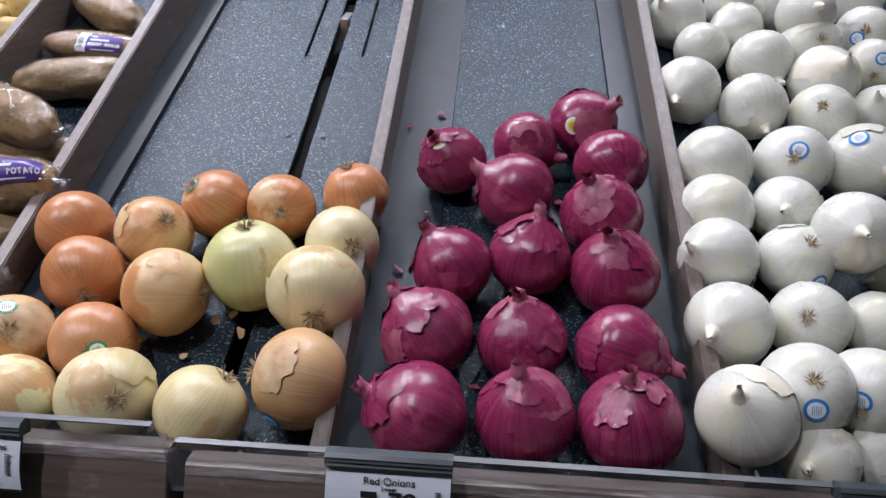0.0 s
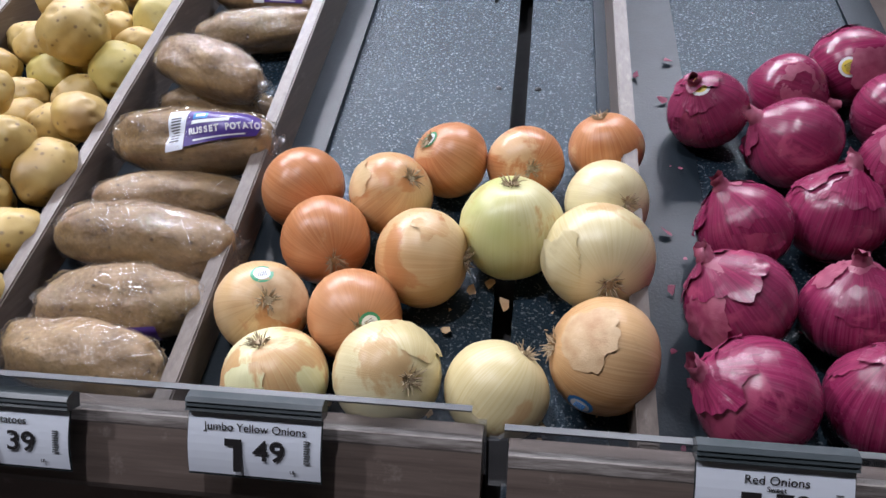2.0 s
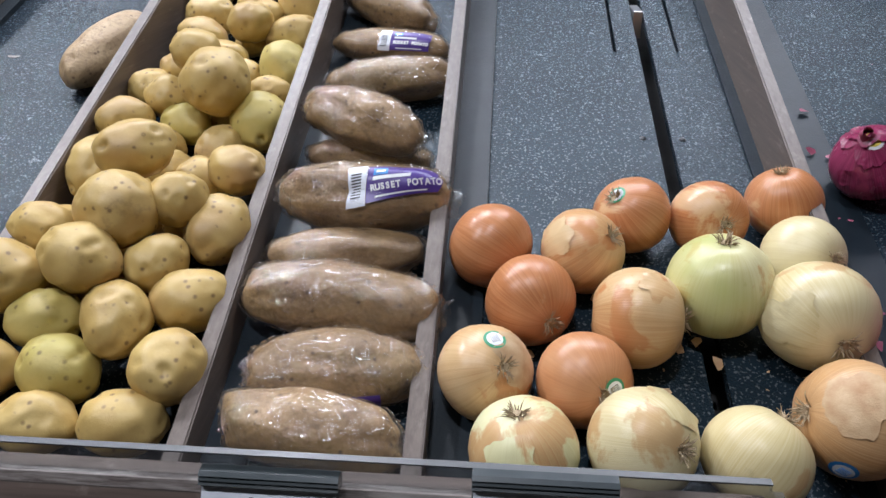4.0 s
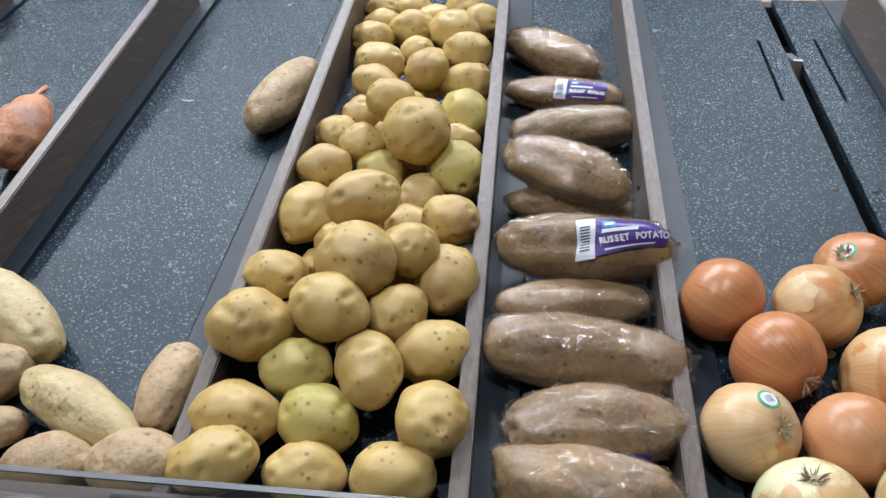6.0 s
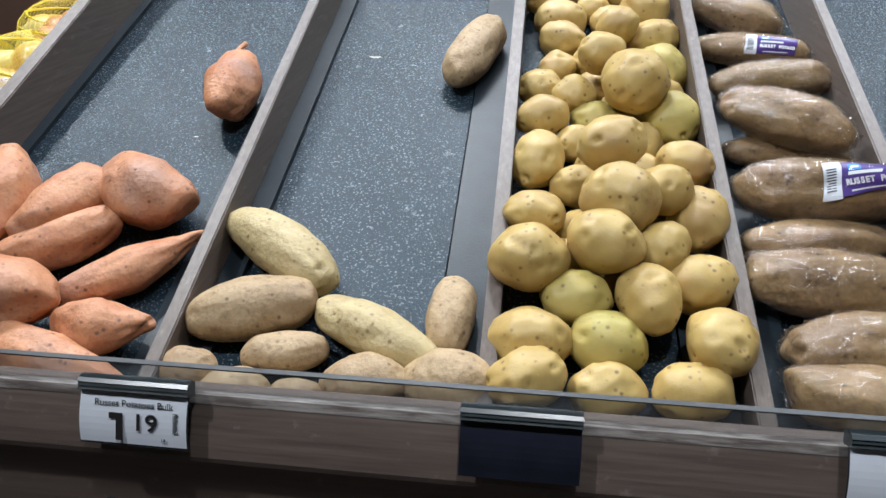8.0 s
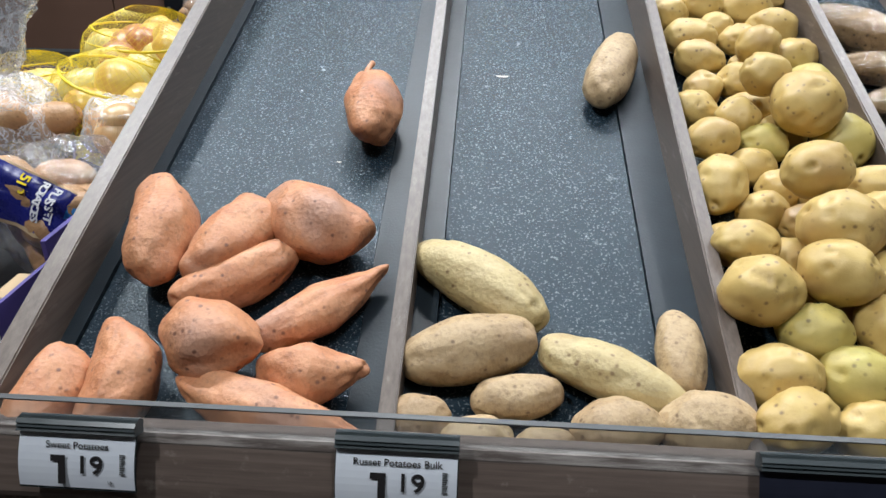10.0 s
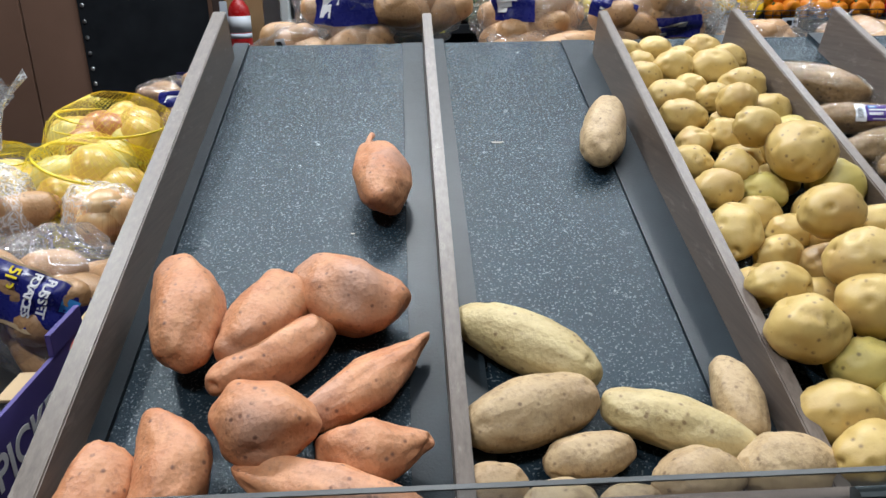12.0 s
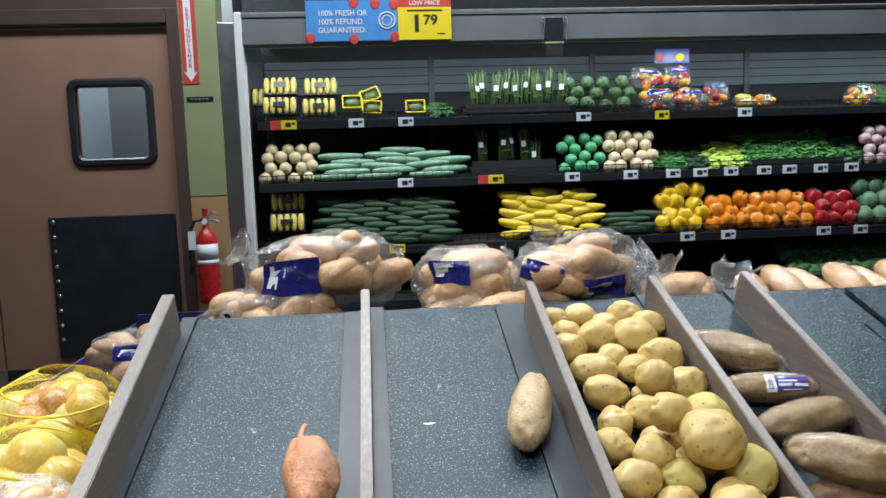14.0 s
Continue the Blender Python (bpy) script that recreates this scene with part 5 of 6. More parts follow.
def refrigerated_case():
    c = tagged(empty("refrigerated_case", (0, CY, 0)), "long grey open refrigerated produce case with black shelves", "display case")

    def p(name, bm, mat, label="", parent=c):
        bmesh.ops.translate(bm, vec=(0, -CY, 0), verts=bm.verts)
        return part(name, bm, mat, parent, label)
    p("end_panel", box(-2.084, -1.993, CY + 0.02, CB, 0, 2.20, 0.004), STEEL, "stainless end panel")
    p("end_post", box(-1.990, -1.945, CY - 0.02, CY + 0.06, 0.3, 2.245, 0.008), WHITEPAINT, "white end post")
    p("cornice", prism([(CY - 0.01, 2.060), (CY - 0.02, 2.075), (CY - 0.02, 2.235), (CY - 0.005, 2.245), (CY + 0.25, 2.245), (CY + 0.25, 2.20), (CY + 0.03, 2.20), (CY + 0.03, 2.060)], -1.944, CX1), GREYMETAL, "grey metal front cornice")
    p("cornice_trim", box(-1.944, CX1, CY - 0.026, CY - 0.0205, 2.215, 2.232), STEEL)
    p("roof", box(-1.944, CX1, CY + 0.251, CB, 2.21, 2.245), BLACKMAT)
    p("back_panel", box(-1.992, CX1, CB, CB + 0.03, 0.1, 2.209), BLACKMAT, "black case back")
    for i in range(6):
        p("back_slat", box(-1.98 + i * 1.12, -0.88 + i * 1.12, CB - 0.02, CB - 0.002, 1.90, 2.12, 0.003), CASEBACK, "grey slatted air duct panel")
        for k in range(3):
            p("slat_groove", box(-1.975 + i * 1.12, -0.885 + i * 1.12, CB - 0.0225, CB - 0.0205, 1.955 + k * 0.055, 1.961 + k * 0.055), BLACKMAT)
        up = p("upright", box(-0.885 + i * 1.12, -0.845 + i * 1.12, CB - 0.03, CB - 0.022, 0.3, 2.14), BLACK, "slotted black upright")
    for z, y, n in ((1.655, 4.28, 0.0), (1.298, 4.20, 0.0), (0.925, 4.10, 0.0), (0.62, 4.04, 0)):
        s = p("shelf", prism([(y, z), (y, z + 0.022), (CB - 0.04, z + 0.13), (CB - 0.04, z + 0.10)], -1.94, CX1), BLACKMAT, "black sloped wire shelf")
        p("shelf_lip", box(-1.94, CX1, y - 0.012, y - 0.001, z - 0.018, z + 0.030, 0.002), BLACK, "black price rail", s)
        bm = bmesh.new()
        x = -1.94
        while x < 2.6:
            tube([(x, y + 0.004, z + 0.02), (x, y + 0.004, z + 0.075)], 0.0022, 4, bm)
            x += 0.05
        tube([(-1.94, y + 0.004, z + 0.075), (2.6, y + 0.004, z + 0.075)], 0.003, 5, bm)
        tube([(-1.94, y + 0.004, z + 0.050), (2.6, y + 0.004, z + 0.050)], 0.0022, 5, bm)
        p("wire_fence", bm, BLACK, "black wire shelf fence", s)
    p("base", box(-1.94, CX1, CY + 0.02, CB, 0.0, 0.55, 0.01), GREYMETAL)
    return c


refrigerated_case()


def case_tags():
    def t(x, y, z, mat, label):
        o = tagged(empty("shelf_price_tag", (x, y - 0.014, z)), label, "price tag", "shelf price tags")
        part("card", box(-0.045, 0.045, -0.002, 0, -0.026, 0.026, 0.001), mat, o)
        bm = box(-0.02, 0.012, -0.0032, -0.0022, -0.014, 0.012)
        box(0.018, 0.036, -0.0032, -0.0022, -0.002, 0.012, 0, bm)
        part("print", bm, INK, o)
    for x in (-1.372, -1.082, -0.016, 0.99):
        t(x, 4.28, 1.665, PAPER, "small white shelf price tag")
    for x in (-1.101, -0.111, 0.244, 0.506, 0.675, 0.867, 1.075, 1.237, 1.437, 1.635):
        t(x, 4.20, 1.310, PAPER, "small white shelf price tag")
    for x in (0.081, 0.553, 0.804, 1.402, 1.637):
        t(x, 4.10, 0.937, PAPER, "small white shelf price tag")
    for x, y, z in ((-1.76, 4.28, 1.665), (-0.57, 4.20, 1.312), (-1.167, 4.10, 0.938), (0.468, 4.28, 1.662)):
        t(x, y, z, SIGNYELLOW, "yellow sale shelf price tag")
        if x < -0.5 and z > 1:
            o = tagged(empty("sale_flag", (x - 0.075, y - 0.014, z)), "small red sale flag beside a shelf tag", "price tag")
            part("card", box(-0.03, 0.03, -0.002, 0, -0.026, 0.026, 0.001), SIGNRED, o)


case_tags()


def banner():
    b = tagged(empty("price_banner", (-1.607, CY - 0.024, 2.082)), "blue and yellow price banner on the case cornice", "sign")
    part("blue_panel", box(0, 0.487, -0.010, -0.005, 0, 0.212, 0.001), SIGNBLUE, b, "blue panel with strawberries")
    y = part("yellow_panel", box(0.489, 0.778, -0.011, -0.006, 0, 0.172, 0.001), SIGNYELLOW, b, "yellow price panel")
    part("red_strip", box(0.489, 0.778, -0.011, -0.006, 0.1725, 0.212, 0.001), SIGNRED, b, "red strip")

    def w(text, size, x, z, mat, bold=0.0, xs=1.0, align="LEFT"):
        o = writing("lettering", text, size, b.matrix_world @ pose(x, -0.0125, z, 90), mat, None, align, bold, 1.0, xs)
        o.parent, o.matrix_parent_inverse = b, b.matrix_world.inverted()
    w("100% FRESH OR", 0.040, 0.062, 0.145, WHITEINK, 0.0004, 0.95)
    w("100% REFUND.", 0.040, 0.062, 0.100, WHITEINK, 0.0004, 0.95)
    w("GUARANTEED.", 0.040, 0.062, 0.056, WHITEINK, 0.0004, 0.95)
    w("LOW PRICE", 0.032, 0.634, 0.192, WHITEINK, 0.0004, 1.0, "CENTER")
    w("1", 0.125, 0.590, 0.082, INK, 0.003, 1.2, "CENTER")
    w("79", 0.072, 0.665, 0.102, INK, 0.0016, 1.1, "CENTER")
    bm = bmesh.new()
    box(0.54, 0.73, -0.0125, -0.0115, 0.150, 0.158, 0, bm)
    box(0.70, 0.74, -0.0125, -0.0115, 0.028, 0.034, 0, bm)
    part("small_print", bm, INK, b)
    part("seal", tube([(0.43 + 0.042 * math.cos(a * math.tau / 20), -0.012, 0.105 + 0.042 * math.sin(a * math.tau / 20)) for a in range(21)], 0.004, 5), WHITEINK, b, "round white seal")
    part("seal_centre", tube([(0.43 + 0.026 * math.cos(a * math.tau / 20), -0.012, 0.105 + 0.026 * math.sin(a * math.tau / 20)) for a in range(21)], 0.003, 5), WHITEINK, b)
    for x, z in ((0.02, 0.02), (0.25, 0.012), (0.47, 0.02), (0.255, 0.20), (0.37, 0.195), (0.47, 0.19)):
        bm = ball(lambda d: Vector((d.x * 0.026, d.y * 0.002, d.z * 0.026 * (1.0 if d.z > 0 else 1.25))), 10, 8)
        bmesh.ops.translate(bm, vec=(x, -0.0105, z), verts=bm.verts)
        part("strawberry_print", bm, SIGNRED, b, "", True)
    k = tagged(empty("cornice_clip", (-0.262, CY - 0.026, 1.99)), "black clip with wire loops hanging on the cornice", "clip")
    part("plate", box(-0.052, 0.052, -0.008, -0.002, 0.07, 0.20, 0.003), BLACK, k)
    part("card", box(-0.048, 0.048, -0.010, -0.003, -0.01, 0.055, 0.002), BLACKMAT, k)
    part("spring", box(-0.055, 0.055, -0.014, -0.006, 0.056, 0.069, 0.003), GREENWALL, k, "green metal hinge")
    for s in (-1, 1):
        part("wire_loop", tube([(s * 0.062 + 0.012 * math.cos(a * math.tau / 10), -0.009, 0.185 + 0.012 * math.sin(a * math.tau / 10)) for a in range(11)] + [(s * 0.066, -0.009, 0.06)], 0.0025, 5), STEEL, k)


banner()

# ---- the goods in the case ----
def veg_mat(name, c1, c2, rough=0.3, scale=30):
    def build(n):
        w = n.shifted()
        g = n.noise(w, scale, 4)
        n.colour(n.mix(n.ramp(g, (0.3, (0, 0, 0)), (0.7, (1, 1, 1))), c1, c2))
        n.rough(n.noise(w, 60, 3), rough - 0.06, rough + 0.12)
        n.bump(n.noise(w, 90, 3), 0.25, 0.001)
    return material(name, build)


V = {
    "corn": veg_mat("corn_yellow", (0.62, 0.46, 0.06), (0.75, 0.62, 0.18), 0.35, 120),
    "zucchini": veg_mat("zucchini_green", (0.006, 0.026, 0.008), (0.018, 0.058, 0.016), 0.5),
    "cucumber": veg_mat("wrapped_cucumber", (0.09, 0.19, 0.11), (0.22, 0.34, 0.24), 0.15),
    "squash": veg_mat("squash_yellow", (0.70, 0.48, 0.02), (0.80, 0.60, 0.06)),
    "yellow_pepper": veg_mat("pepper_yellow", (0.75, 0.42, 0.01), (0.82, 0.55, 0.02), 0.2),
    "orange_pepper": veg_mat("pepper_orange", (0.72, 0.20, 0.01), (0.80, 0.28, 0.015), 0.2),
    "red_pepper": veg_mat("pepper_red", (0.32, 0.008, 0.012), (0.45, 0.02, 0.03), 0.2),
    "asparagus": veg_mat("asparagus_green", (0.07, 0.12, 0.035), (0.17, 0.24, 0.08)),
    "artichoke": veg_mat("artichoke_green", (0.10, 0.18, 0.075), (0.20, 0.30, 0.14), 0.5),
    "lime": veg_mat("netted_green", (0.03, 0.26, 0.10), (0.16, 0.45, 0.22), 0.4),
    "cream": veg_mat("cream_root", (0.55, 0.42, 0.24), (0.70, 0.58, 0.38), 0.5),
    "beige": veg_mat("beige_root", (0.48, 0.38, 0.20), (0.62, 0.52, 0.32), 0.5),
    "chile": veg_mat("chile_green", (0.03, 0.12, 0.02), (0.09, 0.26, 0.05), 0.22),
    "banana_pepper": veg_mat("banana_pepper", (0.42, 0.55, 0.06), (0.58, 0.68, 0.14), 0.22),
    "leaf": veg_mat("leaf_green", (0.04, 0.11, 0.035), (0.09, 0.20, 0.06), 0.5),
    "cabbage": veg_mat("cabbage_green", (0.10, 0.20, 0.10), (0.19, 0.31, 0.17), 0.45),
    "turnip": veg_mat("turnip_purple", (0.62, 0.52, 0.46), (0.34, 0.12, 0.20), 0.4, 18),
    "pack_blue": veg_mat("bag_blue", (0.010, 0.022, 0.17), (0.025, 0.045, 0.28), 0.2),
}
rngc = random.Random(11)


def rod(half, r, bend=0.0, thin=0.5):
    """A long vegetable along x, one end thinner."""
    def shape(d):
        q = max(0.0, 1 - d.x * d.x)
        s = (q ** 0.30) / max(q ** 0.5, 1e-4)
        t = 1 - (1 - thin) * max(0, d.x) ** 1.5
        return Vector((d.x * half, d.y * r * min(s, 2.2) * t, d.z * r * min(s, 2.2) * t + bend * half * (d.x * d.x - 0.4)))
    return along_x(shape)


def proto(name, bm, mat, label, category, group, stem=None):
    ob = link_mesh(name, bm, mat, None, True)
    tagged(ob, label, category, group)
    if stem:
        part("stem", stem, V["leaf"], ob, "short green stem")
    return ob


USED = set()


def spread(ob, poses):
    """The thing at the first pose, copies of it at the rest."""
    for m in poses:
        if ob.name not in USED:
            USED.add(ob.name)
            ob.matrix_world = m
        else:
            copy_thing(ob, m)


def heap(x0, x1, y, z0, z1, dx, dz, depth, tilt=(0, 0, 0), jig=0.25, turn=25.0, back=0.38):
    """Poses for a sloped heap: rows that step up and back."""
    out, rows = [], max(1, int((z1 - z0) / dz))
    for r in range(rows + 1):
        n = max(1, int((x1 - x0) / dx))
        for i in range(n):
            x = x0 + (i + 0.5 + (0.25 if r % 2 else -0.25)) * (x1 - x0) / n
            x = min(max(x, x0 + dx * 0.4), x1 - dx * 0.4)
            out.append(pose(x + rngc.uniform(-jig, jig) * dx * 0.4, y + r * dz * back + rngc.uniform(-jig, jig) * depth * 0.3, z0 + dz * 0.5 + r * dz * 0.86 + rngc.uniform(-jig, jig) * dz * 0.4,
                            tilt[0] + rngc.uniform(-turn, turn) * 0.5, tilt[1] + rngc.uniform(-turn, turn) * 0.4, tilt[2] + rngc.uniform(-turn, turn)))
    return out


def bell(r):
    def shape(d):
        a = math.atan2(d.y, d.x)
        th = math.acos(max(-1, min(1, d.z)))
        k = 1 + 0.19 * math.cos(4 * a + 0.6) * math.sin(th) + 0.05 * math.cos(3 * a)
        return Vector((d.x * k, d.y * k, d.z * 1.18 - 0.30 * math.exp(-(th / 0.35) ** 2))) * r
    return ball(shape, 20, 14)


pepper_stem = lambda r: tube([(0, 0, r * 0.75), (r * 0.06, 0, r * 1.0), (r * 0.16, 0, r * 1.12)], [r * 0.16, r * 0.12, r * 0.14], 7)
for kind, x0, x1, z0, z1, word in (("yellow_pepper", 0.40, 0.71, 0.965, 1.20, "yellow"), ("orange_pepper", 0.72, 1.375, 0.965, 1.11, "orange"), ("red_pepper", 1.385, 1.66, 0.965, 1.09, "red")):
    spread(proto(kind, bell(0.049), V[kind], "glossy %s bell pepper heaped on a black shelf" % word, "bell pepper", "%s peppers" % word, pepper_stem(0.049)),
           heap(x0, x1, 4.16, z0, z1 + 0.03, 0.084, 0.074, 0.05, (10, 0, 0), 0.5, 70))
# squash, zucchini, cucumbers
sq = proto("yellow_squash", ball(rod(0.092, 0.029, 0.10, 0.5), 12, 12), V["squash"], "bright yellow straightneck squash on a shelf", "squash", "yellow squash")
spread(sq, heap(-0.52, 0.03, 4.15, 0.965, 1.26, 0.14, 0.034, 0.04, (0, 0, 0), 0.6, 24))
zu = proto("zucchini", ball(rod(0.102, 0.027, 0.04, 0.75), 12, 12), V["zucchini"], "dark green zucchini stacked on a shelf", "zucchini", "zucchini")
for x0, x1, z1 in ((-1.60, -1.19, 1.25), (-1.19, -0.82, 1.24), (0.07, 0.40, 1.07)):
    spread(zu, heap(x0, x1, 4.15, 0.965, z1, 0.165, 0.033, 0.03, (0, 0, 0), 0.4, 10))
cu = proto("wrapped_cucumber", ball(rod(0.135, 0.026, 0.03, 0.85), 12, 12), V["cucumber"], "long cucumber wrapped in shiny film", "cucumber", "wrapped cucumbers")
for x0, x1, z1 in ((-1.60, -1.33, 1.50), (-1.32, -1.04, 1.51), (-1.035, -0.745, 1.505)):
    spread(cu, heap(x0, x1, 4.25, 1.335, z1, 0.24, 0.034, 0.02, (0, 0, 0), 0.35, 7))
# round goods
for kind, name, label, cat, r, x0, x1, y, z0, z1 in (
        ("beige", "celery_root", "beige knobbly root in a mesh bag", "root vegetable", 0.036, -1.93, -1.60, 4.25, 1.33, 1.54),
        ("lime", "netted_lime", "green fruit in green netting", "lime", 0.036, -0.17, 0.105, 4.25, 1.33, 1.54),
        ("cream", "cream_root", "round cream coloured root on a shelf", "root vegetable", 0.038, 0.11, 0.435, 4.25, 1.33, 1.56),
        ("turnip", "turnip", "white and purple turnip on a shelf", "turnip", 0.036, 1.76, 2.10, 4.25, 1.33, 1.56),
        ("cabbage", "green_cabbage", "dull green cabbage on a shelf", "cabbage", 0.06, 1.67, 2.15, 4.18, 0.96, 1.20)):
    def lumpy(d, r=r, name=name):
        return d * r * (1 + 0.10 * noise.noise(d * 2 + Vector((r * 100, 0, 0))) + 0.05 * noise.noise(d * 6))
    spread(proto(name, ball(lumpy, 16, 12), V[kind], label, cat, name.replace("_", " ") + " heap"), heap(x0, x1, y, z0, z1, r * 2, r * 1.8, r, (0, 0, 0), 0.4, 60))


def artichoke():
    bm = ball(lambda d: d * 0.030, 10, 8)
    for row in range(6):
        th = 0.35 + row * 0.38
        for k in range(7):
            a = k * math.tau / 7 + row * 0.45
            d = Vector((math.sin(th) * math.cos(a), math.sin(th) * math.sin(a), math.cos(th)))
            up = Vector((0, 0, 1)) - d * d.z
            side = d.cross(Vector((0, 0, 1))).normalized()
            c = d * 0.036
            vs = [bm.verts.new(v) for v in (c - side * 0.014 - up * 0.014, c + side * 0.014 - up * 0.014, c + side * 0.011 + d * 0.006 + up * 0.006, c + d * 0.007 + up * 0.022, c - side * 0.011 + d * 0.006 + up * 0.006)]
            bm.faces.new(vs)
    return bm


spread(proto("artichoke", artichoke(), V["artichoke"], "green globe artichoke on the top shelf", "artichoke", "artichokes"), heap(-0.11, 0.34, 4.33, 1.70, 1.93, 0.095, 0.08, 0.03, (25, 0, 0), 0.3, 30))


def asparagus():
    b = empty("asparagus_bundle")
    tagged(b, "upright bundle of green asparagus with a white tag", "asparagus", "asparagus bundles")
    bm = bmesh.new()
    r = random.Random(3)
    for _ in range(16):
        a, s = r.uniform(0, math.tau), 0.026 * math.sqrt(r.random())
        x, y, h = s * math.cos(a), s * math.sin(a), r.uniform(0.17, 0.22)
        tube([(x, y, 0), (x * 1.1, y * 1.1, h * 0.75), (x * 1.3, y * 1.3, h * 0.9), (x * 1.4, y * 1.4, h)], [0.0055, 0.005, 0.0065, 0.0015], 6, bm)
    part("spears", bm, V["asparagus"], b, "", True)
    part("band", tube([(0, 0, 0.05), (0, 0, 0.056)], 0.030, 14), V["leaf"], b, "green rubber band")
    part("tag", box(-0.014, 0.014, -0.036, -0.034, 0.085, 0.120, 0.0005), PAPER, b, "white paper tag")
    return b


asp = asparagus()
spread(asp, [pose(-0.66 + i * 0.066 + rngc.uniform(-0.01, 0.01), 4.36 + (i % 2) * 0.03, 1.745 + (i % 2) * 0.02, -12, rngc.uniform(-8, 8), rngc.uniform(-40, 40)) for i in range(9)])
spread(asp, [pose(x, 4.34, z, -12, rngc.uniform(-8, 8), rngc.uniform(-40, 40)) for x, z in ((-0.62, 1.41), (-0.50, 1.42), (-0.45, 1.43), (-0.36, 1.41), (-0.30, 1.345))])
case_basket = tagged(link_mesh("shelf_basket", prism([(4.23, 1.33), (4.23, 1.42), (4.24, 1.42), (4.24, 1.345), (4.6, 1.46), (4.6, 1.33)], -0.70, -0.20), BLACKMAT), "black plastic basket holding asparagus on the shelf", "basket")
case_basket2 = tagged(link_mesh("shelf_basket", prism([(4.30, 1.685), (4.30, 1.755), (4.31, 1.755), (4.31, 1.70), (4.6, 1.77), (4.6, 1.69)], -0.72, -0.09), BLACKMAT), "black plastic basket under the asparagus bundles", "basket")
# chiles and beans, too many to count
for name, kind, x0, x1, z0, z1, ln, r, label in (("green_chiles", "chile", 0.445, 0.64, 1.335, 1.46, 0.035, 0.012, "heap of green chile peppers"), ("poblano_peppers", "zucchini", 0.645, 0.775, 1.335, 1.45, 0.04, 0.02, "heap of dark green peppers"),
                                                 ("banana_peppers", "banana_pepper", 0.78, 1.02, 1.335, 1.47, 0.055, 0.014, "heap of pale yellow-green peppers"), ("long_chiles", "chile", 1.03, 1.60, 1.36, 1.53, 0.05, 0.010, "heap of long green chiles in a black bin"),
                                                 ("leafy_greens", "leaf", 1.63, 1.80, 1.34, 1.48, 0.05, 0.016, "bunches of dark leafy greens"), ("parsley_bunches", "leaf", 1.93, 2.2, 1.70, 1.83, 0.04, 0.014, "bunches of leafy green herbs"),
                                                 ("broccoli_heads", "leaf", 1.25, 2.2, 0.66, 0.80, 0.04, 0.035, "dark green broccoli on the bottom shelf"), ("salad_greens", "leaf", -0.93, -0.79, 1.70, 1.77, 0.04, 0.014, "bagged leafy greens on the top shelf")):
    bm = bmesh.new()
    y = 4.36 if z0 > 1.6 else 4.27 if z0 > 1.2 else 4.12
    for _ in range(int((x1 - x0) * (z1 - z0) / (ln * r) * 2.4)):
        f = rngc.random()
        p = Vector((rngc.uniform(x0, x1), y + f * 0.20, z0 + f * (z1 - z0) + rngc.uniform(-0.01, 0.015)))
        a, e = rngc.uniform(0, math.tau), rngc.uniform(-0.4, 0.4)
        d = Vector((math.cos(a), 0.5 * math.sin(a), e)).normalized() * ln
        tube([p - d, p - d * 0.3 + Vector((0, 0, r * 0.3)), p + d * 0.5, p + d], [r * 0.5, r, r * 0.8, r * 0.15], 6, bm)
    tagged(link_mesh(name, bm, V[kind], None, True), label + " in the case", "vegetables", kind="stuff")
tagged(link_mesh("chile_bin", prism([(4.22, 1.325), (4.22, 1.375), (4.235, 1.375), (4.235, 1.34), (4.65, 1.48), (4.65, 1.325)], 1.02, 1.61), BLACKMAT), "shallow black bin of green chiles", "bin")


def corn_tray():
    b = empty("corn_tray")
    tagged(b, "black tray of husked yellow corn in film", "corn", "corn trays")
    part("tray", box(-0.10, 0.10, -0.012, 0.02, -0.055, 0.055, 0.006), BLACK, b, "black foam tray")
    for i in range(5):
        bm = ball(rod(0.05, 0.0185, 0, 0.8), 10, 10)
        bmesh.ops.transform(bm, matrix=pose(-0.078 + i * 0.039, -0.022, 0, 0, 90, 0), verts=bm.verts)
        part("ear", bm, V["corn"], b, "", True)
    part("label", box(-0.035, 0.035, -0.044, -0.0425, -0.014, 0.016), BLACK, b, "dark printed label")
    return b


spread(corn_tray(), [pose(-1.81, 4.40, 1.895, -14), pose(-1.575, 4.40, 1.888, -14), pose(-1.815, 4.36, 1.778, -14), pose(-1.587, 4.36, 1.764, -14), pose(-2.03 + 0.14, 4.46, 1.84, -14, 0, 0),
                     pose(-1.79, 4.20, 1.10, -14), pose(-1.79, 4.30, 1.215, -14)])


def frame_pack():
    b = empty("snack_pack")
    tagged(b, "small clear vegetable pack with a yellow frame", "vegetable pack", "yellow framed packs")
    for s in (((-0.055, -0.035), (0.055, -0.035)), ((0.055, -0.035), (0.055, 0.035)), ((0.055, 0.035), (-0.055, 0.035)), ((-0.055, 0.035), (-0.055, -0.035))):
        part("frame_edge", tube([(s[0][0], -0.03, s[0][1]), (s[1][0], -0.03, s[1][1])], 0.005, 6), SIGNYELLOW, b)
    part("filling", ball(lambda d: Vector((d.x * 0.05, d.y * 0.025, d.z * 0.032)) * (1 + 0.2 * noise.noise(d * 4)), 12, 8), V["asparagus"], b, "", True)
    return b


spread(frame_pack(), [pose(-1.395, 4.38, 1.79, -10, 0, 4), pose(-1.275, 4.36, 1.755, -12, 5, -4), pose(-1.285, 4.42, 1.83, -15, -20, 6), pose(-1.02, 4.36, 1.752, -10, 0, 0)])


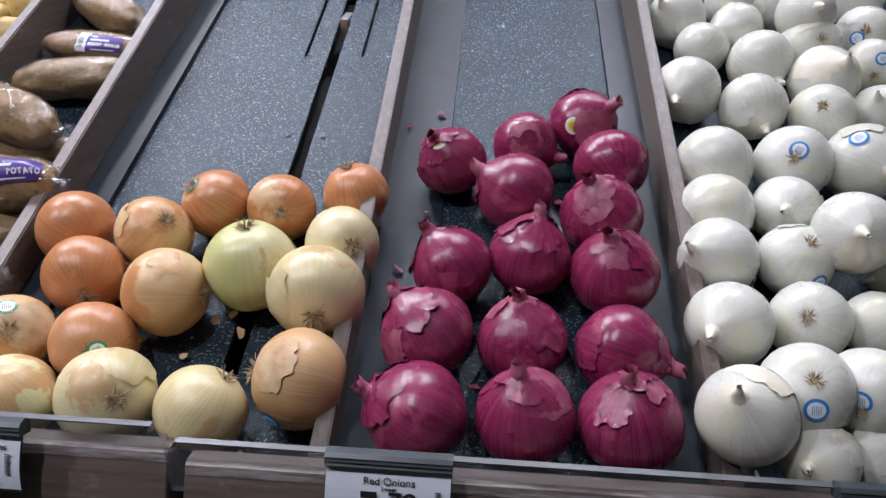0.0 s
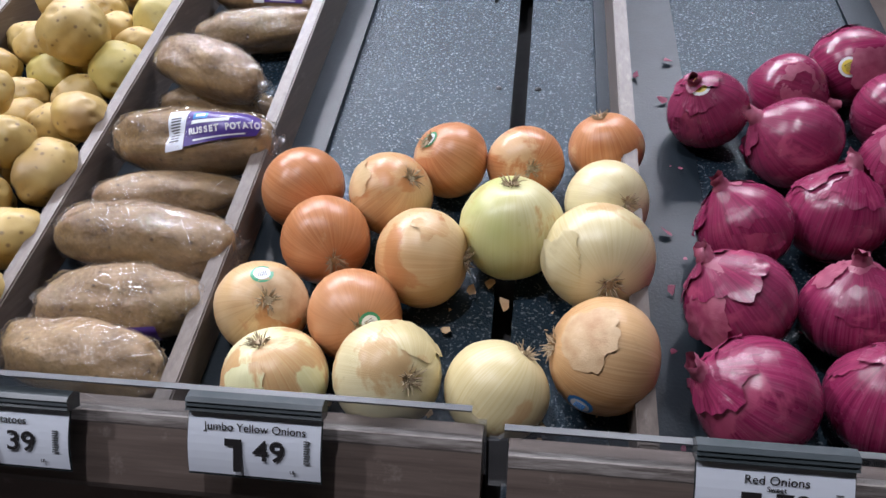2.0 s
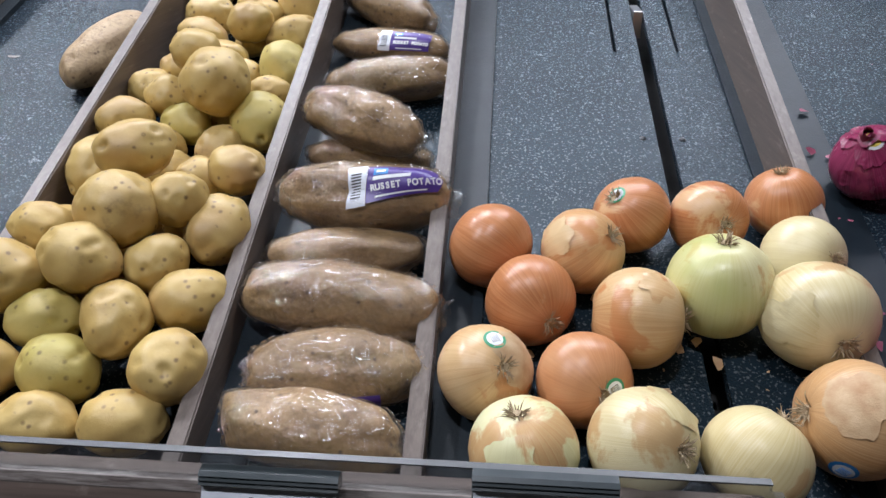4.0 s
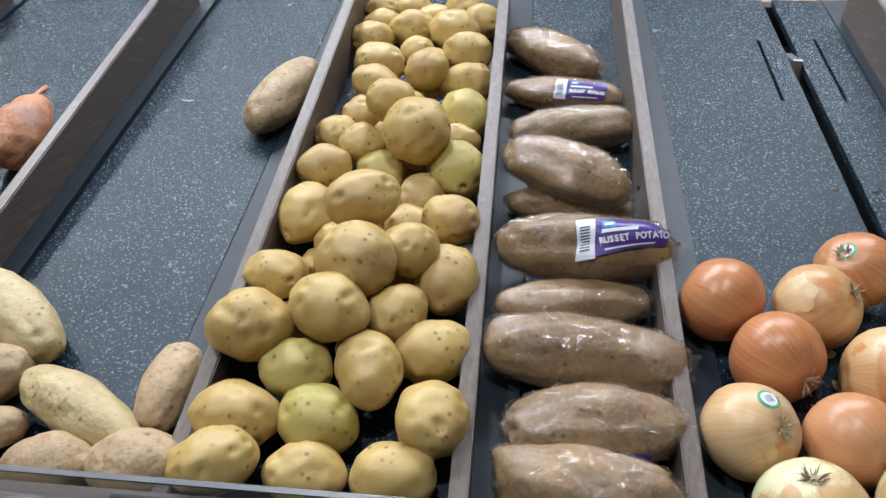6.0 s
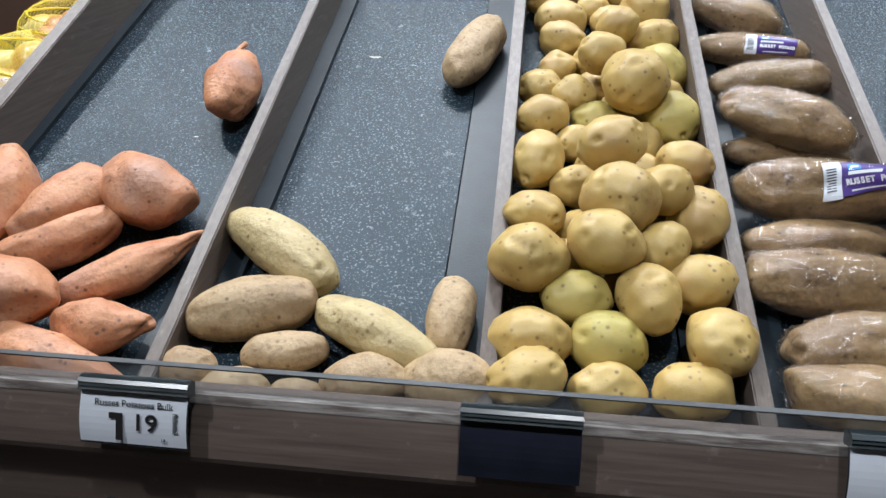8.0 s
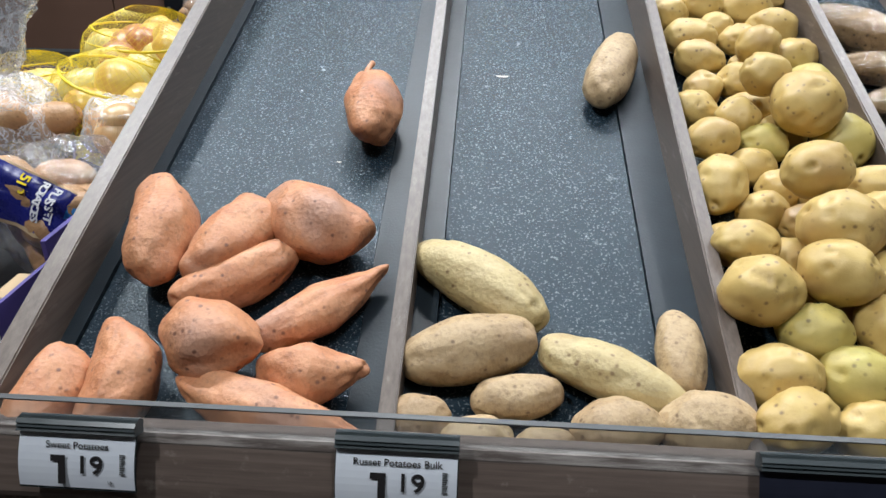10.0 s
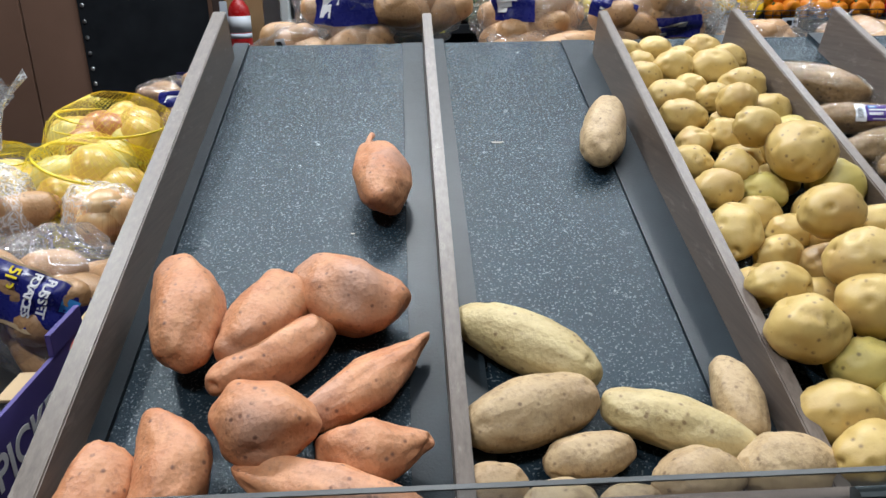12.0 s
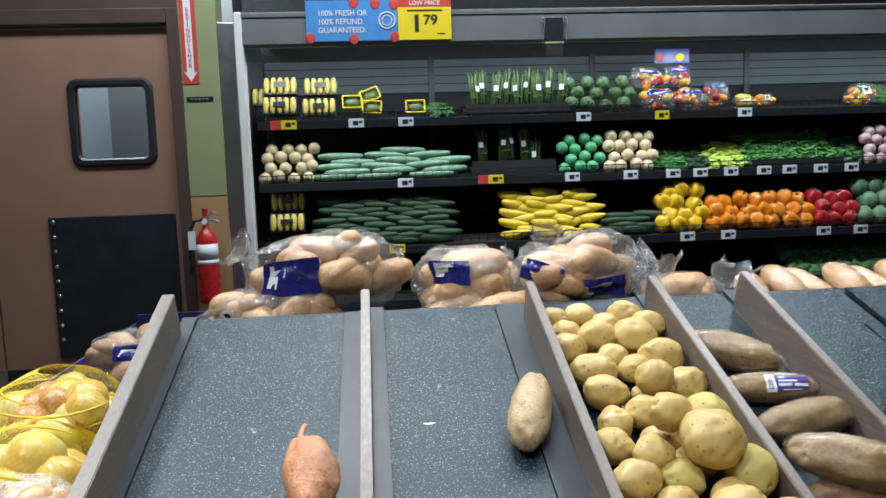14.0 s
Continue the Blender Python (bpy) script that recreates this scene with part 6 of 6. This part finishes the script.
def bag_skin(w, h, d, seed):
    def skin(dv, out=1.0):
        k = 1 + 0.20 * noise.noise(dv * 1.8 + Vector((seed, 0, 0))) + 0.10 * noise.noise(dv * 4.5 + Vector((0, seed, 0))) + 0.02 * noise.noise(dv * 13)
        g = lambda v: math.copysign(abs(v) ** 0.75, v)
        return Vector((g(dv.x) * w * 0.90, g(dv.y) * d * 0.92, g(dv.z) * h * 0.92)) * k * out
    return skin


def soft_bag(name, w, h, d, seed, fills, mats, label, category, group, film=None, prints=(), knot=None):
    """A plastic bag of produce: a pile of pieces, a loose wrinkled skin, a printed panel."""
    b = empty(name)
    tagged(b, label, category, group)
    rng = random.Random(seed)
    for k in range(fills[0]):
        r = fills[1] * rng.uniform(0.85, 1.15)
        for _ in range(40):
            p = Vector((rng.uniform(-1, 1), rng.uniform(-1, 1), rng.uniform(-1, 1)))
            if p.length < 1:
                break
        p = p.normalized() * max(p.length, 0.62)
        p = Vector((p.x * (w - r * 0.75), p.y * (d - r * 0.75), p.z * (h - r * 0.75)))
        sh = tuber(r * fills[2], r, seed + k * 1.7, eyes=4, lump=0.08)
        bm = ball(along_x(sh), 16, 12)
        bmesh.ops.transform(bm, matrix=Matrix.Translation(p) @ pose(0, 0, 0, rng.uniform(-40, 40), rng.uniform(-30, 30), rng.uniform(-50, 50)), verts=bm.verts)
        part(fills[3], bm, mats[k % len(mats)], b, "", True)

    skin = bag_skin(w, h, d, seed)
    if film:
        part("film", ball(skin, 40, 28), film, b, "loose wrinkled plastic", True).visible_shadow = False
    for cx, cz, ex, ez, mat in prints:
        bm = bmesh.new()
        n = 7
        grid = [[bm.verts.new(skin(Vector((cx + ex * (2 * i / n - 1), -1.0, cz + ez * (2 * k / n - 1))).normalized(), 1.02)) for k in range(n + 1)] for i in range(n + 1)]
        for i in range(n):
            for k in range(n):
                bm.faces.new((grid[i][k], grid[i + 1][k], grid[i + 1][k + 1], grid[i][k + 1]))
        pr = part("printed_panel", bm, mat, b, "printed panel", True)
        bars = bmesh.new()
        for q in range(3):
            z = cz + ez * (0.45 - 0.4 * q)
            vs = [skin(Vector((cx + ex * u, -1.0, z + dz_)).normalized(), 1.03) for dz_ in (-0.07 * ez / 0.3, 0.07 * ez / 0.3) for u in ((-0.6, 0.5 - 0.25 * q) if dz_ < 0 else (0.5 - 0.25 * q, -0.6))]
            bars.faces.new([bars.verts.new(v) for v in vs])
        part("print_bar", bars, WHITEINK if mat is not WHITEINK else INK, pr)
    if knot:
        bm = crumple(knot[3], min(w, h) * 0.22, min(w, h) * 0.50, seed, 26, 8)
        bmesh.ops.transform(bm, matrix=Matrix.Translation(knot[:3]) @ pose(0, 0, 0, *knot[4]), verts=bm.verts)
        part("gathered_end", bm, film or BAGFILM, b, "gathered plastic end", True).visible_shadow = False
    return b


pepmats = [V["red_pepper"], V["orange_pepper"], V["yellow_pepper"]]
for i, (x, y, z, w, h, cols) in enumerate(((0.42, 4.42, 1.90, 0.11, 0.075, pepmats), (0.62, 4.42, 1.905, 0.10, 0.07, pepmats[::-1]), (0.47, 4.36, 1.765, 0.12, 0.07, pepmats), (0.68, 4.36, 1.765, 0.10, 0.07, pepmats[::-1]),
                                           (0.86, 4.38, 1.79, 0.09, 0.085, pepmats), (1.02, 4.35, 1.735, 0.07, 0.045, pepmats[2:]), (1.15, 4.35, 1.735, 0.07, 0.045, pepmats[1:]), (1.80, 4.36, 1.76, 0.12, 0.07, pepmats[1:]))):
    b = soft_bag("mini_pepper_bag", w, h, 0.05, 5 + i, (9, 0.026, 1.2, "pepper"), cols, "bag of mixed mini sweet peppers on the shelf", "pepper bag", "mini pepper bags", BAGFILM, ((0.0, 0.35, 0.75, 0.22, V["pack_blue"]),) if i < 5 else ((0.1, 0.2, 0.2, 0.3, WHITEINK),))
    b.matrix_world = pose(x, y, z, -12, rngc.uniform(-10, 10), rngc.uniform(-8, 8))
part_bag = tagged(empty("display_card", (0.60, 4.44, 1.99)), "blue display card above the pepper bags", "sign")
part("card", box(-0.11, 0.11, -0.004, 0, 0, 0.085, 0.001), V["pack_blue"], part_bag)
for x in (-0.08, 0.05):
    bm = ball(lambda d: Vector((d.x * 0.028, d.y * 0.002, d.z * 0.024)), 10, 8)
    bmesh.ops.translate(bm, vec=(x, -0.005, 0.035), verts=bm.verts)
    part("pepper_print", bm, SIGNYELLOW if x > 0 else SIGNRED, part_bag, "", True)

# ---- bagged potatoes on the far side of the display ----
BAGBLUE = material("bag_print_blue", m_plain((0.014, 0.017, 0.14), (0.022, 0.026, 0.21), 20, 0.2, 0.35))
POT2 = material("potato_bagged", m_potato((0.38, 0.205, 0.090), (0.50, 0.305, 0.150), (0.36, 0.205, 0.10), (0.18, 0.10, 0.05), 0.42, 0.25))
for x, y, z, w, h, d, seed, n, prints, knot, rot, word in (
        (-1.405, 1.52, 1.175, 0.200, 0.090, 0.10, 3.3, 36, ((-0.40, 0.12, 0.40, 0.36, BAGBLUE),), (-0.155, 0, 0.06, 0.035, (0, -55, 0)), 4, "clear bag"),
        (-1.515, 1.455, 1.095, 0.145, 0.060, 0.07, 5.1, 20, ((-0.55, 0.1, 0.12, 0.35, WHITEINK),), None, 2, "net bag"),
        (-1.09, 1.53, 1.145, 0.115, 0.080, 0.09, 7.7, 22, ((-0.35, 0.35, 0.42, 0.36, BAGBLUE),), (0.09, 0, 0.03, 0.035, (0, 60, 0)), -3, "clear bag"),
        (-1.06, 1.46, 1.080, 0.15, 0.045, 0.06, 8.4, 16, ((-0.7, 0.2, 0.15, 0.4, WHITEINK),), None, 0, "clear bag"),
        (-0.90, 1.47, 1.150, 0.095, 0.070, 0.07, 9.2, 13, ((0.0, 0.25, 0.45, 0.30, BAGBLUE),), (-0.02, 0, 0.05, 0.06, (0, -15, 0)), -28, "clear bag"),
        (-0.79, 1.50, 1.160, 0.115, 0.090, 0.09, 12.4, 24, ((-0.25, -0.35, 0.55, 0.30, BAGBLUE),), None, 6, "clear bag"),
        (-0.57, 1.52, 1.085, 0.10, 0.050, 0.08, 15.0, 13, (), (-0.04, 0, 0.03, 0.06, (0, -10, 0)), 0, "clear bag")):
    b = soft_bag("potato_bag", w, h, d, seed, (int(n * 0.72), 0.036, 1.45, "potato"), [POT2], "%s of light brown potatoes behind the display" % word, "potato bag", "potato bags", BAGFILM, prints, knot)
    b.matrix_world = pose(x, y, z, 0, rot * -0.6, rot)
for i in range(7):
    wrapped = tuber_thing("wrapped_potato", (-0.41 + i * 0.075 + (i % 2) * 0.008, 1.50 + (i % 3) * 0.012, 1.085 + (i % 2) * 0.012), 0.075, 0.036, 80 + (i * 37) % 25, POT2, "pale potato wrapped in clear film", "potato", "wrapped potatoes behind", eyes=4)
    f = part("film", ball(along_x(lambda d, s=wrapped[1]: s(d) * 1.03 * (1 + 0.02 * noise.noise(d * 6)))), FILM, wrapped[0], "clear film", True)
    f.visible_shadow = False
bm = crumple(0.07, 0.015, 0.04, 2.2, 26, 8)
loose = tagged(link_mesh("loose_plastic", bm, BAGFILM, None, True), "crumpled clear plastic bag top", "plastic bag")
loose.matrix_world = pose(-0.50, 1.48, 1.10, 10, 15, 0)
loose = tagged(link_mesh("loose_plastic", crumple(0.11, 0.02, 0.055, 4.6, 30, 9), LOOSEFILM, None, True), "upright crumpled end of a clear plastic bag", "plastic bag")
loose.matrix_world = pose(-0.66, 1.50, 1.09, -5, -12, 0)

# ---- the carton bin beside the display: netted onions, bagged potatoes ----
CARTON = material("carton_purple", m_plain((0.060, 0.045, 0.20), (0.085, 0.062, 0.27), 12, 0.5, 0.65))
KRAFT = material("carton_kraft", m_plain((0.42, 0.30, 0.17), (0.52, 0.38, 0.22), 14, 0.7, 0.85))
NETYELLOW = material("net_yellow", None, 0.4, base=(0.78, 0.62, 0.03))


def produce_carton(y0, y1, z1, xl):
    c = tagged(empty("produce_carton", (-1.95, (y0 + y1) / 2, 0.45)), "open purple printed cardboard produce carton", "carton", "produce cartons")
    cy = (y0 + y1) / 2

    def p(name, bm, mat, label="", parent=c):
        bmesh.ops.translate(bm, vec=(1.95, -cy, -0.45), verts=bm.verts)
        return part(name, bm, mat, parent, label)
    s = p("side_wall", box(-1.760, -1.755, y0, y1, 0.45, z1), [CARTON], "purple side with red fruit print")
    for a, b in ((0.25, 0.32), (0.40, 0.70)):
        p("top_flap", box(-1.761, -1.754, y0 + (y1 - y0) * a, y0 + (y1 - y0) * b, z1 + 0.0005, z1 + 0.028, 0.001), CARTON, "", s)
        p("corrugated_edge", box(-1.7605, -1.7545, y0 + (y1 - y0) * b, y0 + (y1 - y0) * (b + 0.06), z1 + 0.0005, z1 + 0.006), KRAFT, "raw corrugated cardboard edge", s)
    p("inner_flap", box(-1.786, -1.763, y0 + (y1 - y0) * 0.185, y0 + (y1 - y0) * 0.235, z1 - 0.012, z1 - 0.008, 0.001, None), KRAFT, "folded kraft flap", s)
    p("side_wall", box(xl - 0.005, xl, y0, y1, 0.45, z1), CARTON)
    p("end_wall", box(xl + 0.001, -1.761, y0, y0 + 0.005, 0.45, z1 - 0.03), CARTON)
    p("end_wall", box(xl + 0.001, -1.761, y1 - 0.005, y1, 0.45, z1 + 0.03), CARTON)
    # added black block stands for the deep shade inside the carton
    p("liner", box(xl + 0.002, -1.762, y0 + 0.006, y1 - 0.006, 0.452, z1 - 0.16), BLACKMAT, "black block for the shade inside the carton")
    return c, s


cart, side = produce_carton(0.36, 1.52, 0.838, -2.345)
o = writing("lettering", "PICKED", 0.052, pose(-1.7545, 0.585, 0.785, 90, 0, 90), WHITEINK, None, bold=0.001)
o.parent, o.matrix_parent_inverse = side, cart.matrix_world.inverted()
for y, z, r in ((0.475, 0.80, 0.024), (0.40, 0.74, 0.040), (0.455, 0.735, 0.035), (0.70, 0.815, 0.02)):
    bm = ball(lambda d: Vector((d.x * 0.0015, d.y * r, d.z * r * (1.0 if d.z > 0 else 1.3))), 14, 10)
    bmesh.ops.translate(bm, vec=(1.95 - 1.7535, y - 0.94, z - 0.45), verts=bm.verts)
    part("fruit_print", bm, SIGNRED, side, "red strawberry print", True)
produce_carton(1.54, 2.45, 0.90, -2.11)


def net_bag(x, y, z, r0, seed, count, cols):
    b = soft_bag("onion_net_bag", r0, r0 * 0.75, r0, seed, (count + 10, 0.043, 1.02, "onion"), cols, "yellow net bag of yellow onions in a carton", "onion bag", "onion net bags", None)
    bm = bmesh.new()

    def skin(d):
        return Vector((d.x * r0 * 1.08, d.y * r0 * 1.08, d.z * r0 * 0.88)) * (1 + 0.08 * noise.noise(d * 2 + Vector((seed, 0, 0))))
    for k in range(56):
        for sgn in (-1, 1):
            pts = []
            for i in range(15):
                th = 0.25 + (math.pi - 0.5) * i / 14
                a = k * math.tau / 56 + sgn * th * 0.9
                pts.append(skin(Vector((math.sin(th) * math.cos(a), math.sin(th) * math.sin(a), math.cos(th)))))
            tube(pts, 0.00032, 3, bm)
    part("net", bm, NETYELLOW, b, "yellow plastic netting")
    bm = bmesh.new()
    for k in range(3):
        tube([skin(Vector((math.cos(a), math.sin(a) * 0.8, 0.75 - 0.3 * k)).normalized()) * 0.985 for a in [j * 0.30 + k * 1.7 for j in range(9)]], [0.0008 + 0.0022 * math.sin(math.pi * j / 8) for j in range(9)], 6, bm)
    part("net_seam", bm, NETYELLOW, b, "thick yellow seam", True)
    b.matrix_world = pose(x, y, z, seed * 7 % 20, seed * 5 % 15, seed * 40 % 360)


NETONION = veg_mat("netted_onion_gold", (0.66, 0.40, 0.08), (0.76, 0.58, 0.16), 0.3, 25)
NETPALE = veg_mat("netted_onion_pale", (0.68, 0.58, 0.16), (0.78, 0.70, 0.30), 0.3, 25)
onmats = [NETONION, NETPALE, ONION["orange"], NETONION]
net_bag(-1.875, 1.14, 0.885, 0.120, 2.0, 14, onmats)
net_bag(-1.93, 1.38, 0.915, 0.125, 3.0, 14, onmats)
net_bag(-2.12, 1.24, 0.845, 0.130, 5.0, 14, onmats)
pink = soft_bag("onion_bag", 0.066, 0.055, 0.06, 51.0, (5, 0.034, 1.1, "onion"), [ONION["tan"]], "small clear bag of pinkish onions", "onion bag", "", LOOSEFILM)
pink.matrix_world = pose(-1.832, 1.035, 0.885, 0, 10, 20)
BW, BH, BD, BSEED = 0.112, 0.105, 0.115, 21.0
rb = soft_bag("potato_bag", BW, BH, BD, BSEED, (16, 0.036, 1.6, "potato"), [POT2], "clear bag of russet potatoes with a blue printed band", "potato bag", "potato bags", BAGFILM)
rb.matrix_world = pose(-1.842, 0.862, 0.815, 0, 10, -20)
rbskin = bag_skin(BW, BH, BD, BSEED)
panel = part("printed_band", band(rbskin, -0.95, 0.95, 6, 56, 1.035, None, 20, 10), BAGBLUE, rb, "blue printed band", True)
for a0, a1 in ((3.5, 6), (56, 58)):
    part("band_trim", band(rbskin, -0.95, 0.95, a0, a1, 1.036, None, 20, 1), KRAFT, panel, "orange-brown trim line", True)


def band_word(text, x, a0, a1, size, mat):
    """Letters that run down the bag's front across the band."""
    for k, ch in enumerate(text):
        a = radians(a0 + (a1 - a0) * k / max(1, len(text) - 1))
        s = math.sqrt(1 - x * x)
        at = rbskin(Vector((x, -math.cos(a) * s, math.sin(a) * s)), 1.055)
        rot = Matrix(((0, 1, 0), (-math.sin(a), 0, -math.cos(a)), (-math.cos(a), 0, math.sin(a)))).to_4x4()
        o = writing("label_letter", ch, size, rb.matrix_world @ Matrix.Translation(at) @ rot, mat, None, bold=0.0005)
        o.parent, o.matrix_parent_inverse = panel, rb.matrix_world.inverted()


band_word("RUSSET", 0.44, 50, 20, 0.019, WHITEINK)
band_word("POTATOES", 0.25, 52, 16, 0.018, WHITEINK)
band_word("5lbs", 0.02, 50, 32, 0.024, SIGNYELLOW)
part("emblem", band(rbskin, 0.64, 0.80, 26, 42, 1.05, None, 6, 6), STICKB, panel, "light blue round emblem", True)
clear = soft_bag("potato_bag", 0.105, 0.105, 0.11, 31.0, (7, 0.038, 1.5, "potato"), [POT2], "loosely tied clear bag of potatoes", "potato bag", "potato bags", LOOSEFILM, (), (0.0, 0, 0.06, 0.17, (12, 18, 0)))
clear.matrix_world = pose(-2.01, 0.985, 0.87, 0, 0, 0)
back_bag = soft_bag("potato_bag", 0.16, 0.09, 0.10, 41.0, (20, 0.036, 1.3, "potato"), [POT2], "clear bag of potatoes with blue print", "potato bag", "potato bags", BAGFILM, ((0.1, 0.4, 0.5, 0.3, BAGBLUE),))
back_bag.matrix_world = pose(-1.93, 1.95, 0.90, 0, 0, 0)
carton_stand = tagged(link_mesh("carton_stand", box(-2.36, -1.70, 0.38, 2.46, 0, 0.449, 0.004), BLACKMAT), "black stand under the produce cartons", "stand")

# ---- crumbs of dry skin and scuffs on the deck ----
def flakes(name, mat, label, count, x0, x1, y0, y1, seed):
    bm = bmesh.new()
    r = random.Random(seed)
    for _ in range(count):
        x, y, s = r.uniform(x0, x1), r.uniform(y0, y1), r.uniform(0.002, 0.009)
        m = on_deck(x, y, 0.003 + 0.0025, r.uniform(0, 360)) @ pose(0, 0, 0, r.uniform(-25, 25), r.uniform(-25, 25), 0)
        vs = [bm.verts.new(m @ Vector((s * math.cos(a) * r.uniform(0.5, 1.2), s * math.sin(a) * r.uniform(0.3, 0.9), r.uniform(0, 0.3) * s))) for a in (0, 1.1, 2.0, 3.2, 4.1, 5.3)]
        bm.faces.new(vs)
    return tagged(link_mesh(name, bm, mat), label, "onion skin", kind="stuff")


flakes("onion_skin_crumbs", DRYSKIN["yellow"], "crumbs of dry tan onion skin on the deck", 60, -0.50, -0.18, 0.40, 0.66, 5)
flakes("red_skin_crumbs", DRYSKIN["red"], "crumbs of dry purple onion skin on the deck", 40, -0.14, 0.18, 0.40, 0.95, 6)
flakes("white_skin_crumbs", DRYSKIN["white"], "crumbs of thin white onion skin on the deck", 30, 0.21, 0.70, 0.40, 1.20, 7)
flakes("red_skin_fleck", DRYSKIN["red"], "single red skin fleck on the empty deck", 1, 0.02, 0.04, 1.00, 1.03, 8)
SCUFF = material("deck_scuff", m_plain((0.20, 0.19, 0.17), (0.30, 0.28, 0.25), 90, 0.6, 0.8))
for x, y, w, d in ((-1.206, 1.01, 0.009, 0.004), (-0.95, 0.99, 0.006, 0.002), (-1.42, 0.80, 0.003, 0.002)):
    bm = bmesh.new()
    vs = [bm.verts.new((w * math.cos(a) * (1 + 0.3 * math.sin(3 * a)), d * math.sin(a) * (1 + 0.4 * math.cos(2 * a)), 0)) for a in [k * math.tau / 12 for k in range(12)]]
    bm.faces.new(vs)
    s = tagged(link_mesh("scuff_mark", bm, SCUFF), "pale scuff mark on the deck", "scuff", kind="stuff")
    s.matrix_world = on_deck(x, y, 0.0012)
